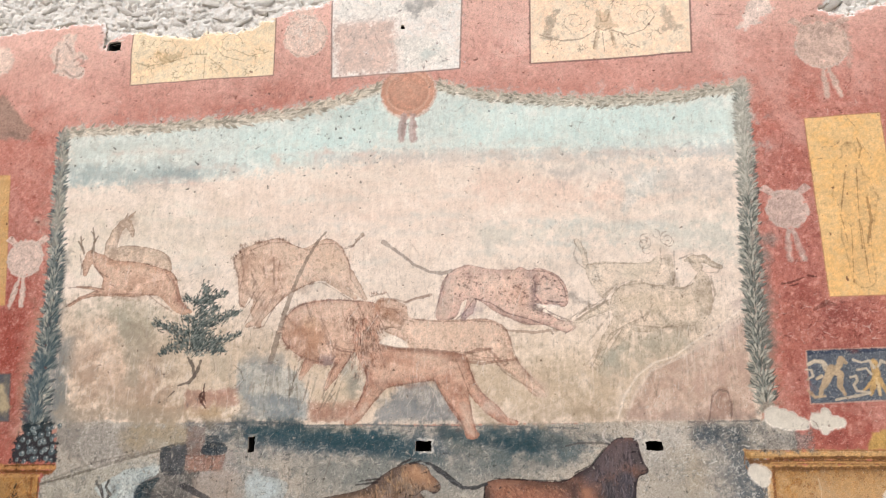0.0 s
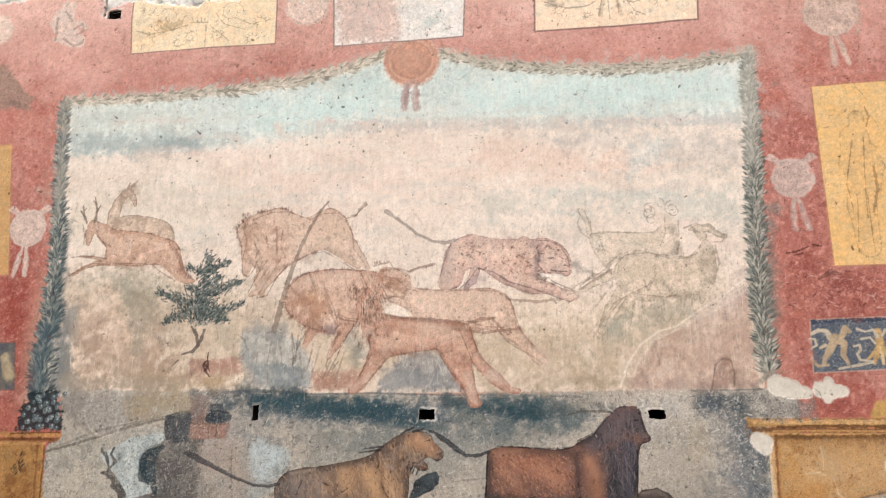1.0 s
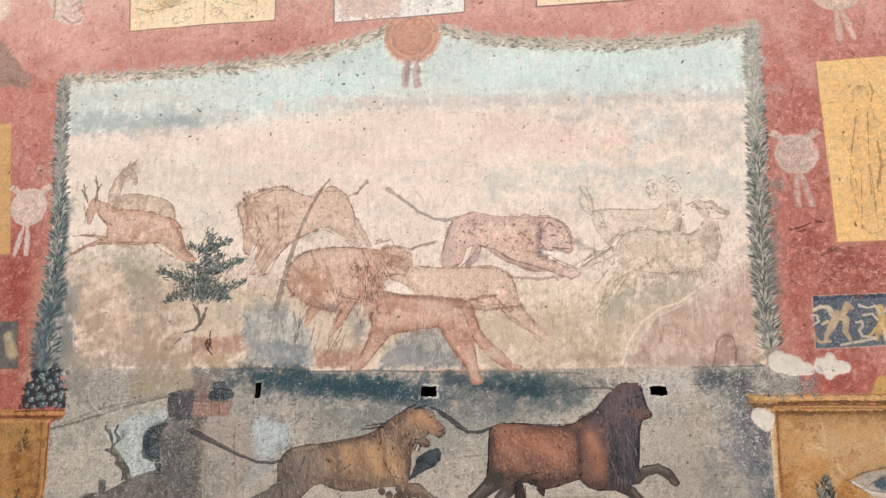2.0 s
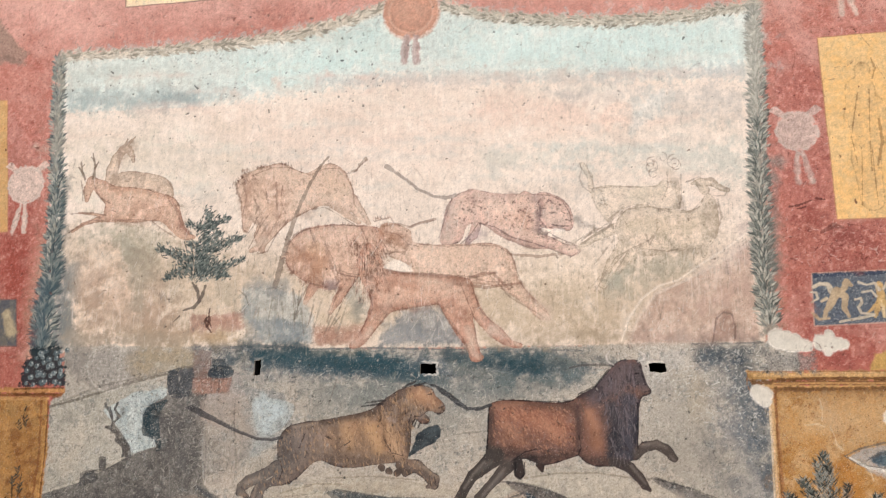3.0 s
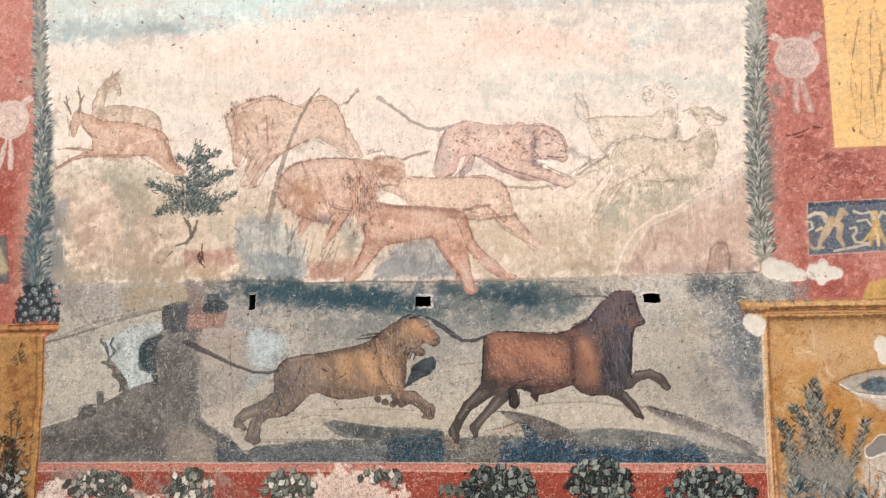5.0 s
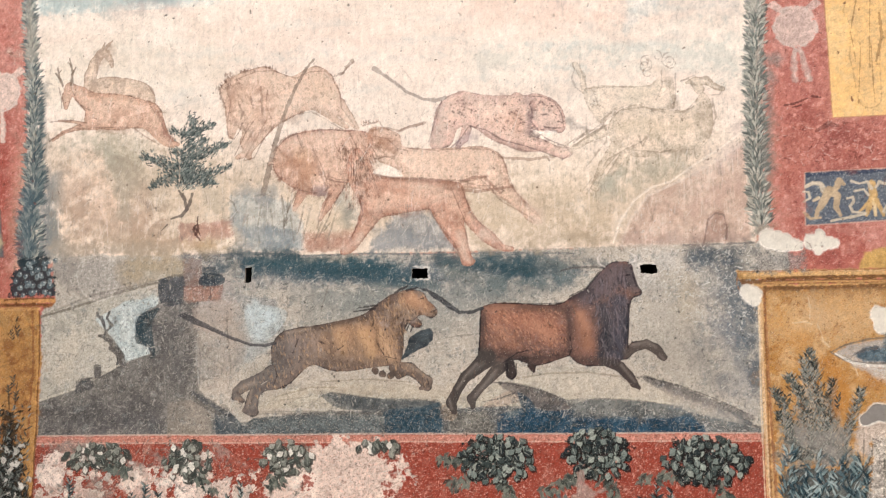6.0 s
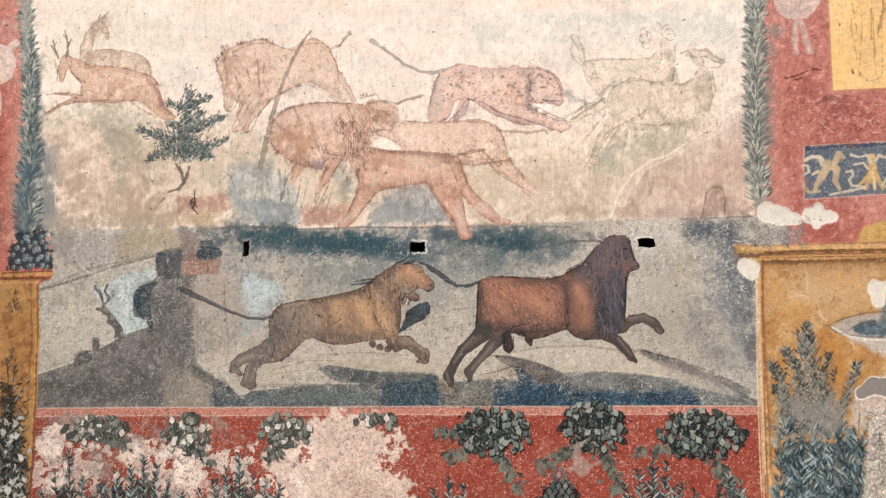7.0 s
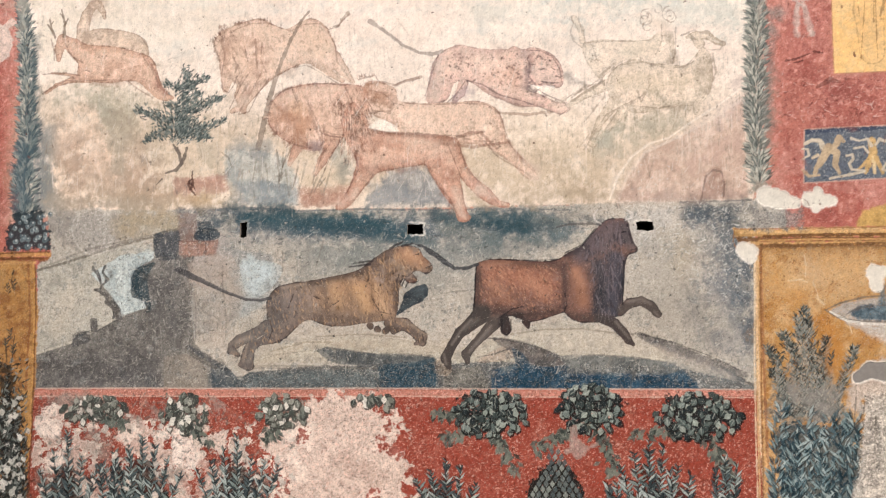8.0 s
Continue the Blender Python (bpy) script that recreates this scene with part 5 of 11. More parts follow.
for q in ([(-0.396, 2.653, 0.0057), (-0.365, 2.661, 0.0057), (-0.343, 2.697, 0.0076), (-0.315, 2.723, 0.0114)],):
    line(q, "ab947f", 0.75)
f = beast("faded pink-tan lunging cat-like shape", join(blot([(-0.227, 2.326), (-0.181, 2.352), (-0.113, 2.334), (-0.058, 2.302), (-0.040, 2.240), (0.064, 2.224), (0.216, 2.220), (0.396, 2.220), (0.486, 2.172), (0.521, 2.096), (0.532, 2.020), (0.602, 1.929), (0.675, 1.852), (0.697, 1.798), (0.630, 1.808), (0.557, 1.885), (0.453, 1.962), (0.364, 1.992), (0.183, 2.009), (-0.029, 2.045), (-0.078, 2.113), (-0.167, 2.158), (-0.228, 2.209)])), "deb99f", "d6ab90", "a3816b", 0.72)
wash(chain([(-0.197, 2.300, 0.0374), (-0.104, 2.251, 0.0434)]), "b98b71", 0.6, 0.03)
hatch(f, "bb957b", 200, 0.035, -1.3, 0.28)
for q in ([(-0.182, 2.189, 0.0056), (-0.090, 2.183, 0.0056)], [(-0.212, 2.331, 0.0047), (-0.135, 2.344, 0.0056), (-0.058, 2.326, 0.0062), (0.004, 2.348, 0.0074), (0.080, 2.364, 0.0093)], [(0.500, 2.156, 0.0060), (0.649, 2.143, 0.0090), (0.797, 2.159, 0.0060)]):
    line(q, "a3816b", 0.6)
dots(f, "8d6552", 26, 0.004, 0.6)
f = beast("reddish-tan shaggy bison-like shape", join(blot([(-0.764, 2.195), (-0.729, 2.271), (-0.649, 2.328), (-0.539, 2.349), (-0.398, 2.344), (-0.243, 2.326), (-0.206, 2.270), (-0.207, 2.178), (-0.238, 2.081), (-0.338, 2.053), (-0.437, 1.994), (-0.509, 1.981), (-0.588, 1.998), (-0.682, 2.047), (-0.751, 2.114)]), limbs([[(-0.394, 2.030, 0.0281), (-0.463, 1.924, 0.0250), (-0.504, 1.855, 0.0125)], [(-0.603, 1.999, 0.0283), (-0.645, 1.913, 0.0126)], [(-0.593, 2.267, 0.0126), (-0.605, 2.314, 0.0095), (-0.615, 2.339, 0.0048)]], 0.01)), "d3a285", "c89378", "95695a", 0.78)
wash(chain([(-0.618, 2.190, 0.0569), (-0.587, 2.112, 0.0504)]), "cf9f6f", 0.5, 0.05)
hatch(f, "a5765f", 260, 0.035, -1.2, 0.32)
hatch(f, "e0b598", 120, 0.03, -1.2, 0.3)
lay(chain([(-0.525, 2.009, 0.0282), (-0.478, 2.014, 0.0219)]), "a8938f", 0.7, 0.01, 0.004)
for q in ([(-0.537, 2.203, 0.0057), (-0.506, 2.110, 0.0069), (-0.468, 2.038, 0.0063)], [(-0.374, 2.291, 0.0056), (-0.355, 2.198, 0.0063), (-0.331, 2.120, 0.0062), (-0.350, 2.060, 0.0062)], [(-0.446, 2.118, 0.0050), (-0.456, 2.087, 0.0050), (-0.431, 2.068, 0.0050), (-0.369, 2.054, 0.0056)], [(-0.509, 1.996, 0.0063), (-0.563, 1.998, 0.0063), (-0.619, 2.021, 0.0063)]):
    line(q, "96695a", 0.4)
fringe(f, (-0.777, 2.056), (-0.539, 2.355), "a07460", 90, 0.016, -0.6, 0.35)
fringe(f, (-0.539, 2.312), (-0.196, 2.361), "a07460", 40, 0.010, -0.6, 0.35)
for q in ([(-0.720, 1.992, 0.0047), (-0.708, 1.884, 0.0047), (-0.699, 1.761, 0.0047)], [(-0.682, 1.976, 0.0047), (-0.689, 1.822, 0.0047)], [(-0.594, 1.928, 0.0047), (-0.620, 1.790, 0.0047)], [(-0.447, 1.878, 0.0047), (-0.507, 1.757, 0.0047)]):
    line(q, "8d7f70", 0.6)
line([(-0.531, 2.742, 0.0051), (-0.572, 2.691, 0.0083), (-0.633, 2.588, 0.0096), (-0.680, 2.487, 0.0108), (-0.719, 2.380, 0.0121), (-0.761, 2.241, 0.0140), (-0.793, 2.118, 0.0159), (-0.822, 2.004, 0.0159)], "8d7968", 0.72)
f = beast("reddish-brown lion-like shape with a shaggy mane", blot([(-0.283, 2.239), (-0.241, 2.175), (-0.196, 2.098), (-0.076, 2.064), (0.080, 2.052), (0.210, 2.040), (0.277, 2.017), (0.301, 1.930), (0.361, 1.823), (0.438, 1.756), (0.491, 1.695), (0.545, 1.674), (0.526, 1.653), (0.461, 1.665), (0.389, 1.708), (0.318, 1.778), (0.285, 1.818), (0.299, 1.733), (0.322, 1.637), (0.340, 1.604), (0.309, 1.580), (0.270, 1.592), (0.250, 1.655), (0.190, 1.734), (0.129, 1.838), (0.098, 1.888), (0.040, 1.885), (-0.075, 1.868), (-0.162, 1.851), (-0.224, 1.784), (-0.285, 1.708), (-0.328, 1.666), (-0.378, 1.657), (-0.388, 1.679), (-0.336, 1.740), (-0.293, 1.831), (-0.276, 1.918), (-0.308, 1.987), (-0.341, 2.050), (-0.355, 2.129), (-0.331, 2.208)]), "d3a084", "c98f74", "94604e", 0.85, rounding=0.45)
wash(chain([(-0.060, 1.985, 0.0369), (0.062, 1.969, 0.0306)]), "dcab8e", 0.55, 0.05)
hatch(f, "ab7660", 240, 0.035, -1.1, 0.32)
hatch(f, "e0b296", 110, 0.03, -1.1, 0.28)
for q in ([(-0.198, 2.080, 0.0093), (-0.060, 2.058, 0.0123), (0.153, 2.043, 0.0122), (0.244, 2.025, 0.0091)], [(0.244, 2.025, 0.0079), (0.335, 2.053, 0.0079), (0.395, 2.057, 0.0079), (0.448, 2.001, 0.0078), (0.483, 1.965, 0.0060)], [(0.183, 2.002, 0.0073), (0.364, 1.980, 0.0079), (0.543, 1.999, 0.0060)]):
    line(q, "9d6d58", 0.6)
wash(chain([(-0.331, 2.120, 0.0281), (-0.244, 2.106, 0.0280), (-0.220, 2.041, 0.0248)]), "cf9f85", 0.65, 0.02)
for k in range(300):
    x, z = (-0.288, 2.104)
    x, z = x + rng.uniform(-0.07, 0.09), z + rng.uniform(-0.12, 0.16)
    line([(x, z, 0.0026), (x + 0.25 * (x + 0.31), z - 0.055, 0.001)], ("95674f", "e6c6b0", "8c5c4a", "d8ab90")[rng.integers(4)], 0.5)
lay(blot([(-0.449, 2.105), (-0.399, 2.116), (-0.350, 2.096), (-0.356, 2.054), (-0.406, 2.049), (-0.450, 2.075)]), "dcb49a", 0.6, 0.004, 0.002)
line([(-0.453, 2.099, 0.0044), (-0.456, 2.075, 0.0050), (-0.418, 2.058, 0.0050), (-0.362, 2.051, 0.0050)], "845848", 0.6)
dots(f, "7d4d3e", 8, 0.005, 0.7)
lay(blot([(-0.207, 2.098), (-0.176, 2.128), (-0.127, 2.139), (-0.078, 2.113), (-0.035, 2.075), (-0.090, 2.074), (-0.158, 2.085)]), "ecdccb", 0.85, 0.004, 0.002)
f = beast("faded pink spotted leopard-like shape", join(blot([(0.109, 2.229), (0.126, 2.350), (0.151, 2.441), (0.203, 2.499), (0.294, 2.526), (0.400, 2.504), (0.534, 2.493), (0.579, 2.509), (0.624, 2.489), (0.683, 2.499), (0.771, 2.462), (0.823, 2.401), (0.837, 2.325), (0.813, 2.281), (0.754, 2.292), (0.716, 2.270), (0.680, 2.301), (0.648, 2.278), (0.724, 2.245), (0.797, 2.207), (0.859, 2.199), (0.864, 2.160), (0.811, 2.141), (0.723, 2.179), (0.605, 2.189), (0.516, 2.222), (0.427, 2.264), (0.367, 2.311), (0.307, 2.335), (0.256, 2.315), (0.231, 2.249), (0.185, 2.221)]), limbs([[(0.307, 2.320, 0.0275), (0.292, 2.269, 0.0244), (0.258, 2.224, 0.0122)]], 0.01)), "dfb5a2", "d6a896", "927770", 0.78, rounding=0.4)
wash(chain([(0.172, 2.440, 0.0246), (0.156, 2.288, 0.0246)]), "b59a92", 0.55, 0.03)
wash(chain([(0.638, 2.468, 0.0242), (0.666, 2.361, 0.0181)]), "a88e88", 0.5, 0.025)
wash(chain([(0.458, 2.384, 0.0304), (0.577, 2.349, 0.0302)]), "dba88c", 0.5, 0.04)
dots(f, "94695f", 90, 0.0038, 0.55)
line([(0.194, 2.494, 0.0105), (0.142, 2.480, 0.0093), (0.066, 2.496, 0.0081), (-0.019, 2.539, 0.0075), (-0.086, 2.597, 0.0081), (-0.142, 2.636, 0.0094), (-0.194, 2.675, 0.0138)], "94847a", 0.72)
for q in ([(0.661, 2.422, 0.0054), (0.654, 2.347, 0.0060), (0.689, 2.300, 0.0060)], [(0.691, 2.438, 0.0045), (0.706, 2.456, 0.0045), (0.727, 2.437, 0.0045)], [(0.710, 2.300, 0.0054), (0.740, 2.311, 0.0054), (0.769, 2.292, 0.0054)]):
    line(q, "86686a", 0.6)
lay(blot([(0.683, 2.283), (0.701, 2.300), (0.730, 2.275), (0.769, 2.280), (0.807, 2.266), (0.754, 2.244), (0.701, 2.258)]), "ead9c6", 0.7, 0.004, 0.002)
f = beast("very faint cream ram-like shape", join(blot([(0.939, 2.501), (1.022, 2.530), (1.167, 2.516), (1.282, 2.517), (1.323, 2.551), (1.392, 2.548), (1.405, 2.482), (1.400, 2.388), (1.280, 2.390), (1.165, 2.415), (1.083, 2.370), (1.024, 2.325), (0.973, 2.386), (0.944, 2.447)]), limbs([[(0.939, 2.501, 0.0150), (0.929, 2.585, 0.0150), (0.895, 2.646, 0.0150)]], 0.012)), "dfcdb5", "d6c3aa", "b09c86", 0.6, worn=0.3, edge_amount=0.38)
wash(chain([(1.383, 2.525, 0.0147), (1.383, 2.395, 0.0176)]), "b3a08b", 0.5, 0.02)
wash(chain([(1.312, 2.605, 0.0295), (1.355, 2.585, 0.0265)]), "e0c8b2", 0.6, 0.03)
for cx, cz, turn in ((1.387, 2.625, -0.0029), (1.264, 2.645, 0.0030), (1.275, 2.583, 0.0030)):
    t = 1 if turn > 0 else -1
    line([(cx + (0.034 - 0.0022 * k) * math.cos(t * 0.55 * k + 1.2), cz + (0.034 - 0.0022 * k) * math.sin(t * 0.55 * k + 1.2), 0.003) for k in range(12)], "a88f7a", 0.6)
hatch(f, "b5a088", 110, 0.025, -0.6, 0.3)
f = beast("very faint beige ewe-like shape", join(blot([(1.062, 2.317), (1.121, 2.390), (1.208, 2.416), (1.294, 2.392), (1.423, 2.375), (1.494, 2.390), (1.524, 2.442), (1.555, 2.465), (1.588, 2.416), (1.597, 2.299), (1.576, 2.226), (1.519, 2.169), (1.362, 2.159), (1.247, 2.134), (1.132, 2.152), (1.075, 2.213)]), limbs([[(1.533, 2.483, 0.0263), (1.511, 2.525, 0.0205), (1.568, 2.529, 0.0204), (1.618, 2.492, 0.0145), (1.652, 2.479, 0.0116)], [(1.471, 2.521, 0.0088), (1.506, 2.532, 0.0117)], [(1.098, 2.197, 0.0354), (1.021, 2.096, 0.0207), (0.969, 1.979, 0.0148)], [(1.161, 2.166, 0.0353), (1.072, 2.065, 0.0147), (0.984, 1.969, 0.0118)], [(1.061, 2.288, 0.0296), (0.959, 2.246, 0.0208), (0.864, 2.187, 0.0119)], [(1.519, 2.199, 0.0261), (1.509, 2.126, 0.0116)]], 0.01)), "d6c4aa", "cdb99e", "a08c76", 0.62, worn=0.3, edge_amount=0.5)
wash(chain([(1.577, 2.387, 0.0145), (1.586, 2.270, 0.0145)]), "a8937a", 0.5, 0.025)
hatch(f, "ab987f", 220, 0.025, -0.9, 0.3)
for q in ([(0.871, 2.205, 0.0060), (0.959, 2.261, 0.0071), (1.047, 2.312, 0.0077)], [(1.077, 2.382, 0.0059), (1.024, 2.334, 0.0089), (1.047, 2.288, 0.0059)], [(1.214, 2.253, 0.0047), (1.233, 2.193, 0.0047), (1.278, 2.280, 0.0041)], [(0.877, 2.228, 0.0048), (0.930, 2.268, 0.0048)]):
    line(q, "9c8975", 0.6)
for q, tint in (([(-0.936, 2.372, 0.0129), (-0.808, 2.352, 0.0160), (-0.617, 2.432, 0.0127)], "a9826b"), ([(-1.016, 2.641, 0.0130), (-1.000, 2.515, 0.0162), (-0.984, 2.389, 0.0129)], "b28c74"), ([(-0.745, 2.114, 0.0159), (-0.619, 2.011, 0.0189), (-0.462, 1.995, 0.0156)], "a06f5a"), ([(-0.307, 1.967, 0.0155), (-0.230, 1.873, 0.0185), (-0.061, 1.863, 0.0153), (0.091, 1.890, 0.0153)], "a56f59"), ([(0.123, 2.047, 0.0092), (0.244, 2.013, 0.0122), (0.309, 1.921, 0.0121)], "a8765f"), ([(0.242, 1.862, 0.0121), (0.181, 1.773, 0.0121), (0.240, 1.652, 0.0151)], "a06c57"), ([(-0.060, 2.058, 0.0123), (0.183, 2.009, 0.0122), (0.364, 1.992, 0.0121)], "b58c73"), ([(0.514, 2.036, 0.0120), (0.602, 1.920, 0.0120), (0.683, 1.837, 0.0119)], "b48b74"), ([(0.367, 2.305, 0.0122), (0.516, 2.222, 0.0121), (0.723, 2.191, 0.0120)], "a98679"), ([(0.142, 2.410, 0.0123), (0.119, 2.259, 0.0154)], "9c7f78"),):
    wash(chain(q), tint, 0.45, 0.022)
for q, tint in (([(-1.819, 2.412, 0.0100), (-1.652, 2.393, 0.0132), (-1.487, 2.381, 0.0099)], "ad8067"), ([(-0.491, 2.458, 0.0127), (-0.398, 2.424, 0.0126)], "b48f77"), ([(1.089, 2.212, 0.0118), (1.276, 2.147, 0.0117), (1.504, 2.167, 0.0116)], "b09d86"), ([(-0.872, 2.323, 0.0128), (-0.920, 2.225, 0.0096)], "aa846d"),):
    wash(chain(q), tint, 0.45, 0.022)
for q in ([(-0.665, 2.279, 0.0095), (-0.555, 2.312, 0.0126), (-0.367, 2.312, 0.0126)], [(-0.935, 2.638, 0.0162), (-0.807, 2.670, 0.0161), (-0.743, 2.630, 0.0128)], [(-0.091, 2.022, 0.0154), (0.123, 2.010, 0.0122)], [(0.248, 2.483, 0.0154), (0.429, 2.466, 0.0183), (0.549, 2.462, 0.0121)], [(-1.719, 2.558, 0.0166), (-1.554, 2.523, 0.0165)], [(0.002, 2.187, 0.0154), (0.245, 2.176, 0.0153), (0.396, 2.175, 0.0121)]):
    wash(chain(q), "e9ccb3", 0.45, 0.03)
for q in ([(-0.825, 1.980, 0.0048), (-0.851, 1.825, 0.0047), (-0.841, 1.733, 0.0038)], [(-0.777, 1.917, 0.0047), (-0.759, 1.762, 0.0038)], [(-0.667, 1.883, 0.0047), (-0.645, 1.729, 0.0038)], [(-0.557, 1.911, 0.0047), (-0.595, 1.743, 0.0038)], [(-0.494, 1.833, 0.0047), (-0.533, 1.727, 0.0037)], [(-0.416, 1.877, 0.0047), (-0.458, 1.740, 0.0037)], [(-0.905, 1.889, 0.0041), (-0.918, 1.750, 0.0038)]):
    line(q, "8a8273", 0.5)
wash(chain([(-0.681, 2.223, 0.0254), (-0.644, 2.145, 0.0284), (-0.588, 2.051, 0.0252)]), "a97a62", 0.5, 0.025)
for q in ([(-0.624, 2.321, 0.0063), (-0.605, 2.277, 0.0076), (-0.618, 2.221, 0.0070)], [(-0.666, 2.176, 0.0057), (-0.644, 2.145, 0.0063), (-0.619, 2.153, 0.0051)], [(-0.572, 2.035, 0.0063), (-0.531, 1.997, 0.0063), (-0.494, 2.008, 0.0050)], [(-0.555, 2.281, 0.0051), (-0.518, 2.187, 0.0057), (-0.493, 2.088, 0.0056)], [(-0.330, 2.289, 0.0050), (-0.306, 2.212, 0.0056), (-0.312, 2.135, 0.0050)], [(-0.414, 2.277, 0.0044), (-0.399, 2.184, 0.0050)]):
    line(q, "8f6656", 0.32)
# drawing inside the running shapes: contours, folds and fur
for q in ([(-0.959, 2.655, 0.0032), (-0.866, 2.688, 0.0039), (-0.766, 2.691, 0.0039), (-0.689, 2.659, 0.0032), (-0.632, 2.640, 0.0032), (-0.551, 2.671, 0.0035), (-0.469, 2.674, 0.0035), (-0.422, 2.640, 0.0032)], [(-0.429, 2.633, 0.0038), (-0.388, 2.550, 0.0038), (-0.377, 2.461, 0.0038), (-0.324, 2.388, 0.0035), (-0.294, 2.345, 0.0032)], [(-0.711, 2.399, 0.0035), (-0.633, 2.436, 0.0038), (-0.545, 2.449, 0.0038), (-0.463, 2.402, 0.0032), (-0.378, 2.347, 0.0032)], [(-1.023, 2.586, 0.0032), (-1.007, 2.519, 0.0039), (-1.022, 2.420, 0.0039), (-1.022, 2.341, 0.0039), (-0.994, 2.315, 0.0038)], [(-0.984, 2.314, 0.0032), (-0.953, 2.353, 0.0032), (-0.935, 2.401, 0.0032)], [(-0.863, 2.422, 0.0032), (-0.913, 2.352, 0.0038), (-0.980, 2.223, 0.0038)],):
    line(q, ("8a6453", "94705d", "7d5848")[rng.integers(3)], 0.52)
for q in ([(-0.800, 2.414, 0.0032), (-0.852, 2.318, 0.0038), (-0.927, 2.199, 0.0038)], [(-0.756, 2.380, 0.0032), (-0.819, 2.300, 0.0038), (-0.868, 2.204, 0.0038), (-0.926, 2.190, 0.0038)], [(-0.796, 2.579, 0.0032), (-0.803, 2.496, 0.0032), (-0.774, 2.420, 0.0032)], [(-0.895, 2.566, 0.0032), (-0.878, 2.482, 0.0032)], [(-0.422, 2.640, 0.0032), (-0.377, 2.651, 0.0035), (-0.338, 2.693, 0.0045), (-0.306, 2.718, 0.0064)], [(-0.752, 2.250, 0.0038), (-0.714, 2.295, 0.0038), (-0.640, 2.328, 0.0038), (-0.543, 2.342, 0.0035), (-0.429, 2.346, 0.0032), (-0.333, 2.330, 0.0032)], [(-0.634, 2.338, 0.0035), (-0.619, 2.292, 0.0038), (-0.598, 2.247, 0.0038)],):
    line(q, ("8a6453", "94705d", "7d5848")[rng.integers(3)], 0.52)
for q in ([(-0.540, 2.239, 0.0032), (-0.500, 2.164, 0.0038), (-0.469, 2.084, 0.0038), (-0.455, 2.021, 0.0037), (-0.486, 1.990, 0.0037), (-0.528, 2.016, 0.0038)], [(-0.754, 2.122, 0.0032), (-0.697, 2.057, 0.0038), (-0.608, 2.017, 0.0038), (-0.534, 1.997, 0.0038)], [(-0.637, 1.999, 0.0034), (-0.661, 1.946, 0.0038), (-0.685, 1.896, 0.0037)], [(-0.417, 2.020, 0.0034), (-0.466, 1.952, 0.0037), (-0.496, 1.871, 0.0037), (-0.520, 1.803, 0.0031)], [(-0.360, 2.035, 0.0031), (-0.397, 1.982, 0.0031), (-0.452, 1.871, 0.0031)], [(-0.451, 2.122, 0.0034), (-0.453, 2.093, 0.0038), (-0.411, 2.070, 0.0038), (-0.341, 2.063, 0.0034)], [(-0.419, 2.121, 0.0031), (-0.386, 2.095, 0.0034), (-0.354, 2.101, 0.0031)], [(-0.350, 2.193, 0.0031), (-0.313, 2.113, 0.0037), (-0.296, 2.034, 0.0031)],):
    line(q, ("8a6453", "94705d", "7d5848")[rng.integers(3)], 0.52)
for q in ([(-0.283, 2.207, 0.0031), (-0.266, 2.112, 0.0034)], [(-0.332, 2.320, 0.0032), (-0.293, 2.239, 0.0031), (-0.282, 2.160, 0.0031)], [(-0.259, 2.360, 0.0038), (-0.173, 2.381, 0.0044), (-0.141, 2.338, 0.0035), (-0.071, 2.323, 0.0038), (0.002, 2.353, 0.0038), (0.068, 2.358, 0.0050)], [(-0.203, 2.174, 0.0034), (-0.140, 2.185, 0.0037), (-0.089, 2.171, 0.0034)], [(-0.198, 2.301, 0.0031), (-0.125, 2.283, 0.0034), (-0.071, 2.228, 0.0034), (-0.014, 2.214, 0.0031)], [(-0.008, 2.226, 0.0031), (0.143, 2.210, 0.0034), (0.298, 2.213, 0.0034), (0.427, 2.204, 0.0034), (0.497, 2.152, 0.0037), (0.523, 2.065, 0.0034), (0.554, 1.981, 0.0033), (0.621, 1.892, 0.0033), (0.691, 1.825, 0.0033)],):
    line(q, ("8a6453", "94705d", "7d5848")[rng.integers(3)], 0.52)
for q in ([(0.364, 2.053, 0.0031), (0.418, 2.005, 0.0037), (0.492, 1.918, 0.0036), (0.597, 1.856, 0.0033), (0.661, 1.813, 0.0033)], [(-0.202, 2.092, 0.0044), (-0.092, 2.064, 0.0050), (0.080, 2.055, 0.0049), (0.204, 2.043, 0.0043), (0.327, 2.038, 0.0040), (0.419, 2.061, 0.0040)], [(0.265, 2.039, 0.0037), (0.357, 2.013, 0.0043), (0.464, 2.004, 0.0037)], [(-0.168, 1.854, 0.0034), (-0.075, 1.872, 0.0034), (0.040, 1.885, 0.0034), (0.095, 1.897, 0.0037)], [(0.098, 1.888, 0.0037), (0.156, 1.789, 0.0040), (0.232, 1.703, 0.0039), (0.274, 1.607, 0.0036)], [(0.274, 2.008, 0.0037), (0.319, 1.869, 0.0040), (0.408, 1.762, 0.0036), (0.488, 1.671, 0.0033)], [(0.216, 2.009, 0.0034), (0.288, 1.824, 0.0036), (0.299, 1.703, 0.0036), (0.322, 1.613, 0.0036)],):
    line(q, ("8a6453", "94705d", "7d5848")[rng.integers(3)], 0.52)
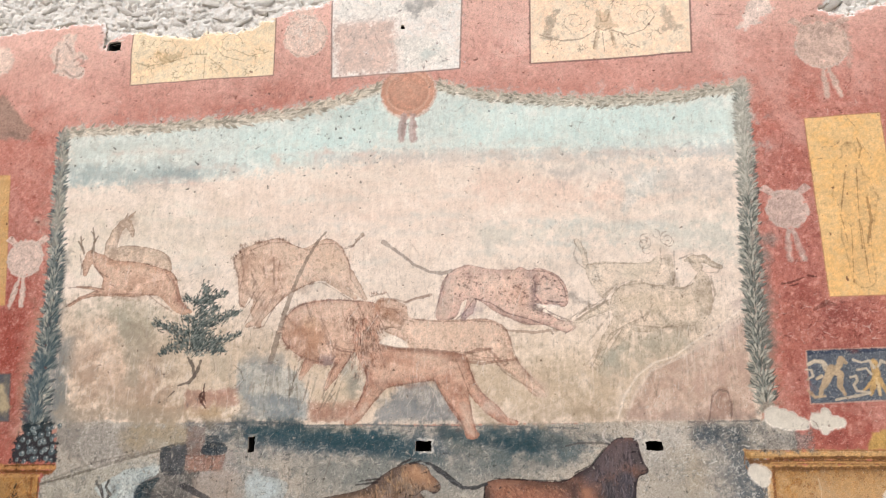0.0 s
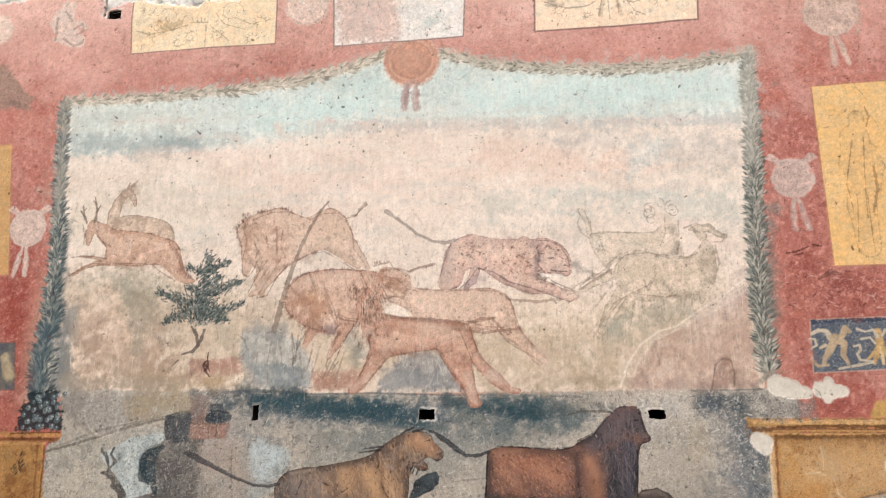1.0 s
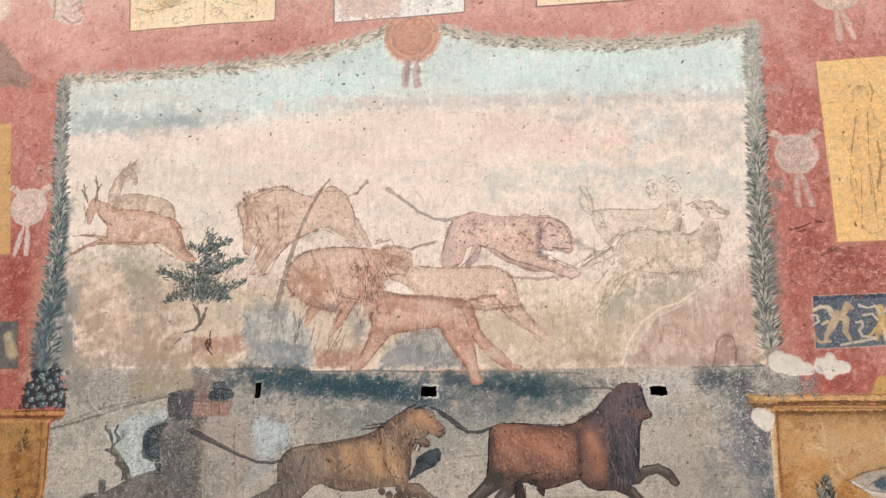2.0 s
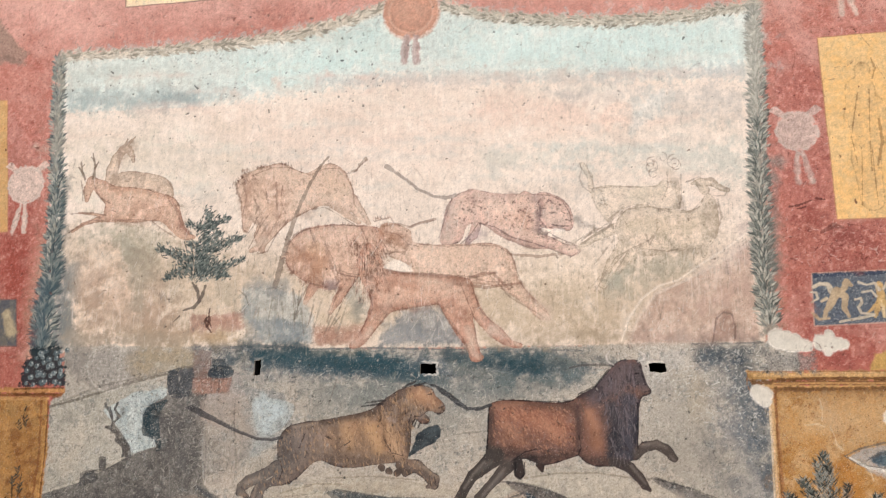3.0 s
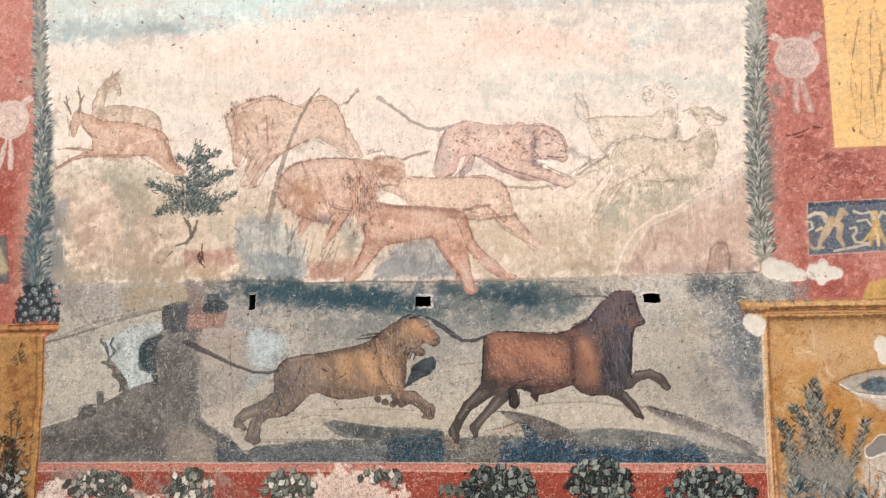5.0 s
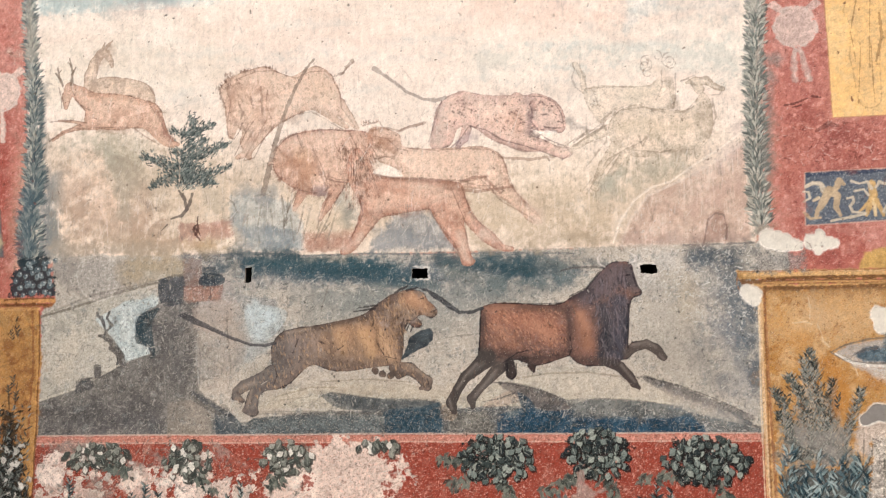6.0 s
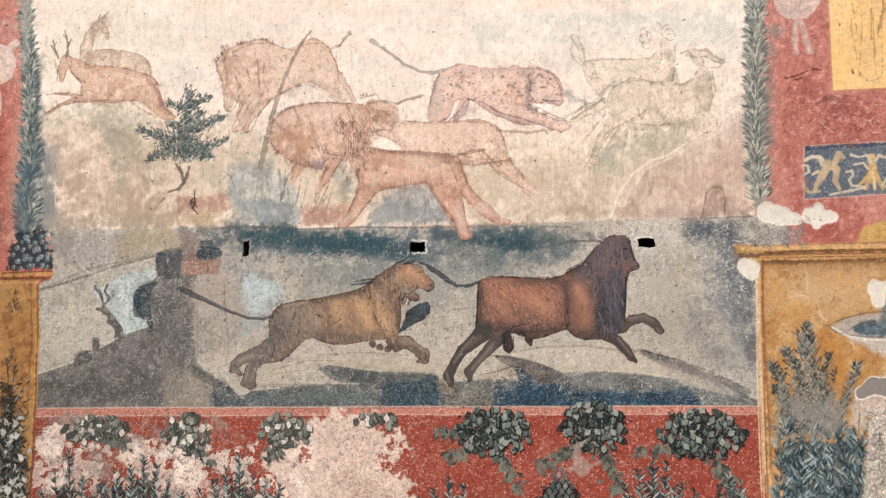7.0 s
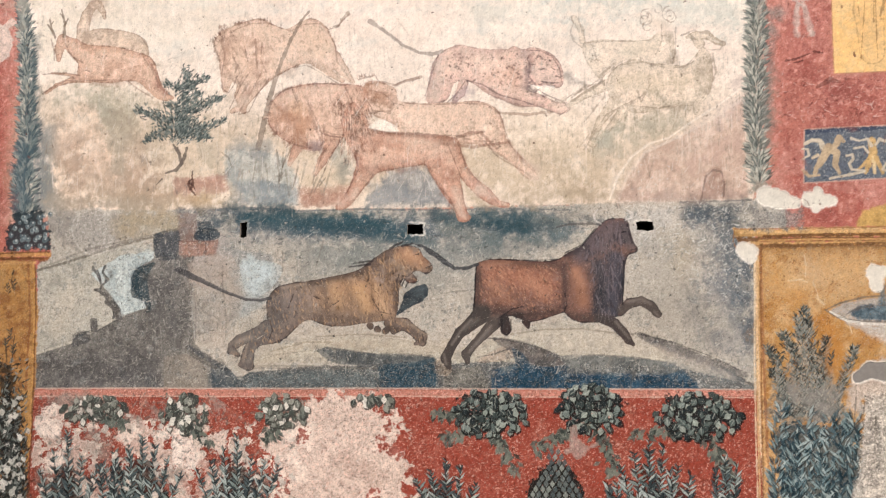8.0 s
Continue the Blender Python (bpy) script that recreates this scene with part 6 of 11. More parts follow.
for q in ([(-0.279, 1.955, 0.0034), (-0.262, 1.877, 0.0040), (-0.323, 1.755, 0.0040), (-0.378, 1.673, 0.0037)], [(-0.168, 1.861, 0.0034), (-0.230, 1.784, 0.0037), (-0.291, 1.709, 0.0037), (-0.347, 1.660, 0.0037)], [(-2.022, 2.653, 0.0033), (-2.002, 2.584, 0.0037), (-2.001, 2.532, 0.0036)], [(-1.938, 2.623, 0.0033), (-1.897, 2.546, 0.0033), (-1.828, 2.510, 0.0036)], [(-1.803, 2.408, 0.0036), (-1.665, 2.408, 0.0036), (-1.568, 2.399, 0.0036), (-1.489, 2.340, 0.0036), (-1.419, 2.299, 0.0032)], [(-1.820, 2.402, 0.0033), (-1.925, 2.412, 0.0036), (-2.009, 2.374, 0.0036), (-2.069, 2.342, 0.0036)], [(-1.847, 2.437, 0.0033), (-1.928, 2.456, 0.0036), (-2.068, 2.453, 0.0033)], [(-1.474, 2.527, 0.0036), (-1.421, 2.448, 0.0039), (-1.382, 2.364, 0.0036), (-1.326, 2.323, 0.0036)],):
    line(q, ("8a6453", "94705d", "7d5848")[rng.integers(3)], 0.52)
# bristling manes
for q, n, reachof, a in (([(-1.091, 2.615, 0.0195), (-1.048, 2.627, 0.0390), (-0.999, 2.646, 0.0390)], 70, 0.045, -0.9), ([(-1.033, 2.671, 0.0130), (-0.900, 2.693, 0.0097), (-0.783, 2.699, 0.0097)], 70, 0.016, 1.9), ([(-0.759, 2.170, 0.0158), (-0.735, 2.250, 0.0159)], 45, 0.035, 3.0), ([(-0.714, 2.089, 0.0126), (-0.631, 2.024, 0.0125)], 35, 0.03, -2.3), ([(-0.269, 2.367, 0.0095), (-0.173, 2.377, 0.0126)], 40, 0.022, 1.9), ([(-0.235, 2.238, 0.0313), (-0.172, 2.252, 0.0376)], 70, 0.03, -1.0), ([(-0.282, 2.175, 0.0438), (-0.249, 2.064, 0.0498)], 150, 0.06, -1.35), ([(-0.395, 2.242, 0.0441), (-0.330, 2.177, 0.0376)], 80, 0.045, -1.2), ([(-0.280, 1.986, 0.0310), (-0.326, 1.925, 0.0248)], 70, 0.04, -1.8)):
    brushed(chain(q), ("7d5848", "e4c0a6", "946a56", "a8806a"), n, reachof, a, 0.42)
for q, tint, amount, soft in (([(-0.996, 2.585, 0.0194), (-1.002, 2.420, 0.0193)], "c39a80", 0.5, 0.03), ([(-0.863, 2.615, 0.0323), (-0.793, 2.513, 0.0321), (-0.807, 2.431, 0.0256)], "c0937a", 0.4, 0.05), ([(-0.916, 2.270, 0.0160), (-0.821, 2.349, 0.0160)], "b88a72", 0.5, 0.025), ([(-0.651, 2.152, 0.0568), (-0.569, 2.118, 0.0566)], "c38e70", 0.55, 0.05), ([(-0.492, 2.244, 0.0442), (-0.457, 2.116, 0.0314)], "dcb59a", 0.45, 0.04), ([(-0.204, 2.301, 0.0314), (-0.140, 2.252, 0.0313)], "b3805f", 0.6, 0.03), ([(0.080, 2.136, 0.0310), (0.266, 2.148, 0.0370)], "e0bda2", 0.45, 0.05), ([(-0.502, 2.000, 0.0156), (-0.476, 1.990, 0.0125)], "9d8d8b", 0.6, 0.015), ([(-0.233, 2.017, 0.0248), (-0.044, 1.998, 0.0309)], "c08468", 0.45, 0.04), ([(0.172, 1.917, 0.0245), (0.247, 1.733, 0.0242)], "bb8167", 0.5, 0.03),):
    wash(chain(q), tint, amount, soft)
for q, tint, amount, soft in (([(0.354, 1.793, 0.0182), (0.458, 1.686, 0.0150)], "a9786a", 0.55, 0.025), ([(-0.292, 1.770, 0.0185), (-0.354, 1.685, 0.0154)], "bd8468", 0.5, 0.02), ([(-0.075, 1.936, 0.0247), (0.049, 1.950, 0.0246)], "e0b499", 0.4, 0.04), ([(-1.671, 2.489, 0.0328), (-1.497, 2.467, 0.0326)], "c89577", 0.45, 0.04), ([(-1.407, 2.381, 0.0162), (-1.353, 2.330, 0.0129)], "ad7a66", 0.5, 0.02), ([(-1.809, 2.714, 0.0199), (-1.781, 2.817, 0.0167)], "a98a76", 0.5, 0.025),):
    wash(chain(q), tint, amount, soft)
# the spotted shape
cat = blot([(0.143, 2.324), (0.175, 2.419), (0.222, 2.482), (0.317, 2.508), (0.426, 2.492), (0.519, 2.495), (0.580, 2.487), (0.625, 2.438), (0.623, 2.327), (0.575, 2.266), (0.484, 2.299), (0.392, 2.333), (0.315, 2.345), (0.221, 2.290)])
dots(cat, "74514d", 105, 0.0046, 0.7, -0.004)
cat = blot([(0.484, 2.315), (0.607, 2.312), (0.757, 2.246), (0.831, 2.197), (0.800, 2.167), (0.696, 2.216), (0.545, 2.251)])
dots(cat, "7a5855", 26, 0.004, 0.65, -0.004)
cat = blot([(0.625, 2.438), (0.687, 2.468), (0.763, 2.450), (0.816, 2.385), (0.820, 2.322), (0.744, 2.308), (0.653, 2.327)])
dots(cat, "6b4d4c", 34, 0.0042, 0.68, -0.004)
for q in ([(0.663, 2.462, 0.0031), (0.647, 2.437, 0.0037), (0.658, 2.408, 0.0037), (0.689, 2.407, 0.0031)], [(0.642, 2.485, 0.0031), (0.718, 2.479, 0.0031), (0.778, 2.446, 0.0037), (0.816, 2.382, 0.0037), (0.826, 2.313, 0.0037)], [(0.746, 2.377, 0.0037), (0.770, 2.370, 0.0037)], [(0.652, 2.295, 0.0031), (0.682, 2.263, 0.0043), (0.707, 2.278, 0.0037)], [(0.789, 2.292, 0.0031), (0.743, 2.283, 0.0037), (0.704, 2.303, 0.0031)], [(0.175, 2.477, 0.0031), (0.143, 2.388, 0.0034), (0.102, 2.262, 0.0034)], [(0.330, 2.332, 0.0034), (0.407, 2.311, 0.0034), (0.499, 2.252, 0.0034), (0.635, 2.211, 0.0034), (0.785, 2.152, 0.0033)], [(0.653, 2.311, 0.0034), (0.742, 2.246, 0.0034), (0.832, 2.207, 0.0033), (0.860, 2.166, 0.0033), (0.814, 2.136, 0.0033)],):
    line(q, "765857", 0.62)
for q in ([(0.315, 2.326, 0.0031), (0.267, 2.258, 0.0031), (0.220, 2.221, 0.0031)],):
    line(q, "765857", 0.62)
wash(chain([(0.639, 2.374, 0.0092), (0.646, 2.295, 0.0154), (0.682, 2.279, 0.0092)]), "8b7475", 0.6, 0.02)
wash(chain([(0.857, 2.346, 0.0122), (0.895, 2.317, 0.0153), (0.925, 2.304, 0.0091)]), "8f8782", 0.6, 0.02)
wash(chain([(0.267, 2.242, 0.0186), (0.345, 2.287, 0.0186)]), "b9a2a2", 0.6, 0.025)
wash(chain([(0.269, 2.480, 0.0187), (0.487, 2.474, 0.0155)]), "b78d84", 0.45, 0.03)
lay(blot([(0.676, 2.398), (0.747, 2.409), (0.801, 2.376), (0.820, 2.328), (0.789, 2.301), (0.723, 2.309), (0.681, 2.341)]), "e3c6b6", 0.45, 0.01, 0.004)
lay(blot([(0.653, 2.305), (0.692, 2.297), (0.744, 2.296), (0.789, 2.282), (0.743, 2.274), (0.698, 2.278)]), "f0e2d4", 0.7, 0.003, 0.002)
for q in ([(0.716, 2.378, 0.0037), (0.734, 2.384, 0.0043)], [(0.771, 2.389, 0.0031), (0.792, 2.376, 0.0037)], [(0.797, 2.345, 0.0049), (0.818, 2.335, 0.0055)], [(0.723, 2.315, 0.0031), (0.765, 2.308, 0.0037), (0.808, 2.307, 0.0031)]):
    line(q, "5f4646", 0.7)
lay(chain([(0.665, 2.449, 0.0124), (0.671, 2.430, 0.0123)]), "d3a797", 0.6, 0.004, 0.002)
# the pale ram-like and ewe-like shapes
for q in ([(0.877, 2.663, 0.0031), (0.891, 2.621, 0.0037), (0.874, 2.573, 0.0037), (0.894, 2.525, 0.0037), (0.932, 2.492, 0.0031)], [(0.916, 2.652, 0.0031), (0.927, 2.603, 0.0031), (0.949, 2.539, 0.0031)], [(0.948, 2.517, 0.0031), (1.069, 2.519, 0.0034), (1.189, 2.512, 0.0034), (1.278, 2.512, 0.0030)], [(0.992, 2.474, 0.0031), (1.011, 2.426, 0.0037), (1.049, 2.400, 0.0034)], [(1.342, 2.589, 0.0031), (1.343, 2.510, 0.0033), (1.303, 2.418, 0.0030)], [(1.412, 2.571, 0.0037), (1.412, 2.461, 0.0042), (1.396, 2.384, 0.0036)], [(1.442, 2.532, 0.0036), (1.503, 2.555, 0.0043), (1.575, 2.534, 0.0042), (1.651, 2.482, 0.0042), (1.637, 2.451, 0.0036), (1.576, 2.450, 0.0033)], [(1.436, 2.529, 0.0030), (1.481, 2.540, 0.0043), (1.515, 2.505, 0.0036)],):
    line(q, "94806c", 0.42)
for q in ([(1.598, 2.434, 0.0033), (1.612, 2.332, 0.0039), (1.580, 2.250, 0.0039), (1.523, 2.172, 0.0033)], [(1.525, 2.436, 0.0030), (1.462, 2.370, 0.0033), (1.374, 2.360, 0.0033), (1.243, 2.401, 0.0033), (1.123, 2.392, 0.0034), (1.046, 2.338, 0.0033), (1.024, 2.301, 0.0030)], [(1.291, 2.294, 0.0030), (1.234, 2.219, 0.0036), (1.144, 2.181, 0.0036), (1.052, 2.128, 0.0039), (1.005, 2.062, 0.0036), (0.958, 1.981, 0.0036), (0.933, 1.948, 0.0033)], [(1.060, 2.300, 0.0030), (1.042, 2.223, 0.0033), (0.988, 2.154, 0.0033), (0.938, 2.094, 0.0030)], [(1.188, 2.174, 0.0030), (1.319, 2.156, 0.0033), (1.422, 2.175, 0.0030)], [(1.030, 2.301, 0.0036), (0.954, 2.287, 0.0043), (0.878, 2.243, 0.0037), (0.816, 2.198, 0.0033)],):
    line(q, "94806c", 0.42)
for q in ([(1.016, 2.317, 0.0030), (0.939, 2.266, 0.0037), (0.853, 2.228, 0.0030)], [(0.960, 2.026, 0.0030), (0.928, 1.981, 0.0033), (0.962, 1.941, 0.0030)],):
    line(q, "94806c", 0.42)
for x, z, r, t in ((*[(1.260, 2.624)][0], 0.040, -1.2), (*[(1.383, 2.645)][0], 0.042, 1.2), (*[(1.322, 2.672)][0], 0.03, -0.7)):
    line([(x + r * (1 - 0.6 * k / 16) * math.cos(t * 2 * math.pi * k / 16 + 1.5), z + r * (1 - 0.6 * k / 16) * math.sin(t * 2 * math.pi * k / 16 + 1.5), 0.0028) for k in range(17)], "95826f", 0.45)
for q, tint in (([(1.187, 2.468, 0.0366), (1.306, 2.480, 0.0304)], "dac9af"), ([(1.149, 2.298, 0.0424), (1.326, 2.293, 0.0483), (1.472, 2.289, 0.0361)], "cdb99b"), ([(1.549, 2.349, 0.0180), (1.563, 2.256, 0.0180)], "b09c82"), ([(1.405, 2.446, 0.0091), (1.390, 2.378, 0.0091)], "a59480"), ([(1.033, 2.010, 0.0300), (1.108, 2.038, 0.0240)], "a5a899"), ([(1.139, 2.083, 0.0180), (1.118, 1.933, 0.0239)], "b0a68f"), ([(1.258, 2.111, 0.0150), (1.282, 2.020, 0.0149)], "b3a993"), ([(1.487, 2.046, 0.0238), (1.667, 2.163, 0.0297)], "d9c3b4"), ([(1.505, 1.867, 0.0413), (1.681, 1.953, 0.0412)], "cdab99")):
    wash(chain(q), tint, 0.5, 0.03)
line([(1.063, 1.684, 0.0047), (1.103, 1.799, 0.0053), (1.175, 1.902, 0.0054), (1.274, 1.975, 0.0054), (1.369, 2.000, 0.0054), (1.489, 2.082, 0.0054), (1.624, 2.164, 0.0048), (1.745, 2.252, 0.0042)], "e9dccd", 0.5)
line([(1.527, 1.674, 0.0035), (1.551, 1.793, 0.0041), (1.588, 1.828, 0.0041), (1.630, 1.818, 0.0041), (1.645, 1.748, 0.0041), (1.637, 1.673, 0.0035)], "7f655c", 0.6)
for _ in range(60):
    x, z = [(1.281, 1.990)][0]
    x, z = x + rng.uniform(-0.35, 0.5), z + rng.uniform(-0.2, 0.25)
    line([(x, z, 0.0018), (x + rng.normal(0, 0.01), z + rng.uniform(0.04, 0.12), 0.001)], ("8f8672", "a0957f", "e5d6c2")[rng.integers(3)], 0.4)
# rocks and reeds at the shore of the meadow
for q in ([(-0.717, 1.994, 0.0031), (-0.698, 1.899, 0.0038), (-0.705, 1.805, 0.0031)], [(-0.665, 1.961, 0.0031), (-0.688, 1.883, 0.0031), (-0.699, 1.821, 0.0031)], [(-0.506, 1.896, 0.0031), (-0.513, 1.797, 0.0031)], [(-0.595, 1.898, 0.0031), (-0.624, 1.773, 0.0031)], [(-0.444, 1.833, 0.0031), (-0.481, 1.787, 0.0031)], [(-1.022, 1.983, 0.0038), (-0.985, 1.951, 0.0044), (-0.967, 1.903, 0.0031)], [(-0.873, 1.990, 0.0044), (-0.808, 2.002, 0.0050), (-0.775, 1.988, 0.0038)]):
    line(q, "7d7365", 0.6)
wash(chain([(-0.855, 1.964, 0.0252), (-0.791, 1.979, 0.0189)]), "898d8b", 0.6, 0.02)
wash(chain([(-0.326, 1.894, 0.0310), (-0.350, 1.832, 0.0247)]), "84897f", 0.6, 0.025)
wash(chain([(-0.897, 1.792, 0.0438), (-0.703, 1.768, 0.0373)]), "8b979b", 0.55, 0.03)
lay(shape([(-0.582, 1.748), (-0.323, 1.746), (-0.291, 1.672), (-0.573, 1.674)]), "bd8d76", 0.6, 0.006, 0.004, worn=0.2)
lay(shape([(-1.309, 1.851), (-0.997, 1.853), (-0.986, 1.762), (-1.287, 1.756)]), "c39280", 0.55, 0.01, 0.008, worn=0.3)
line([(-1.189, 1.887, 0.0032), (-1.193, 1.843, 0.0051), (-1.211, 1.824, 0.0063), (-1.184, 1.805, 0.0044), (-1.176, 1.780, 0.0031)], "5a3a33", 0.85)
for x, z in ([(-1.429, 1.926)][0], [(-1.481, 1.942)][0]):
    for k in range(5):
        line([(x, z, 0.002), (x + 0.03 * math.cos(0.5 + 0.5 * k), z + 0.055 * math.sin(0.6 + 0.45 * k), 0.0012)], "85766a", 0.5)
cloudy(panel, "b99f88", FINE, 1.4, 0.14, 0.9)
cloudy(panel, "f3e4d8", STREAK + 0.8 * MID, 1.0, 0.12, 1.4)
cloudy(panel, "c9b6a6", -STREAK - 0.8 * MID, 1.2, 0.10, 1.4)
cloudy(panel, "a98f7c", GRAIN2, 1.7, 0.3, 0.8)
# worn paint over the hunt
for q in ([(0.391, 1.754, 0.0240), (0.516, 1.688, 0.0209)], [(0.256, 1.741, 0.0242), (0.300, 1.621, 0.0210)], [(0.631, 1.883, 0.0239), (0.683, 1.816, 0.0178)], [(-0.371, 1.687, 0.0186), (-0.293, 1.737, 0.0185)], [(-0.904, 2.261, 0.0256), (-0.936, 2.213, 0.0192)], [(-0.366, 2.429, 0.0189), (-0.298, 2.359, 0.0157)], [(-0.510, 1.880, 0.0187), (-0.632, 1.913, 0.0157)], [(0.187, 2.409, 0.0246), (0.140, 2.258, 0.0246)], [(0.811, 2.177, 0.0179), (0.853, 2.181, 0.0149)]):
    wash(chain(q), "e3cdb8", 0.4, 0.03)
cloudy(panel, "ecdac7", PATCH, 0.0, 0.12, 1.6)
for _ in range(420):
    x, z, q = rng.uniform(-2.0, 1.6), rng.uniform(1.75, 2.75), rng.uniform(0.02, 0.12)
    a = rng.normal(1.5, 0.35)
    line([(x, z, 0.0018), (x + q * math.cos(a), z + q * math.sin(a), 0.0008)], ("f3e7d9", "e9d5c2", "b89a86")[rng.integers(3)], 0.32)
# the running shapes by the water
f = beast("brown-tan lion-like shape with a dark tail", join(blot([(-0.767, 1.176), (-0.723, 1.236), (-0.653, 1.263), (-0.544, 1.275), (-0.435, 1.295), (-0.336, 1.312), (-0.262, 1.336), (-0.203, 1.378), (-0.144, 1.419), (-0.095, 1.443), (-0.046, 1.457), (0.015, 1.460), (0.063, 1.441), (0.084, 1.402), (0.117, 1.374), (0.135, 1.347), (0.125, 1.320), (0.098, 1.308), (0.068, 1.321), (0.044, 1.324), (0.028, 1.312), (0.049, 1.288), (0.049, 1.270), (0.025, 1.258), (-0.002, 1.264), (-0.020, 1.282), (-0.036, 1.264)] + [(-0.048, 1.222), (-0.049, 1.168), (-0.058, 1.114), (-0.077, 1.072), (-0.153, 1.058), (-0.251, 1.046), (-0.356, 1.031), (-0.452, 1.037), (-0.526, 1.065), (-0.582, 1.050), (-0.636, 0.998), (-0.686, 0.959), (-0.749, 0.937), (-0.812, 0.928), (-0.843, 0.898), (-0.850, 0.843), (-0.850, 0.806), (-0.875, 0.791), (-0.913, 0.803), (-0.938, 0.821), (-0.926, 0.849), (-0.913, 0.898), (-0.881, 0.947), (-0.824, 0.965), (-0.780, 0.995), (-0.761, 1.044), (-0.773, 1.111)]),
                                                   limbs([[(-0.774, 1.032, 0.0306), (-0.849, 0.989, 0.0276), (-0.922, 0.959, 0.0307), (-0.967, 0.928, 0.0246), (-0.976, 0.898, 0.0184), (-0.938, 0.879, 0.0123)], [(-0.092, 1.042, 0.0361), (-0.019, 1.042, 0.0330), (0.029, 1.006, 0.0270), (0.068, 0.973, 0.0330), (0.071, 0.949, 0.0240), (0.037, 0.937, 0.0090)], [(-0.205, 1.034, 0.0181), (-0.202, 1.028, 0.0151)], [(-0.166, 1.015, 0.0181), (-0.160, 1.012, 0.0151)], [(-0.123, 1.006, 0.0181), (-0.117, 1.006, 0.0151)], [(-0.077, 1.009, 0.0211), (-0.062, 1.012, 0.0150)]], 0.006)),
          "99826f", "8d7a6d", "463f41", 1.0, wear=0.3, edge_amount=0.95, rounding=0.7, depth=0.026)
for q, tint, amount, soft in (([(-0.726, 1.178, 0.0428), (-0.711, 1.087, 0.0672), (-0.780, 0.980, 0.0428), (-0.875, 0.889, 0.0429), (-0.891, 0.828, 0.0429)], "6f6966", 0.85, 0.05), ([(-0.623, 1.147, 0.0732), (-0.513, 1.162, 0.0609)], "8b7c74", 0.6, 0.05), ([(-0.780, 1.032, 0.0428), (-0.922, 0.959, 0.0430), (-0.970, 0.919, 0.0369)], "7d756f", 0.85, 0.02), ([(-0.467, 1.177, 0.0669), (-0.312, 1.161, 0.0787), (-0.189, 1.130, 0.0725)], "a58365", 0.75, 0.06), ([(-0.373, 1.237, 0.0425), (-0.219, 1.242, 0.0605), (-0.152, 1.169, 0.0543)], "bf9064", 0.7, 0.06), ([(-0.143, 1.130, 0.0482), (-0.092, 1.090, 0.0422)], "b48f70", 0.6, 0.04), ([(-0.498, 1.086, 0.0304), (-0.313, 1.061, 0.0303), (-0.159, 1.079, 0.0241)], "7c685a", 0.7, 0.03), ([(-0.250, 1.309, 0.0242), (-0.172, 1.362, 0.0272), (-0.096, 1.416, 0.0272)], "6d564a", 0.7, 0.03),):
    within(f, q, tint, amount, soft)
for q, tint, amount, soft in (([(-0.019, 1.409, 0.0422), (0.071, 1.366, 0.0300)], "b98863", 0.8, 0.035), ([(-0.102, 1.340, 0.0302), (-0.091, 1.235, 0.0301)], "8a6a50", 0.6, 0.03), ([(-0.054, 1.265, 0.0151), (-0.061, 1.129, 0.0150)], "57473f", 0.7, 0.02), ([(-0.748, 1.209, 0.0153), (-0.622, 1.257, 0.0153), (-0.435, 1.283, 0.0152), (-0.249, 1.321, 0.0151)], "5c4e47", 0.7, 0.02), ([(-0.092, 1.042, 0.0301), (-0.019, 1.036, 0.0270), (0.029, 1.000, 0.0270), (0.068, 0.964, 0.0330)], "76675d", 0.8, 0.02), ([(-0.053, 1.054, 0.0120), (0.008, 1.024, 0.0090)], "a98b74", 0.5, 0.015), ([(0.040, 1.273, 0.0090), (0.001, 1.273, 0.0090)], "7a5443", 0.6, 0.01), ([(0.057, 1.423, 0.0090), (0.111, 1.368, 0.0090)], "a5775a", 0.5, 0.012), ([(-0.205, 1.025, 0.0181), (-0.068, 1.009, 0.0211)], "5f5149", 0.7, 0.012),):
    within(f, q, tint, amount, soft)
for q, tint, amount, soft in (([(-0.544, 1.208, 0.0213), (-0.498, 1.131, 0.0183)], "a89384", 0.55, 0.025), ([(-0.404, 1.252, 0.0213), (-0.374, 1.161, 0.0212)], "c9a075", 0.6, 0.025), ([(-0.265, 1.236, 0.0272), (-0.220, 1.130, 0.0242)], "d0a474", 0.65, 0.025), ([(-0.164, 1.220, 0.0181), (-0.122, 1.115, 0.0211)], "d3ab82", 0.6, 0.02), ([(-0.451, 1.237, 0.0122), (-0.436, 1.086, 0.0152)], "7a6658", 0.55, 0.015), ([(-0.318, 1.267, 0.0121), (-0.306, 1.100, 0.0151)], "866b54", 0.5, 0.015), ([(-0.204, 1.296, 0.0121), (-0.183, 1.145, 0.0121)], "83664d", 0.5, 0.015), ([(-0.669, 1.224, 0.0245), (-0.638, 1.132, 0.0244)], "8f8580", 0.5, 0.03), ([(0.002, 1.421, 0.0181), (0.050, 1.396, 0.0150)], "cb9c74", 0.6, 0.015), ([(-0.843, 0.919, 0.0122), (-0.881, 0.843, 0.0123)], "978a80", 0.5, 0.01), ([(-0.859, 0.974, 0.0123), (-0.938, 0.950, 0.0123)], "9a8f85", 0.5, 0.01)):
    within(f, q, tint, amount, soft)
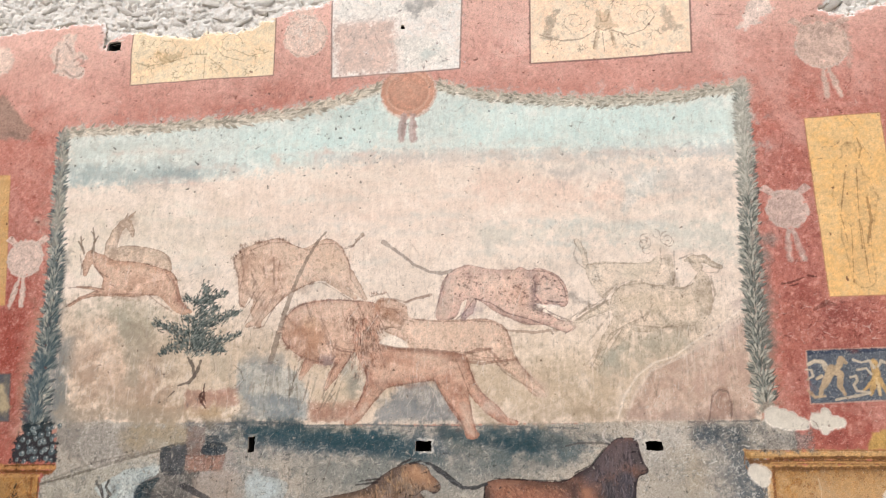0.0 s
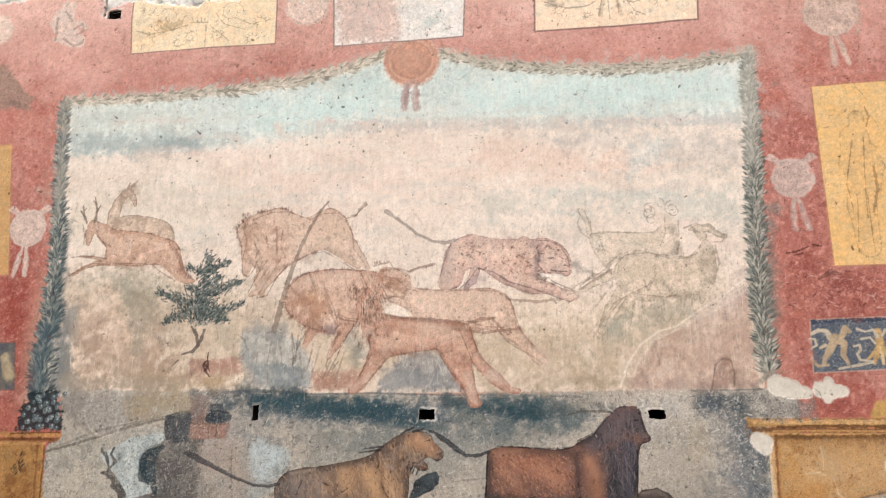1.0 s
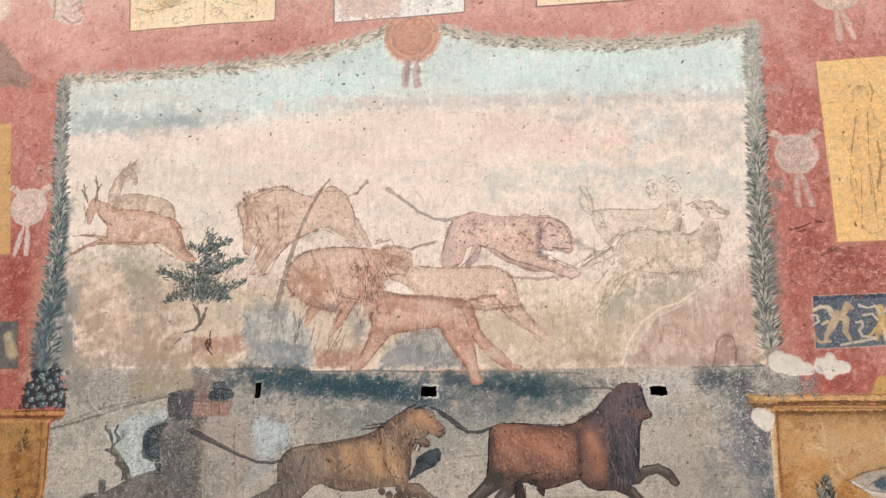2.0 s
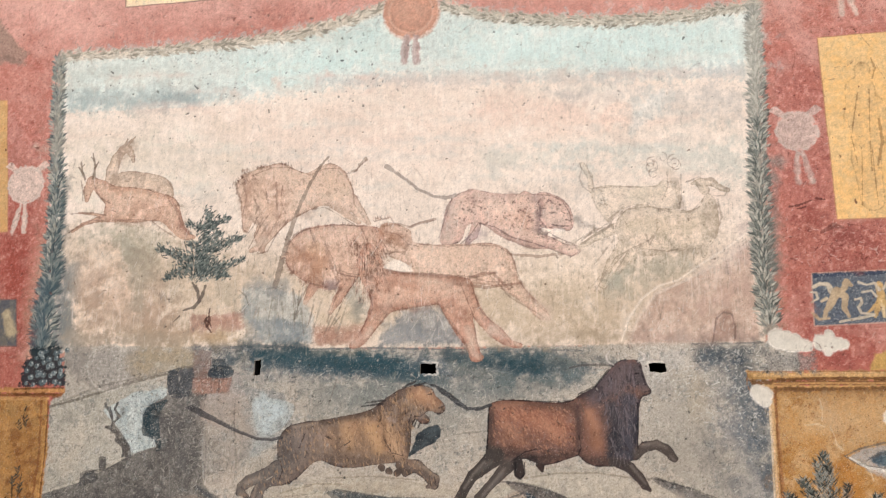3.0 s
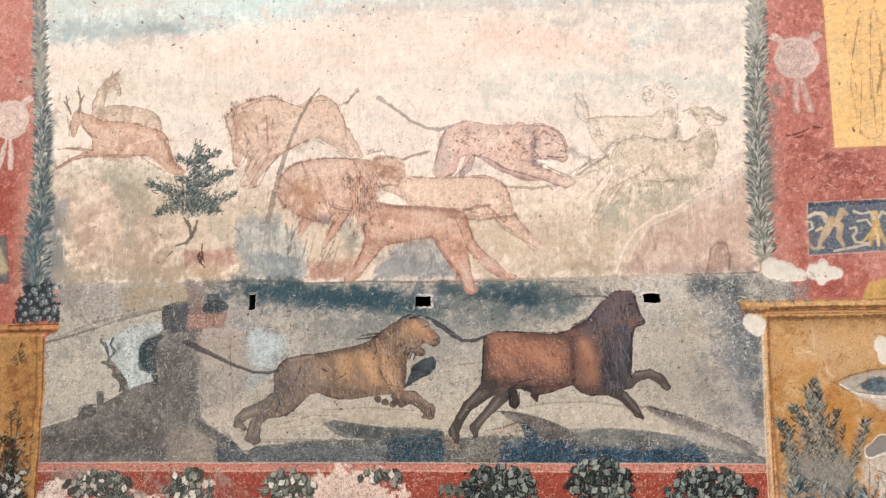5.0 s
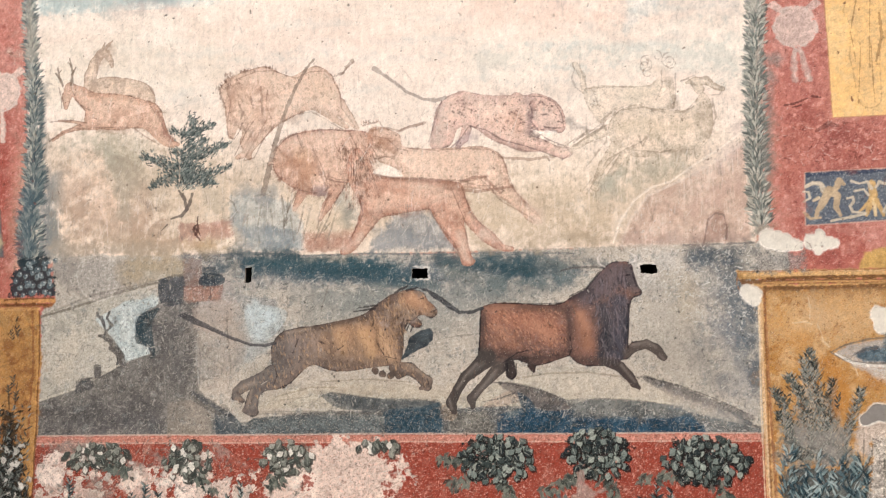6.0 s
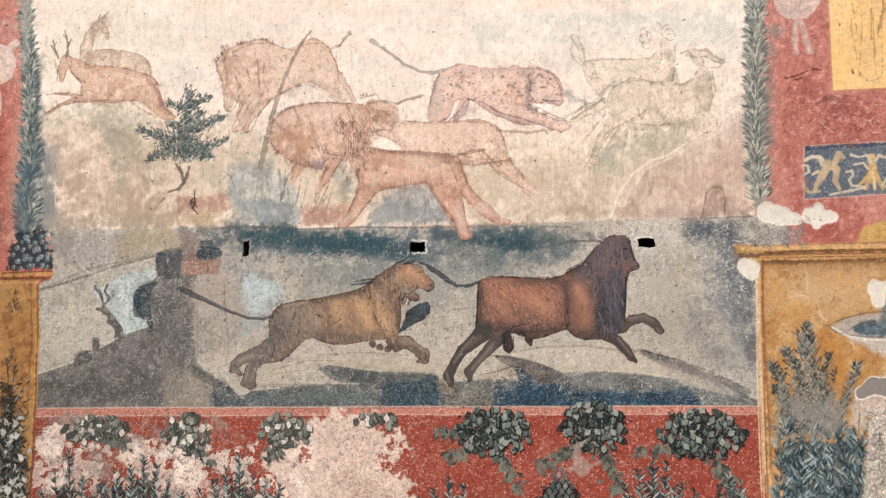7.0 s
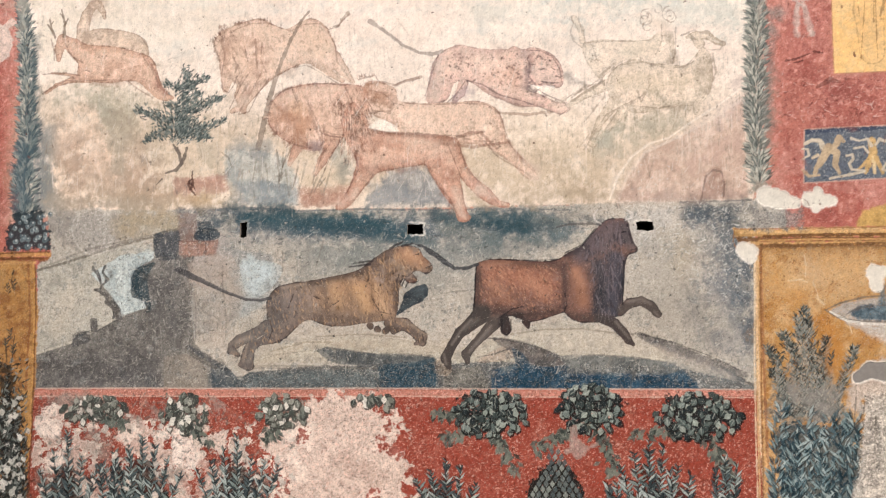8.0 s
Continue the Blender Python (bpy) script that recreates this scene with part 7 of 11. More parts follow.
for q in ([(-0.887, 0.934, 0.0061), (-0.907, 0.843, 0.0061)], [(-0.875, 0.977, 0.0061), (-0.951, 0.941, 0.0061)], [(-0.031, 1.066, 0.0060), (0.029, 1.030, 0.0060), (0.083, 0.988, 0.0060)], [(-0.685, 1.239, 0.0092), (-0.560, 1.260, 0.0091)]):
    within(f, q, "b09c89", 0.5, 0.01)
brushed(f, ("57483f", "6b5646", "dcb388", "c59a6e"), 900, 0.02, -1.25, 0.42)
mane = blot([(-0.218, 1.357), (-0.095, 1.431), (-0.028, 1.415), (-0.017, 1.294), (-0.042, 1.204), (-0.055, 1.114), (-0.128, 1.100), (-0.189, 1.175), (-0.219, 1.266)])
brushed(mane, ("5c4a40", "d0a578", "7c6350"), 190, 0.05, -1.35, 0.4)
for q in ([(-0.761, 0.965, 0.0031), (-0.742, 1.011, 0.0037), (-0.755, 1.062, 0.0031)], [(-0.622, 1.208, 0.0027), (-0.654, 1.132, 0.0027)], [(-0.513, 1.192, 0.0027), (-0.476, 1.177, 0.0027)], [(-0.405, 1.146, 0.0027), (-0.374, 1.167, 0.0027)], [(-0.189, 1.175, 0.0030), (-0.153, 1.109, 0.0030), (-0.098, 1.096, 0.0030)], [(0.032, 1.408, 0.0030), (0.060, 1.414, 0.0036)], [(0.129, 1.353, 0.0030), (0.101, 1.341, 0.0030)], [(0.025, 1.315, 0.0030), (0.001, 1.294, 0.0030), (-0.029, 1.300, 0.0030)], [(-0.030, 1.279, 0.0042), (-0.042, 1.255, 0.0030)], [(-0.045, 1.307, 0.0042), (-0.060, 1.265, 0.0030)], [(0.047, 0.994, 0.0027), (0.056, 0.946, 0.0027)], [(0.074, 0.994, 0.0027), (0.083, 0.949, 0.0027)]):
    line(q, "46393a", 0.7)
for q in ([(-0.188, 1.380, 0.0060), (-0.249, 1.375, 0.0045), (-0.295, 1.367, 0.0018)], [(-0.203, 1.363, 0.0061), (-0.265, 1.354, 0.0045), (-0.317, 1.349, 0.0018)], [(-0.095, 1.446, 0.0060), (-0.049, 1.469, 0.0060), (-0.019, 1.481, 0.0024)], [(-0.028, 1.457, 0.0060), (0.027, 1.471, 0.0048), (0.072, 1.456, 0.0024)], [(-0.017, 1.276, 0.0048), (-0.030, 1.246, 0.0018)], [(0.001, 1.264, 0.0045), (-0.012, 1.237, 0.0018)]):
    line(q, "403a3c", 0.8)
line([(-0.754, 1.185, 0.0092), (-0.811, 1.173, 0.0074), (-0.890, 1.179, 0.0074), (-0.985, 1.214, 0.0080), (-1.072, 1.254, 0.0099), (-1.155, 1.292, 0.0139), (-1.213, 1.317, 0.0186), (-1.258, 1.340, 0.0140), (-1.297, 1.343, 0.0047)], "575558", 0.9)
line([(-0.780, 1.179, 0.0031), (-0.890, 1.186, 0.0031), (-0.985, 1.220, 0.0031), (-1.072, 1.261, 0.0031), (-1.155, 1.301, 0.0043)], "85807c", 0.5)
paw = blot([(-0.061, 1.090), (-0.046, 1.129), (-0.027, 1.168), (-0.012, 1.207), (0.037, 1.240), (0.089, 1.254), (0.110, 1.233), (0.106, 1.200), (0.085, 1.171), (0.039, 1.144), (-0.013, 1.117)])
lay(paw, "39464f", 0.97, 0.003, 0.002, second="4a555b")
within(paw, [(0.025, 1.219, 0.0120), (0.079, 1.233, 0.0120)], "5c686d", 0.5, 0.015)
bull = beast("red-brown bull-like shape with a dark purple neck", join(blot([(0.366, 1.351), (0.387, 1.371), (0.453, 1.382), (0.536, 1.381), (0.624, 1.372), (0.701, 1.368), (0.786, 1.376), (0.848, 1.413), (0.918, 1.448), (0.971, 1.506), (1.007, 1.550), (1.042, 1.578), (1.082, 1.587), (1.131, 1.586), (1.157, 1.562), (1.167, 1.512), (1.184, 1.459), (1.200, 1.429), (1.186, 1.406), (1.157, 1.398), (1.139, 1.360), (1.132, 1.284), (1.125, 1.196), (1.115, 1.124), (1.080, 1.074), (1.005, 1.051), (0.929, 1.048), (0.883, 1.054), (0.843, 1.078), (0.820, 1.099), (0.779, 1.087), (0.697, 1.061), (0.635, 1.052), (0.576, 1.076), (0.532, 1.082), (0.473, 1.064), (0.383, 1.053), (0.348, 1.095), (0.355, 1.202), (0.359, 1.291)]),
                                                        limbs([[(0.420, 1.112, 0.0506), (0.342, 1.050, 0.0357), (0.272, 0.991, 0.0268), (0.230, 0.925, 0.0239), (0.199, 0.863, 0.0269), (0.214, 0.815, 0.0149)], [(0.473, 1.064, 0.0386), (0.413, 0.999, 0.0267), (0.352, 0.937, 0.0208), (0.307, 0.884, 0.0238), (0.313, 0.842, 0.0119)], [(0.511, 1.064, 0.0237), (0.516, 1.011, 0.0267)], [(0.626, 1.052, 0.0237), (0.634, 1.023, 0.0074)], [(1.016, 1.074, 0.0293), (1.079, 1.042, 0.0263), (1.122, 0.998, 0.0234), (1.147, 0.957, 0.0204), (1.175, 0.931, 0.0073)], [(1.103, 1.103, 0.0234), (1.156, 1.147, 0.0234), (1.216, 1.158, 0.0233), (1.267, 1.129, 0.0233), (1.300, 1.088, 0.0174)]], 0.006)),
             "91695a", "826257", "332f35", 1.0, wear=0.3, edge_amount=0.85, rounding=0.75, depth=0.03)
for q, tint, amount, soft in (([(0.446, 1.305, 0.0417), (0.594, 1.289, 0.0652), (0.725, 1.243, 0.0650)], "b27559", 0.85, 0.06), ([(0.445, 1.201, 0.0416), (0.533, 1.171, 0.0415)], "99694f", 0.5, 0.05), ([(0.878, 1.310, 0.0236), (0.906, 1.233, 0.0323), (0.919, 1.154, 0.0294)], "ab775a", 0.85, 0.035), ([(0.823, 1.346, 0.0177), (0.827, 1.228, 0.0177), (0.820, 1.125, 0.0147)], "5c4a47", 0.75, 0.02), ([(0.476, 1.367, 0.0149), (0.624, 1.357, 0.0178), (0.785, 1.355, 0.0177)], "6f5347", 0.65, 0.025), ([(0.381, 1.350, 0.0149), (0.370, 1.202, 0.0149), (0.369, 1.127, 0.0179)], "5a4a44", 0.7, 0.02), ([(0.473, 1.112, 0.0238), (0.621, 1.088, 0.0237), (0.782, 1.105, 0.0177)], "54443f", 0.75, 0.03), ([(0.860, 1.081, 0.0176), (0.970, 1.069, 0.0205)], "5a4842", 0.75, 0.02),):
    within(bull, q, tint, amount, soft)
for q, tint, amount, soft in (([(0.917, 1.404, 0.0471), (0.991, 1.462, 0.0647), (1.078, 1.519, 0.0704), (1.136, 1.504, 0.0586)], "6d5f62", 0.92, 0.03), ([(1.003, 1.344, 0.0470), (1.030, 1.226, 0.0528), (1.034, 1.115, 0.0469)], "4d4f57", 0.9, 0.04), ([(1.085, 1.372, 0.0469), (1.094, 1.255, 0.0468), (1.072, 1.115, 0.0351)], "555560", 0.9, 0.02), ([(1.001, 1.197, 0.0293), (0.988, 1.110, 0.0293)], "383f47", 0.75, 0.02), ([(1.119, 1.343, 0.0117), (1.113, 1.153, 0.0117)], "3b3d46", 0.75, 0.012), ([(1.145, 1.533, 0.0234), (1.166, 1.453, 0.0293)], "655a5c", 0.85, 0.015), ([(1.058, 1.534, 0.0176), (1.039, 1.432, 0.0235)], "7f6d6b", 0.5, 0.025), ([(1.155, 1.439, 0.0146), (1.183, 1.430, 0.0146)], "8a7068", 0.5, 0.012), ([(0.844, 1.399, 0.0118), (0.932, 1.445, 0.0147)], "413c40", 0.6, 0.015),):
    within(bull, q, tint, amount, soft)
for q, tint, amount, soft in (([(0.384, 1.083, 0.0655), (0.342, 1.050, 0.0476), (0.272, 0.991, 0.0388), (0.230, 0.925, 0.0358), (0.199, 0.863, 0.0388), (0.214, 0.815, 0.0268)], "534d49", 0.95, 0.02), ([(0.472, 1.047, 0.0445), (0.413, 0.999, 0.0386), (0.352, 0.937, 0.0327), (0.307, 0.884, 0.0357), (0.316, 0.839, 0.0238)], "5f5752", 0.95, 0.02), ([(0.511, 1.064, 0.0297), (0.516, 1.011, 0.0356)], "443d3d", 0.9, 0.012), ([(0.576, 1.082, 0.0237), (0.635, 1.031, 0.0236)], "403838", 0.85, 0.012), ([(0.999, 1.063, 0.0293), (1.079, 1.036, 0.0380), (1.122, 0.992, 0.0350), (1.164, 0.946, 0.0262)], "554c49", 0.95, 0.015), ([(1.129, 1.115, 0.0351), (1.216, 1.158, 0.0350), (1.267, 1.129, 0.0349), (1.303, 1.088, 0.0291)], "635953", 0.95, 0.015), ([(0.369, 1.065, 0.0119), (0.300, 1.012, 0.0089)], "77706a", 0.5, 0.01),):
    within(bull, q, tint, amount, soft)
for q, tint, amount, soft in (([(0.430, 1.005, 0.0089), (0.367, 0.940, 0.0089)], "7d7670", 0.5, 0.01), ([(1.159, 1.150, 0.0088), (1.230, 1.155, 0.0087)], "83776e", 0.5, 0.01),):
    within(bull, q, tint, amount, soft)
for q in ([(0.336, 1.065, 0.0074), (0.279, 1.006, 0.0060), (0.233, 0.934, 0.0060)], [(0.437, 1.029, 0.0074), (0.376, 0.958, 0.0059), (0.322, 0.893, 0.0060)], [(1.085, 1.051, 0.0073), (1.127, 0.998, 0.0058), (1.153, 0.963, 0.0047)], [(1.144, 1.155, 0.0058), (1.216, 1.170, 0.0058), (1.264, 1.143, 0.0058)], [(1.281, 1.102, 0.0047), (1.303, 1.079, 0.0041)], [(0.190, 0.881, 0.0060), (0.202, 0.830, 0.0060)]):
    within(bull, q, "91857b", 0.55, 0.008)
for q in ([(0.402, 1.350, 0.0149), (0.535, 1.361, 0.0119)], [(0.445, 1.260, 0.0208), (0.504, 1.201, 0.0178)], [(0.652, 1.259, 0.0266), (0.725, 1.199, 0.0236)], [(0.887, 1.316, 0.0147), (0.915, 1.257, 0.0147)]):
    within(bull, q, "c98f70", 0.5, 0.03)
flank = blot([(0.387, 1.335), (0.535, 1.355), (0.785, 1.340), (0.797, 1.125), (0.621, 1.111), (0.474, 1.142), (0.385, 1.172)])
brushed(flank, ("d9a17f", "d3946f", "5f4037"), 800, 0.016, -0.9, 0.32)
brushed(bull, ("564742", "7c5c4e"), 330, 0.022, -1.4, 0.3)
neck = blot([(0.932, 1.433), (1.006, 1.526), (1.079, 1.572), (1.128, 1.548), (1.128, 1.372), (1.115, 1.124), (0.999, 1.095), (0.958, 1.198), (0.969, 1.344)])
brushed(neck, ("3c3c44", "8e8286", "46444c", "77686a"), 330, 0.06, -1.5, 0.45)
for q in ([(1.121, 1.513, 0.0035), (1.142, 1.518, 0.0035)], [(1.195, 1.427, 0.0029), (1.169, 1.421, 0.0029)], [(1.151, 1.553, 0.0029), (1.162, 1.503, 0.0035), (1.175, 1.459, 0.0029)], [(1.131, 1.366, 0.0035), (1.123, 1.255, 0.0041), (1.121, 1.138, 0.0035)], [(0.473, 1.067, 0.0030), (0.547, 1.117, 0.0036), (0.606, 1.132, 0.0030)], [(0.820, 1.104, 0.0029), (0.835, 1.140, 0.0029), (0.827, 1.198, 0.0029)], [(0.496, 1.064, 0.0036), (0.496, 1.008, 0.0036), (0.522, 0.982, 0.0036), (0.543, 1.011, 0.0036), (0.544, 1.064, 0.0030)], [(0.366, 1.351, 0.0036), (0.359, 1.261, 0.0042), (0.352, 1.127, 0.0036)], [(0.830, 1.411, 0.0035), (0.918, 1.451, 0.0041), (0.992, 1.538, 0.0035)], [(0.417, 1.383, 0.0030), (0.624, 1.374, 0.0030), (0.786, 1.376, 0.0030)]):
    line(q, "2f2b30", 0.75)
for q in ([(1.015, 1.561, 0.0047), (0.987, 1.579, 0.0059), (0.981, 1.609, 0.0059), (0.999, 1.632, 0.0041)], [(1.146, 1.580, 0.0047), (1.172, 1.588, 0.0064), (1.178, 1.614, 0.0064), (1.149, 1.632, 0.0041)]):
    line(q, "c6bdb4", 0.85)
line([(0.788, 1.547, 0.0030), (0.861, 1.561, 0.0059), (0.963, 1.562, 0.0071), (1.012, 1.555, 0.0059)], "5a5553", 0.65)
line([(0.372, 1.356, 0.0089), (0.315, 1.336, 0.0090), (0.252, 1.337, 0.0096), (0.207, 1.364, 0.0114), (0.159, 1.401, 0.0135), (0.111, 1.434, 0.0120), (0.081, 1.456, 0.0072), (0.042, 1.465, 0.0042)], "4c4d50", 0.92)
brushed(chain([(0.372, 1.356, 0.0060), (0.252, 1.337, 0.0090), (0.159, 1.401, 0.0120), (0.081, 1.450, 0.0090)]), ("77787a", "343439"), 60, 0.03, 2.5, 0.4)

# ---- the leafy tree of the hunt scene ----
tree_of = new("painted_tree")
tree_of.parent = hunt
trunk = piece("painted_trunk", tree_of, "thin bent brown painted trunk")
tree = piece("painted_crown", tree_of, "dark grey-green bushy painted tree crown")
for s in ([(-1.303, 2.036, 0.0045), (-1.266, 1.977, 0.0083), (-1.253, 1.929, 0.0108), (-1.285, 1.895, 0.0089), (-1.343, 1.877, 0.0044)], [(-1.222, 2.015, 0.0083), (-1.239, 1.964, 0.0095), (-1.260, 1.920, 0.0108)], [(-1.278, 2.016, 0.0032), (-1.260, 1.984, 0.0051)], [(-1.365, 1.845, 0.0038), (-1.396, 1.814, 0.0025)]):
    line(s, "75685f", 0.85, trunk)
CROWN = ([(-1.239, 2.455, 0.0195), (-1.236, 2.366, 0.0390), (-1.236, 2.272, 0.0519), (-1.239, 2.162, 0.0647), (-1.252, 2.069, 0.0388)], [(-1.232, 2.351, 0.0260), (-1.177, 2.380, 0.0260), (-1.109, 2.400, 0.0129)], [(-1.252, 2.335, 0.0260), (-1.297, 2.362, 0.0228), (-1.343, 2.373, 0.0131)], [(-1.226, 2.225, 0.0453), (-1.145, 2.244, 0.0355), (-1.080, 2.267, 0.0258), (-1.019, 2.284, 0.0097)], [(-1.242, 2.194, 0.0453), (-1.323, 2.168, 0.0455), (-1.405, 2.196, 0.0293), (-1.461, 2.216, 0.0261), (-1.510, 2.230, 0.0131)],
         [(-1.258, 2.132, 0.0518), (-1.356, 2.106, 0.0390), (-1.421, 2.076, 0.0228), (-1.467, 2.046, 0.0065)], [(-1.232, 2.131, 0.0517), (-1.145, 2.119, 0.0354), (-1.080, 2.136, 0.0225), (-1.006, 2.159, 0.0064)], [(-1.226, 2.099, 0.0452), (-1.155, 2.075, 0.0290), (-1.090, 2.061, 0.0096)], [(-1.252, 2.091, 0.0453), (-1.307, 2.067, 0.0259)], [(-1.284, 2.242, 0.0292), (-1.336, 2.256, 0.0130)], [(-1.200, 2.302, 0.0259), (-1.142, 2.319, 0.0097)])
for branch in CROWN:
    for (ax, az, ar), (bx, bz, br) in zip(branch, branch[1:]):
        lay(chain([(ax, az, ar * 0.6), (bx, bz, br * 0.5)]), "66706c", 0.35, 0.008, 0.008, tree)
        for _ in range(int(20 + 560 * (ar + br) * math.hypot(bx - ax, bz - az) / 0.05)):
            k, q = rng.uniform(0, 1), rng.normal(0, 0.62)
            x, z = ax + (bx - ax) * k, az + (bz - az) * k
            rad = ar + (br - ar) * k
            x, z = x + rad * q, z + rad * rng.normal(0, 0.62)
            side = 1 if x > -1.30 else -1
            leaf(x, z, rng.uniform(0.012, 0.026), 0.009, math.pi / 2 - side * rng.normal(0.75, 0.5),
                 ("5f6b68", "737d77", "4b5856", "8a9189", "3b4848")[rng.integers(5)], tree, 0.8)
for s in ([(-1.193, 1.858, 0.0064), (-1.187, 1.817, 0.0080), (-1.200, 1.786, 0.0080), (-1.177, 1.755, 0.0064)], [(-1.200, 1.786, 0.0064), (-1.216, 1.815, 0.0048)]):
    line(s, "6b443b", 0.8)
for x, z in [(-1.001, 1.596), (-0.715, 1.746), (-0.061, 1.869), (-1.600, 1.590), (-1.274, 1.757), (-1.453, 1.776)]:
    for k in range(7):
        line([(x + 0.008 * k, z, 0.0015), (x + 0.012 * k - 0.02, z + 0.05, 0.001)], "8f8a80", 0.5)

# ---- garlands round the hunt scene ----
def garland(name, label, pts, density, size, tints, under, dark="5d625c", upward=1.2):
    """Leaves along a bent line of (x, z, half width)."""
    owner_thing = thing(name, pts[-1][:2], label, "wall painting")
    lay(chain(pts), under, 0.85, 0.012, 0.008, piece("painted_stem", owner_thing), 0.1, worn=0.2)
    for (ax, az, ar), (bx, bz, br) in zip(pts, pts[1:]):
        own = piece("leaf_spray", owner_thing)
        run = math.hypot(bx - ax, bz - az)
        way = math.atan2(az - bz, ax - bx)
        for _ in range(int(density * run)):
            s = rng.uniform(0, 1)
            o = rng.uniform(-1, 1)
            r = ar + s * (br - ar)
            x, z = ax + s * (bx - ax) - math.sin(way) * o * r, az + s * (bz - az) + math.cos(way) * o * r
            if rng.uniform() < 0.15 + 0.5 * min(1.0, max(0.0, (3.2 - z) / 0.9)):
                leaf(x + 0.004, z - 0.004, size * 1.05 * (0.6 + r * 8), size * 0.34, way + o * upward, dark, own, 0.7)
            leaf(x, z, size * rng.uniform(0.7, 1.2) * (0.6 + r * 8), size * 0.30, way + o * upward + rng.normal(0, 0.25), tints[rng.integers(len(tints))], own, 0.8)
    return owner_thing


garland("leaf_garland", "pale grey-green leaf garland along the top of the fresco", [(-0.233, 3.640, 0.0334), (-0.446, 3.566, 0.0299), (-0.758, 3.508, 0.0303), (-1.180, 3.463, 0.0271), (-1.718, 3.437, 0.0239), (-2.197, 3.437, 0.0246)], 160, 0.05, ("c9bda8", "b5aa97", "d6cbb8", "9f9786"), "cdbfaa", "9a907f", 0.5)
garland("leaf_garland", "pale grey-green leaf garland along the top of the fresco", [(0.130, 3.631, 0.0290), (0.372, 3.559, 0.0284), (0.702, 3.506, 0.0311), (1.123, 3.476, 0.0335), (1.506, 3.485, 0.0295), (1.876, 3.542, 0.0289)], 170, 0.04, ("beb5a2", "aaa292", "cbc1ae", "96907f"), "c3b9a5", "8d8676", 0.5)
garland("leaf_garland", "grey-green laurel garland hanging beside red plaster", [(-2.223, 3.430, 0.0205), (-2.208, 3.089, 0.0278), (-2.179, 2.731, 0.0307), (-2.162, 2.387, 0.0371), (-2.157, 2.088, 0.0469), (-2.170, 1.831, 0.0564), (-2.173, 1.659, 0.0624)], 520, 0.045, ("959b93", "7d8783", "b0ae9f", "5f6c6f"), "868d88", "47545a")
garland("leaf_garland", "grey-green laurel garland hanging beside red plaster", [(1.855, 3.522, 0.0231), (1.848, 3.198, 0.0323), (1.834, 2.866, 0.0361), (1.818, 2.546, 0.0396), (1.808, 2.238, 0.0406), (1.809, 1.971, 0.0417), (1.815, 1.754, 0.0429)], 640, 0.040, ("9d9f94", "b4b1a2", "828780", "bfbaaa", "70766f"), "a39f91", "565c58")
wash(chain([(-2.197, 2.024, 0.0432), (-2.193, 1.674, 0.0487)]), "4f6b78", 0.55, 0.04)
wash(chain([(1.863, 3.543, 0.0516), (1.837, 3.267, 0.0572), (1.823, 2.932, 0.0436)]), "c3bdae", 0.5, 0.04)
wash(chain([(-2.218, 3.423, 0.0164), (-2.199, 3.052, 0.0198), (-2.179, 2.731, 0.0230)]), "b9ae9b", 0.5, 0.03)
wash(chain([(1.895, 2.639, 0.0205), (1.872, 1.970, 0.0246)]), "837f77", 0.6, 0.03)
wash(chain([(-2.151, 1.863, 0.0290), (-2.121, 2.153, 0.0295), (-2.110, 2.419, 0.0232), (-2.116, 2.659, 0.0168)]), "43616a", 0.5, 0.03)
wash(chain([(-2.382, 2.026, 0.0719), (-2.386, 2.290, 0.0730), (-2.372, 2.562, 0.0606)]), "ab4333", 0.5, 0.08)
wash(chain([(-2.303, 1.613, 0.0383), (-2.309, 1.769, 0.0450)]), "a53f31", 0.5, 0.05)
# a scaly bunch of fruit at the foot of the hanging garland
bunch = thing("fruit_bunch", (-2.149, 1.472), "dark blue-grey painted bunch of round fruit", "wall painting")
own = piece("painted_fruit", bunch)
lay(shape([(-2.218, 1.680), (-2.066, 1.686), (-1.998, 1.470), (-2.291, 1.455), (-2.278, 1.569)]), "2f3f47", 0.95, 0.008, 0.008, own)
for i in range(6):
    for k in range(7):
        x, z = (-2.250, 1.479)
        x, z = x + 0.042 * k + (0.02 if i % 2 else 0) + rng.normal(0, 0.008), z + 0.035 * i + rng.normal(0, 0.008)
        if abs(x + 2.19 - 0.02 * i) < 0.15 - 0.012 * i:
            lay(chain([(x, z, rng.uniform(0.011, 0.018))], 0.01), ("7f8c8e", "93a0a0", "6b7c80")[rng.integers(3)], 0.75, 0.004, 0.003)
            lay(chain([(x - 0.004, z + 0.003, 0.008)], 0.01), "5a6a72", 0.8, 0.003, 0.001)
            lay(chain([(x + 0.004, z + 0.006, 0.004)], 0.01), "c9cdc8", 0.7, 0.002, 0.001)

# ---- the round boss at the top ----
boss = thing("painted_medallion", (-0.046, 3.421), "round terracotta medallion painted with rings and two tassels", "wall painting")
own = piece("painted_disc", boss)
lay(chain([(-0.057, 3.596, 0.1690)]), "d8b7a4", 0.85, 0.006, 0.003, own)
lay(chain([(-0.061, 3.605, 0.1610)]), "d7a085", 0.95, 0.006, 0.003, own, second="cf967b")
for r, c, a in ((0.135, "dbb59c", 0.45), (0.12, "c28c73", 0.4), (0.07, "d8a98e", 0.35), (0.045, "d9ab90", 0.5)):
    x, z, _ = (-0.061, 3.605, 0.1610)
    outline(chain([(x, z, r)]), c, 0.012, a)
tassel = piece("painted_tassel", boss)
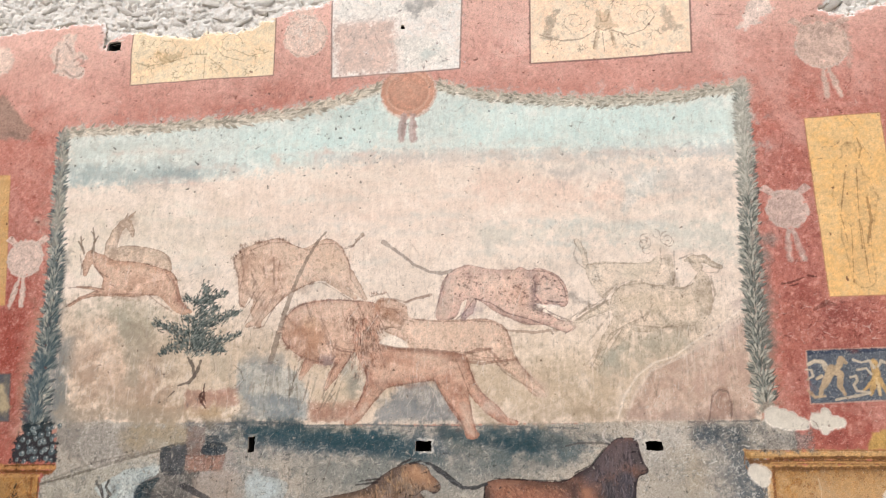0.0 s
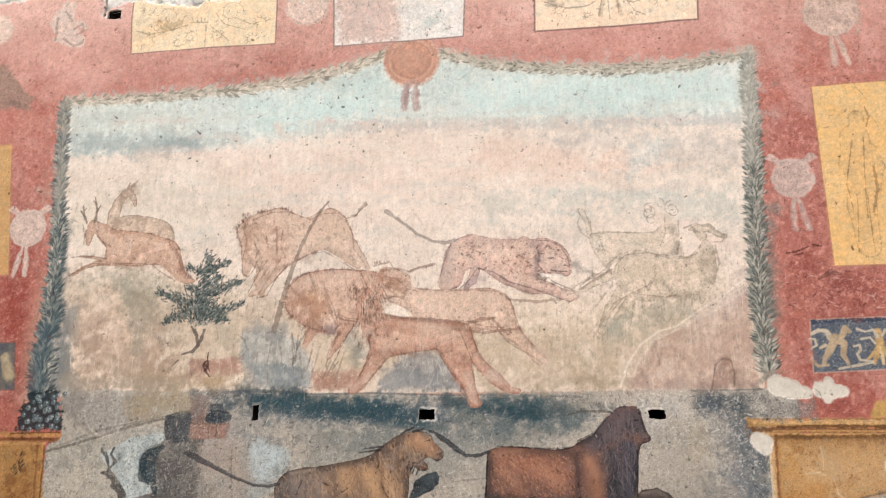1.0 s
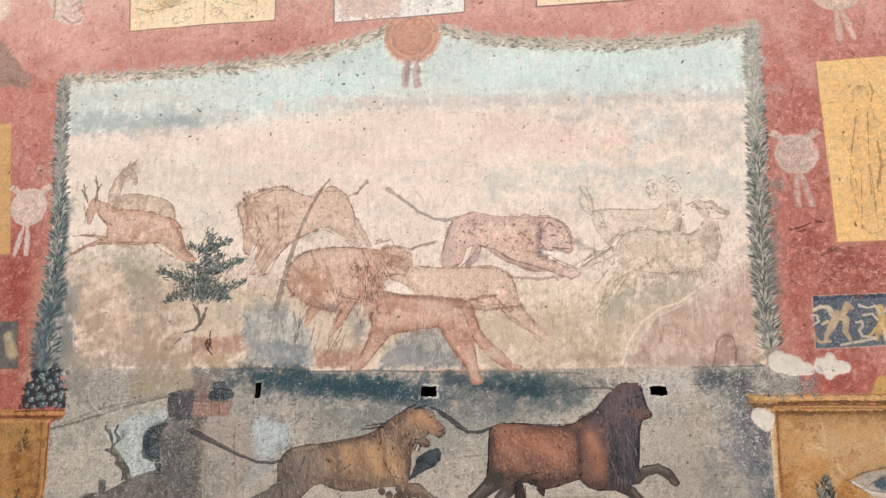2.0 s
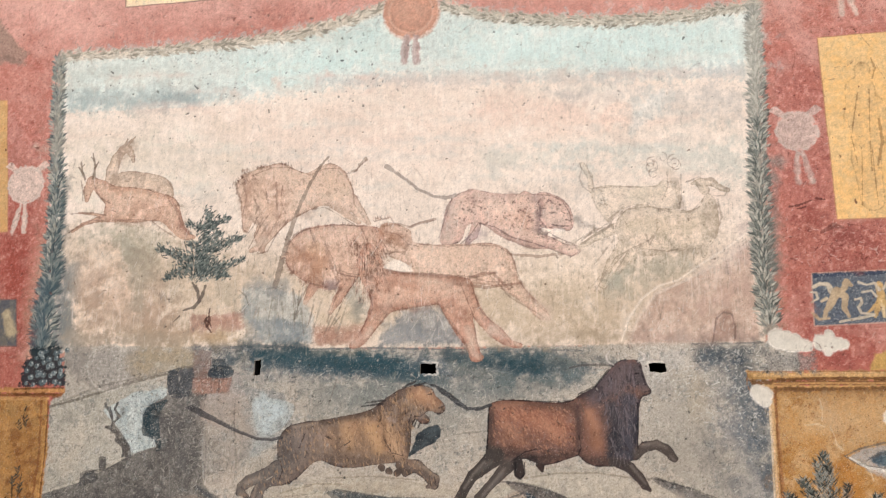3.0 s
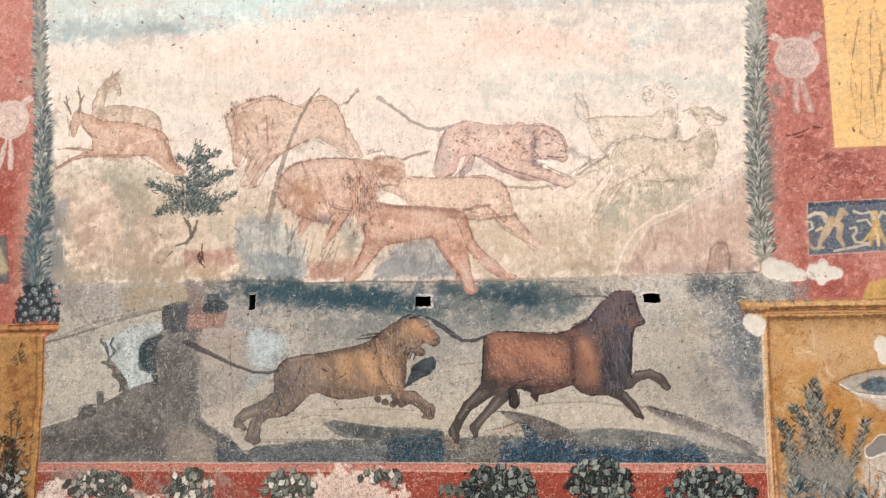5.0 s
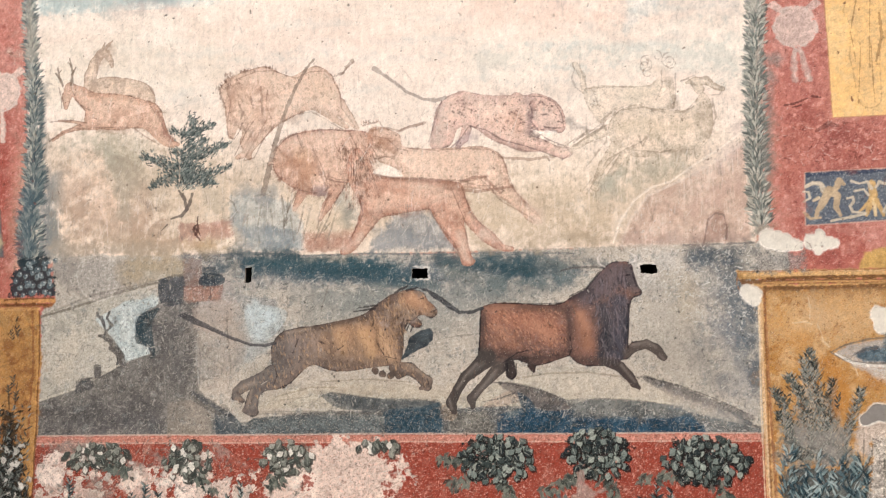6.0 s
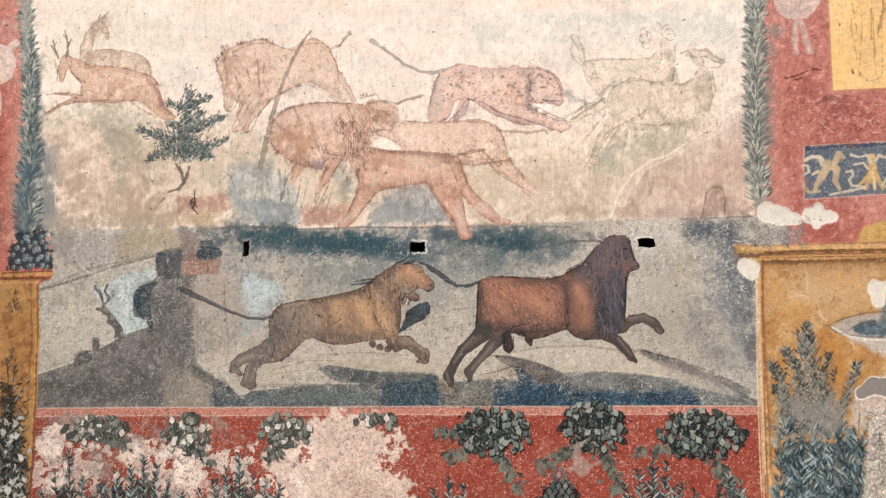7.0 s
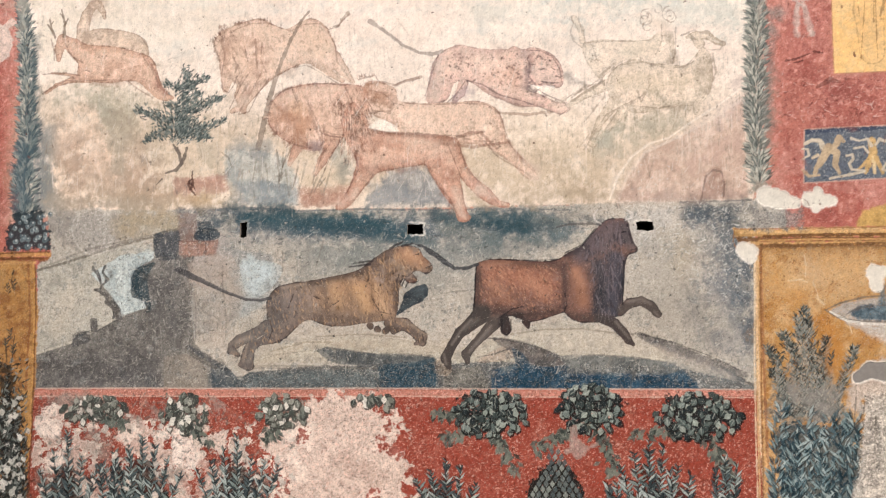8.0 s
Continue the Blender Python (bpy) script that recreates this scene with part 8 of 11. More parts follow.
for s in ([(-0.086, 3.449, 0.0217), (-0.096, 3.359, 0.0251), (-0.098, 3.302, 0.0214)], [(-0.032, 3.446, 0.0180), (-0.028, 3.356, 0.0250), (-0.028, 3.298, 0.0213)]):
    lay(chain(s), "c3a9a0", 0.85, 0.006, 0.003, tassel)
    lay(chain([(a + 0.008, b, c * 0.4) for a, b, c in s]), "ab8b84", 0.5, 0.004, 0.002)

# ---- square painted panels on the red ground ----
def framed(name, label, corners, tint, second, rim, rim_tint, group=""):
    ob = thing(name, corners[-1], label, "wall painting", group)
    own = piece("painted_field", ob)
    edge = piece("painted_rim", ob)
    form = shape(corners)
    lay((form[0], form[1] - rim), rim_tint, 0.85, 0.0024, 0.0006, edge, worn=0.2)
    lay(form, tint, 0.97, 0.0026, 0.0005, own, 0.05, 0.12, second=second)
    return ob, own, form


def scrolls(spots, tint, amount=0.6, owner=None):
    """Curling tendrils: (x, z, radius, turns)."""
    for x, z, r, turns in spots:
        pts = [(x + r * (1 - 0.8 * k / 22) * math.cos(turns * 2 * math.pi * k / 22), z + r * (1 - 0.8 * k / 22) * math.sin(turns * 2 * math.pi * k / 22), 0.0022) for k in range(23)]
        line(pts, tint, amount, owner)
        for k in range(0, 16, 2):
            a = turns * 2 * math.pi * k / 22 + rng.uniform(0.3, 0.9)
            leaf(pts[k][0], pts[k][1], 0.022, 0.007, a, tint, owner, amount)


YELLOW = "yellow panels"
ob, own, f = framed("yellow_panel", "pale yellow fresco panel with faint tendril ornament and broken top", [(-1.840, 4.265), (-0.907, 4.262), (-0.906, 3.768), (-1.820, 3.746)], "f6deb8", "f1d2a8", 0.009, "a98a78", YELLOW)
scrolls([(x, z, q, t) for (x, z, q), t in zip([(-1.593, 3.976, 0.0995), (-1.188, 3.990, 0.0770), (-1.734, 4.036, 0.0420), (-1.687, 3.863, 0.0371), (-1.444, 3.834, 0.0446), (-1.526, 3.807, 0.0366), (-1.011, 3.913, 0.0399), (-1.279, 3.840, 0.0362), (-1.059, 3.800, 0.0356)], (-1.5, 1.5, -1.1, 1.1, 1.3, -1.1, 1.0, -1.2, 1.1))], "b39468", 0.5)
for q in ([(-1.667, 3.964, 0.0062), (-1.578, 3.896, 0.0070), (-1.470, 3.921, 0.0066)], [(-1.351, 3.914, 0.0081), (-1.345, 3.843, 0.0065), (-1.346, 3.759, 0.0056)], [(-1.321, 3.904, 0.0065), (-1.223, 3.821, 0.0064), (-1.196, 3.796, 0.0056)], [(-1.452, 3.936, 0.0082), (-1.341, 3.929, 0.0081)], [(-1.444, 3.966, 0.0057), (-1.434, 3.938, 0.0057)], [(-1.414, 3.969, 0.0057), (-1.408, 3.937, 0.0057)], [(-1.385, 3.967, 0.0057), (-1.382, 3.935, 0.0057)], [(-1.362, 3.961, 0.0057), (-1.360, 3.934, 0.0057)], [(-1.794, 3.893, 0.0067), (-1.717, 3.865, 0.0083), (-1.614, 3.883, 0.0074)], [(-1.159, 3.949, 0.0060), (-1.065, 3.904, 0.0064), (-0.940, 3.928, 0.0056)], [(-1.291, 3.989, 0.0057), (-1.229, 3.907, 0.0065), (-1.099, 3.868, 0.0056)]):
    line([(x, z, c * 0.55) for x, z, c in q], "ad8f64", 0.5)
lay(limbs([[(-1.666, 3.952, 0.0208), (-1.610, 3.914, 0.0289), (-1.526, 3.932, 0.0206)]]), "c7a26c", 0.5, 0.008, 0.004, worn=0.3)
ob, own, f = framed("yellow_panel", "pale yellow fresco panel with brown scrollwork ornament", [(0.690, 4.405), (1.624, 4.334), (1.598, 3.766), (0.677, 3.748)], "f9e0c2", "f4d3b2", 0.011, "94736a", YELLOW)
scrolls([(x, z, q, t) for (x, z, q), t in zip([(0.940, 4.008, 0.0785), (1.332, 4.027, 0.0768), (0.814, 3.877, 0.0320), (1.401, 3.888, 0.0309), (0.978, 3.826, 0.0210), (1.234, 3.825, 0.0241), (1.032, 4.123, 0.0323), (1.193, 4.127, 0.0320)], (-1.7, 1.7, -1.1, 1.1, 1.0, -1.0, 1.1, -1.1))], "a2876a", 0.5)
for q in ([(0.776, 3.913, 0.0064), (0.865, 3.885, 0.0071), (0.981, 3.892, 0.0070), (1.067, 3.947, 0.0070)], [(1.156, 3.941, 0.0070), (1.245, 3.898, 0.0069), (1.345, 3.929, 0.0069), (1.409, 4.007, 0.0062)], [(1.071, 3.962, 0.0092), (1.110, 3.944, 0.0105), (1.157, 3.956, 0.0091)], [(1.095, 4.050, 0.0071), (1.100, 4.005, 0.0085), (1.133, 4.003, 0.0085), (1.149, 4.054, 0.0071)], [(1.069, 3.932, 0.0056), (1.044, 3.822, 0.0063)], [(1.155, 3.926, 0.0056), (1.162, 3.822, 0.0062)], [(1.102, 3.930, 0.0049), (1.109, 3.803, 0.0055)], [(0.733, 3.931, 0.0054), (0.782, 3.913, 0.0064)], [(1.207, 3.923, 0.0052), (1.249, 3.846, 0.0052), (1.312, 3.813, 0.0051)]):
    line([(x, z, c * 0.6) for x, z, c in q], "9c8169", 0.55)
lay(limbs([[(1.089, 4.066, 0.0178), (1.113, 4.008, 0.0494), (1.139, 4.063, 0.0177)], [(1.068, 3.973, 0.0141), (1.184, 3.969, 0.0140)], [(1.084, 3.961, 0.0106), (1.051, 3.825, 0.0105)], [(1.150, 3.956, 0.0105), (1.169, 3.829, 0.0104)]]), "b99a74", 0.45, 0.006, 0.003, piece("painted_tripod", ob, "brown tripod ornament"))
lay(limbs([[(0.776, 3.935, 0.0215), (0.803, 4.028, 0.0289), (0.839, 4.083, 0.0181)], [(0.749, 3.918, 0.0143), (0.832, 3.902, 0.0142)]]), "ad9a86", 0.6, 0.008, 0.004, worn=0.3)
lay(limbs([[(1.508, 3.926, 0.0205), (1.481, 4.002, 0.0276), (1.469, 4.059, 0.0173)], [(1.459, 3.921, 0.0137), (1.557, 3.930, 0.0136)]]), "ad9a86", 0.6, 0.008, 0.004, worn=0.3)
ob, own, f = framed("yellow_panel", "ochre yellow fresco panel with a faint standing figure shape", [(2.184, 3.318), (2.585, 3.332), (2.577, 2.312), (2.193, 2.306)], "efc482", "e8b86f", 0.006, "c58d62", YELLOW)
fig = limbs([[(2.394, 3.123, 0.0416), (2.386, 3.057, 0.0295)], [(2.373, 3.008, 0.0765), (2.376, 2.846, 0.0694), (2.368, 2.624, 0.0735), (2.382, 2.407, 0.0607)], [(2.325, 2.977, 0.0235), (2.297, 2.865, 0.0175), (2.341, 2.751, 0.0144)], [(2.453, 2.940, 0.0291), (2.483, 2.842, 0.0230), (2.442, 2.684, 0.0255)]])
lay(fig, "dcb072", 0.35, 0.01, 0.004, piece("painted_figure", ob, "faint brown standing shape"), mottle=0.08)
outline(fig, "a87d48", 0.004, 0.5)
for s in ([(2.357, 2.992, 0.0059), (2.306, 2.752, 0.0058), (2.321, 2.594, 0.0057)], [(2.417, 3.006, 0.0059), (2.398, 2.749, 0.0057), (2.391, 2.561, 0.0056)], [(2.350, 2.687, 0.0057), (2.327, 2.378, 0.0055)], [(2.402, 2.686, 0.0057), (2.406, 2.376, 0.0055)], [(2.451, 2.843, 0.0144), (2.457, 2.715, 0.0199), (2.424, 2.591, 0.0112)], [(2.444, 3.187, 0.0089), (2.460, 3.130, 0.0118), (2.440, 3.071, 0.0088)]):
    line([(x, z, c * 0.45) for x, z, c in s], "9a7040", 0.6)
ob, own, f = framed("yellow_panel", "ochre yellow fresco panel beside red plaster", [(-3.024, 3.176), (-2.545, 3.175), (-2.456, 2.359), (-2.880, 2.351)], "dcae6e", "d2a05f", 0.006, "c58d62", YELLOW)
ob, own, f = framed("pale_panel", "worn whitish fresco panel with a grey rim", [(-0.544, 4.499), (0.272, 4.437), (0.246, 3.743), (-0.528, 3.724)], "f2ebe2", "e8dbd0", 0.010, "9d8c83")
lay(shape([(-0.519, 4.088), (-0.143, 4.111), (-0.138, 3.720), (-0.507, 3.742)]), "d9b09d", 0.65, 0.03, 0.02, worn=0.15)
lay(shape([(-0.502, 4.214), (0.207, 4.165), (0.207, 4.087), (-0.498, 4.095)]), "e9e2d8", 0.7, 0.02, 0.01)
wash(chain([(-0.003, 4.160, 0.0384), (0.032, 4.208, 0.0385)]), "aaa7a2", 0.6, 0.04)
lay(shape([(-0.141, 3.956), (0.068, 3.981), (0.205, 3.858), (0.171, 3.785), (-0.069, 3.769)]), "e5ded3", 0.8, 0.02, 0.015)
wash(chain([(0.034, 3.850, 0.0298), (0.102, 3.857, 0.0297)]), "c3cdc6", 0.6, 0.03)
wash(chain([(-0.067, 4.191, 0.0193), (-0.020, 4.133, 0.0230), (0.085, 4.189, 0.0230)]), "9f9b97", 0.6, 0.02)
for k in range(170):
    x, z = (-0.128, 3.993)
    x, z, a, q = x + rng.uniform(-0.42, 0.42), z + rng.uniform(-0.28, 0.25), rng.normal(1.3, 0.8), rng.uniform(0.01, 0.05)
    line([(x, z, 0.002), (x + q * math.cos(a), z + q * math.sin(a), 0.001)], ("fffaf2", "a99a90", "c9b3a5", "8f857e")[rng.integers(4)], 0.45)
ob, own, f = framed("blue_frieze_panel", "blue fresco frieze with cream and gold scroll shapes", [(2.046, 2.020), (2.526, 2.033), (2.521, 1.774), (2.038, 1.755)], "6f7a86", "606c7b", 0.007, "c2a091")
lay(shape([(2.046, 2.020), (2.526, 2.033), (2.526, 2.016), (2.047, 2.002)]), "46506a", 0.8, 0.004, 0.002)
cloudy(f, "a9a9a4", FINE + 0.5 * SPOT, 0.9, 0.45, 1.0)
cloudy(f, "3f4a5c", -FINE, 1.0, 0.4, 0.8)
CREAM = piece("cream_scroll", ob, "cream and gold scroll shapes")
for q in ([(2.048, 1.953, 0.0113), (2.081, 1.969, 0.0113), (2.120, 1.963, 0.0141), (2.130, 1.928, 0.0197)], [(2.157, 1.927, 0.0281), (2.126, 1.870, 0.0252), (2.097, 1.825, 0.0140), (2.088, 1.791, 0.0112)], [(2.168, 1.918, 0.0280), (2.195, 1.903, 0.0224), (2.188, 1.840, 0.0168), (2.209, 1.800, 0.0112)], [(2.190, 1.938, 0.0196), (2.208, 1.978, 0.0196), (2.229, 1.960, 0.0112)], [(2.107, 1.891, 0.0112), (2.079, 1.877, 0.0084)], [(2.028, 1.821, 0.0084), (2.061, 1.786, 0.0098), (2.110, 1.790, 0.0084)]):
    lay(chain([(x, z, c * 0.78) for x, z, c in q]), ("cdb999", "c4aa86", "d2c2a8")[rng.integers(3)], 0.92, 0.0035, 0.0015, CREAM)
for q in ([(2.368, 1.956, 0.0250), (2.372, 1.899, 0.0250), (2.357, 1.856, 0.0222), (2.334, 1.797, 0.0083)], [(2.374, 1.870, 0.0167), (2.377, 1.796, 0.0083)], [(2.384, 1.870, 0.0166), (2.415, 1.795, 0.0083)], [(2.357, 1.871, 0.0139), (2.302, 1.815, 0.0083)]):
    lay(chain([(x, z, c * 0.78) for x, z, c in q]), ("cfa867", "d8bd8d")[rng.integers(2)], 0.92, 0.0035, 0.0015, CREAM)
for q in ([(2.268, 1.973, 0.0095), (2.305, 1.958, 0.0084), (2.346, 1.968, 0.0084), (2.364, 1.933, 0.0111)], [(2.283, 1.921, 0.0067), (2.326, 1.929, 0.0072), (2.347, 1.899, 0.0083)], [(2.495, 1.967, 0.0083), (2.427, 1.954, 0.0083), (2.403, 1.967, 0.0083), (2.386, 1.938, 0.0083)], [(2.244, 1.885, 0.0073), (2.271, 1.890, 0.0078), (2.276, 1.867, 0.0067), (2.254, 1.844, 0.0084), (2.269, 1.815, 0.0084), (2.329, 1.808, 0.0067)], [(2.164, 1.772, 0.0067), (2.247, 1.787, 0.0084), (2.329, 1.803, 0.0072)], [(2.030, 1.873, 0.0068), (2.063, 1.892, 0.0068), (2.058, 1.924, 0.0062), (2.031, 1.925, 0.0056)], [(2.438, 1.854, 0.0072), (2.415, 1.812, 0.0072), (2.464, 1.794, 0.0066)]):
    lay(chain([(x, z, c * 0.78) for x, z, c in q]), "cdbfa8", 0.9, 0.003, 0.0012, CREAM)
ob, own, f = framed("blue_frieze_panel", "small blue-grey fresco frieze with cream shapes", [(-2.918, 1.961), (-2.356, 1.951), (-2.335, 1.691), (-2.867, 1.684)], "6b6f76", "7d786f", 0.008, "8f6a62")
lay(chain([(-2.402, 1.865, 0.0287), (-2.374, 1.770, 0.0319)]), "c9b48c", 0.8, 0.01, 0.006)

# ---- pale round masks with ribbons on the red ground ----
def ornament(cx, cz, r, tint, ribbons, ears=True, label="pale round ornament with two ribbons painted on red"):
    ob = thing("painted_ornament", (cx, cz - r), label, "wall painting", "ribbon ornaments")
    own = piece("painted_disc", ob)
    lay(chain([(cx, cz, r)]), tint, 0.85, 0.006, 0.006, own, 0.06, worn=0.15)
    outline(chain([(cx, cz, r)]), "dccabc", 0.010, 0.4)
    if ears:
        for s in (-1, 1):
            line([(cx + s * r * 0.55, cz + r * 0.75, 0.015), (cx + s * r * 0.95, cz + r * 1.05, 0.022), (cx + s * r * 1.15, cz + r * 1.02, 0.008)], tint, 0.75)
    if ribbons:
        tie = piece("painted_ribbon", ob)
        for s in (-1, 1):
            lay(chain([(cx + s * 0.012 + ribbons * 0.2, cz - r, 0.008), (cx + s * 0.025 + ribbons * 0.6, cz - r - 0.09, 0.017), (cx + s * 0.035 + ribbons, cz - r - 0.17, 0.014)]), tint, 0.85, 0.006, 0.004, tie, worn=0.1)


x, z, r = (2.032, 2.794, 0.1120)
ornament(x, z, r, "cdb5a8", 0.02)
x, z, r = (-2.368, 2.638, 0.1154)
ornament(x, z, r, "dcc5b5", -0.02)
x, z, r = (2.332, 3.771, 0.1467)
ornament(x, z, r, "d3b7a6", 0.03)
lay(limbs([[(2.236, 3.879, 0.0324), (2.300, 3.893, 0.0647), (2.421, 3.866, 0.0640)], [(2.471, 3.773, 0.0316), (2.470, 3.649, 0.0187)]]), "c9aa99", 0.6, 0.012, 0.012, worn=0.4)
x, z, r = (-0.706, 4.007, 0.1381)
ornament(x, z, r, "ead0bf", 0, False, "pale pear-shaped ornament painted on red")
lay(limbs([[(-0.706, 4.007, 0.1184), (-0.730, 4.150, 0.0801), (-0.748, 4.211, 0.0645)]]), "e9d0c0", 0.8, 0.012, 0.01, second="dcbcaa")
for k in range(60):
    x, z = (-0.707, 4.038)
    line([(x + rng.normal(0, 0.05), z + rng.normal(0, 0.08), 0.002), (x + rng.normal(0, 0.05), z + rng.normal(0, 0.08), 0.001)], ("f6e9dd", "c79a88")[rng.integers(2)], 0.3)
outline(chain([(-0.706, 4.007, 0.1342)]), "c7a493", 0.008, 0.5)
mask_a = thing("painted_ornament", (-2.227, 3.816), "pale cream bottle-like shape painted on red", "wall painting", "ribbon ornaments")
own = piece("painted_shape", mask_a)
lay(limbs([[(-2.272, 4.082, 0.0522), (-2.299, 3.991, 0.0778), (-2.255, 3.889, 0.0684)], [(-2.189, 3.972, 0.0257), (-2.148, 3.946, 0.0171)], [(-2.214, 3.866, 0.0596), (-2.173, 3.844, 0.0424)], [(-2.337, 3.873, 0.0214), (-2.308, 3.884, 0.0214)]]), "e6d0c0", 0.85, 0.006, 0.005, own, second="dcc2b1")
for q in ([(-2.336, 4.013, 0.0087), (-2.335, 3.913, 0.0086), (-2.344, 3.866, 0.0086)], [(-2.215, 3.934, 0.0086), (-2.165, 3.963, 0.0086), (-2.151, 3.914, 0.0085), (-2.195, 3.893, 0.0085)], [(-2.284, 4.058, 0.0065), (-2.237, 3.987, 0.0065)], [(-2.283, 3.870, 0.0068), (-2.208, 3.815, 0.0085), (-2.149, 3.835, 0.0085)]):
    line(q, "a88c7f", 0.55)
mask_b = thing("painted_ornament", (-2.570, 3.420), "brown-grey shell-like shape painted on red", "wall painting", "ribbon ornaments")
own = piece("painted_shape", mask_b)
lay(shape([(-2.887, 3.492), (-2.841, 3.684), (-2.660, 3.714), (-2.558, 3.592), (-2.447, 3.479), (-2.455, 3.403), (-2.570, 3.420), (-2.759, 3.410)]), "b39481", 0.85, 0.01, 0.008, own, 0.08, second="a98a79")
wash(chain([(-2.614, 3.460, 0.0210), (-2.478, 3.435, 0.0208)]), "8d7167", 0.6, 0.03)
mask_c = thing("painted_ornament", (1.987, 3.913), "pale whitish smudged shape painted on red", "wall painting", "ribbon ornaments")
own = piece("painted_shape", mask_c)
lay(limbs([[(2.016, 4.040, 0.0669), (1.961, 3.970, 0.0467), (1.918, 3.917, 0.0266)], [(2.043, 4.151, 0.0742), (2.026, 4.040, 0.0535)]]), "ead6c8", 0.8, 0.01, 0.01, own)
mask_d = thing("painted_ornament", (-2.715, 3.875), "pale round ornament painted on red", "wall painting", "ribbon ornaments")
own = piece("painted_disc", mask_d)
lay(chain([(-2.736, 3.957, 0.1060)]), "e6cdbb", 0.8, 0.008, 0.008, own)

# ---- ochre painted pedestals with their ledges ----
def pedestal(body, ledges, label):
    ob = thing("painted_pedestal", body[-1], label, "wall painting", "painted pedestals")
    face = piece("painted_face", ob)
    lay(shape(body), "c39352", 1.0, 0.005, 0.003, face, 0.08, 0.5, second="b8843f")
    top = piece("painted_ledge", ob)
    for k, (quad, tint) in enumerate(ledges):
        lay(shape(quad), tint, 0.95, 0.004, 0.003, top, 0.08, 0.4)
    return ob, face


ped, face = pedestal([(1.782, 1.451), (2.615, 1.454), (2.606, 0.127), (1.804, 0.110)],
                     [([(1.683, 1.522), (2.617, 1.519), (2.616, 1.468), (1.696, 1.481)], "c1924f"), ([(1.688, 1.481), (2.616, 1.474), (2.615, 1.445), (1.715, 1.452)], "8f6338"), ([(1.738, 1.457), (2.615, 1.451), (2.615, 1.434), (1.749, 1.440)], "cf9f5c"), ([(1.788, 1.442), (2.615, 1.437), (2.614, 1.417), (1.787, 1.422)], "7e5838"), ([(1.683, 1.527), (2.617, 1.524), (2.617, 1.510), (1.683, 1.516)], "d9b27c")],
                     "ochre yellow painted pedestal with a moulded ledge")
lay(shape([(2.318, 1.609), (2.621, 1.680), (2.617, 1.524), (2.281, 1.524)]), "c9a052", 0.95, 0.006, 0.003, face)
lay(shape([(1.782, 1.445), (1.815, 1.433), (1.837, 0.111), (1.787, 0.110)]), "c79a62", 0.8, 0.006, 0.003)
line([(1.815, 1.422, 0.0070), (1.816, 0.963, 0.0070), (1.832, 0.162, 0.0068)], "a05f38", 0.7)
line([(1.787, 1.422, 0.0056), (1.789, 0.963, 0.0056), (1.799, 0.161, 0.0055)], "dcc09a", 0.7)
ochre = shape([(1.821, 1.422), (2.615, 1.426), (2.580, 0.154), (1.826, 0.139)])
cloudy(ochre, "d9b684", MID, -0.2, 0.5, 1.5)
cloudy(ochre, "a66a26", SPOT, 0.3, 0.5, 1.4)
cloudy(ochre, "8f5a2c", ROUGH, 1.0, 0.35, 1.0)
wash(chain([(1.960, 1.248, 0.0835), (2.289, 1.302, 0.0824)]), "d6b180", 0.6, 0.1)
wash(chain([(1.955, 0.991, 0.0830), (2.224, 0.849, 0.0654)]), "c0872f", 0.6, 0.1)
lay(shape([(1.821, 1.445), (2.508, 1.441), (2.507, 1.396), (1.820, 1.404)]), "a07441", 0.5, 0.02, 0.008)
ped2, face2 = pedestal([(-2.694, 1.408), (-2.108, 1.402), (-2.093, 1.092), (-2.103, 0.690), (-2.146, 0.027), (-2.679, 0.016)],
                       [([(-2.695, 1.456), (-2.008, 1.451), (-2.014, 1.423), (-2.694, 1.421)], "c98f4c"), ([(-2.695, 1.427), (-2.021, 1.423), (-2.028, 1.401), (-2.694, 1.402)], "9a6030"), ([(-2.694, 1.408), (-2.095, 1.401), (-2.095, 1.383), (-2.694, 1.382)], "cf9a58")],
                       "ochre orange painted pedestal with a narrow ledge")
ochre = shape([(-2.694, 1.382), (-2.121, 1.376), (-2.123, 0.683), (-2.159, 0.058), (-2.680, 0.048)])
cloudy(ochre, "a3662a", SPOT, 0.0, 0.5, 1.4)
cloudy(ochre, "cf9c5c", MID, 0.2, 0.4, 1.4)
wash(chain([(-2.248, 1.156, 0.0658), (-2.212, 0.840, 0.0653)]), "b5772f", 0.5, 0.08)
lay(chain([(-2.121, 1.376, 0.0132), (-2.113, 1.092, 0.0163), (-2.124, 0.715, 0.0195), (-2.156, 0.083, 0.0288)]), "c9934a", 0.8, 0.008, 0.004)
line([(-2.148, 1.377, 0.0066), (-2.140, 1.092, 0.0065), (-2.157, 0.683, 0.0065)], "9c5f30", 0.7)

# ---- the red band with losses under the hunt scene ----
BAND = piece("red_band", wall, "red fresco band with pale losses")
band = shape([(-2.103, 0.683), (-0.071, 0.695), (1.772, 0.700), (1.804, 0.110), (-2.156, 0.027)])
lay(band, "b2503a", 1.0, 0.004, 0.002, BAND, 0.08, 0.6, second="a2432f")
cloudy(band, "cb8672", SPOT, 0.5, 0.25, 1.5)
cloudy(band, "8f3d2f", ROUGH, 1.0, 0.4)
for _ in range(2600):
    x, z = rng.uniform(-2.1, 1.8), rng.uniform(0.08, 0.66)
    lay(chain([(x, z, rng.uniform(0.0015, 0.0035))], 0.01), ("d9a393", "e0b7a8", "7f3528")[rng.integers(3)], 0.55, 0.002, 0.001)
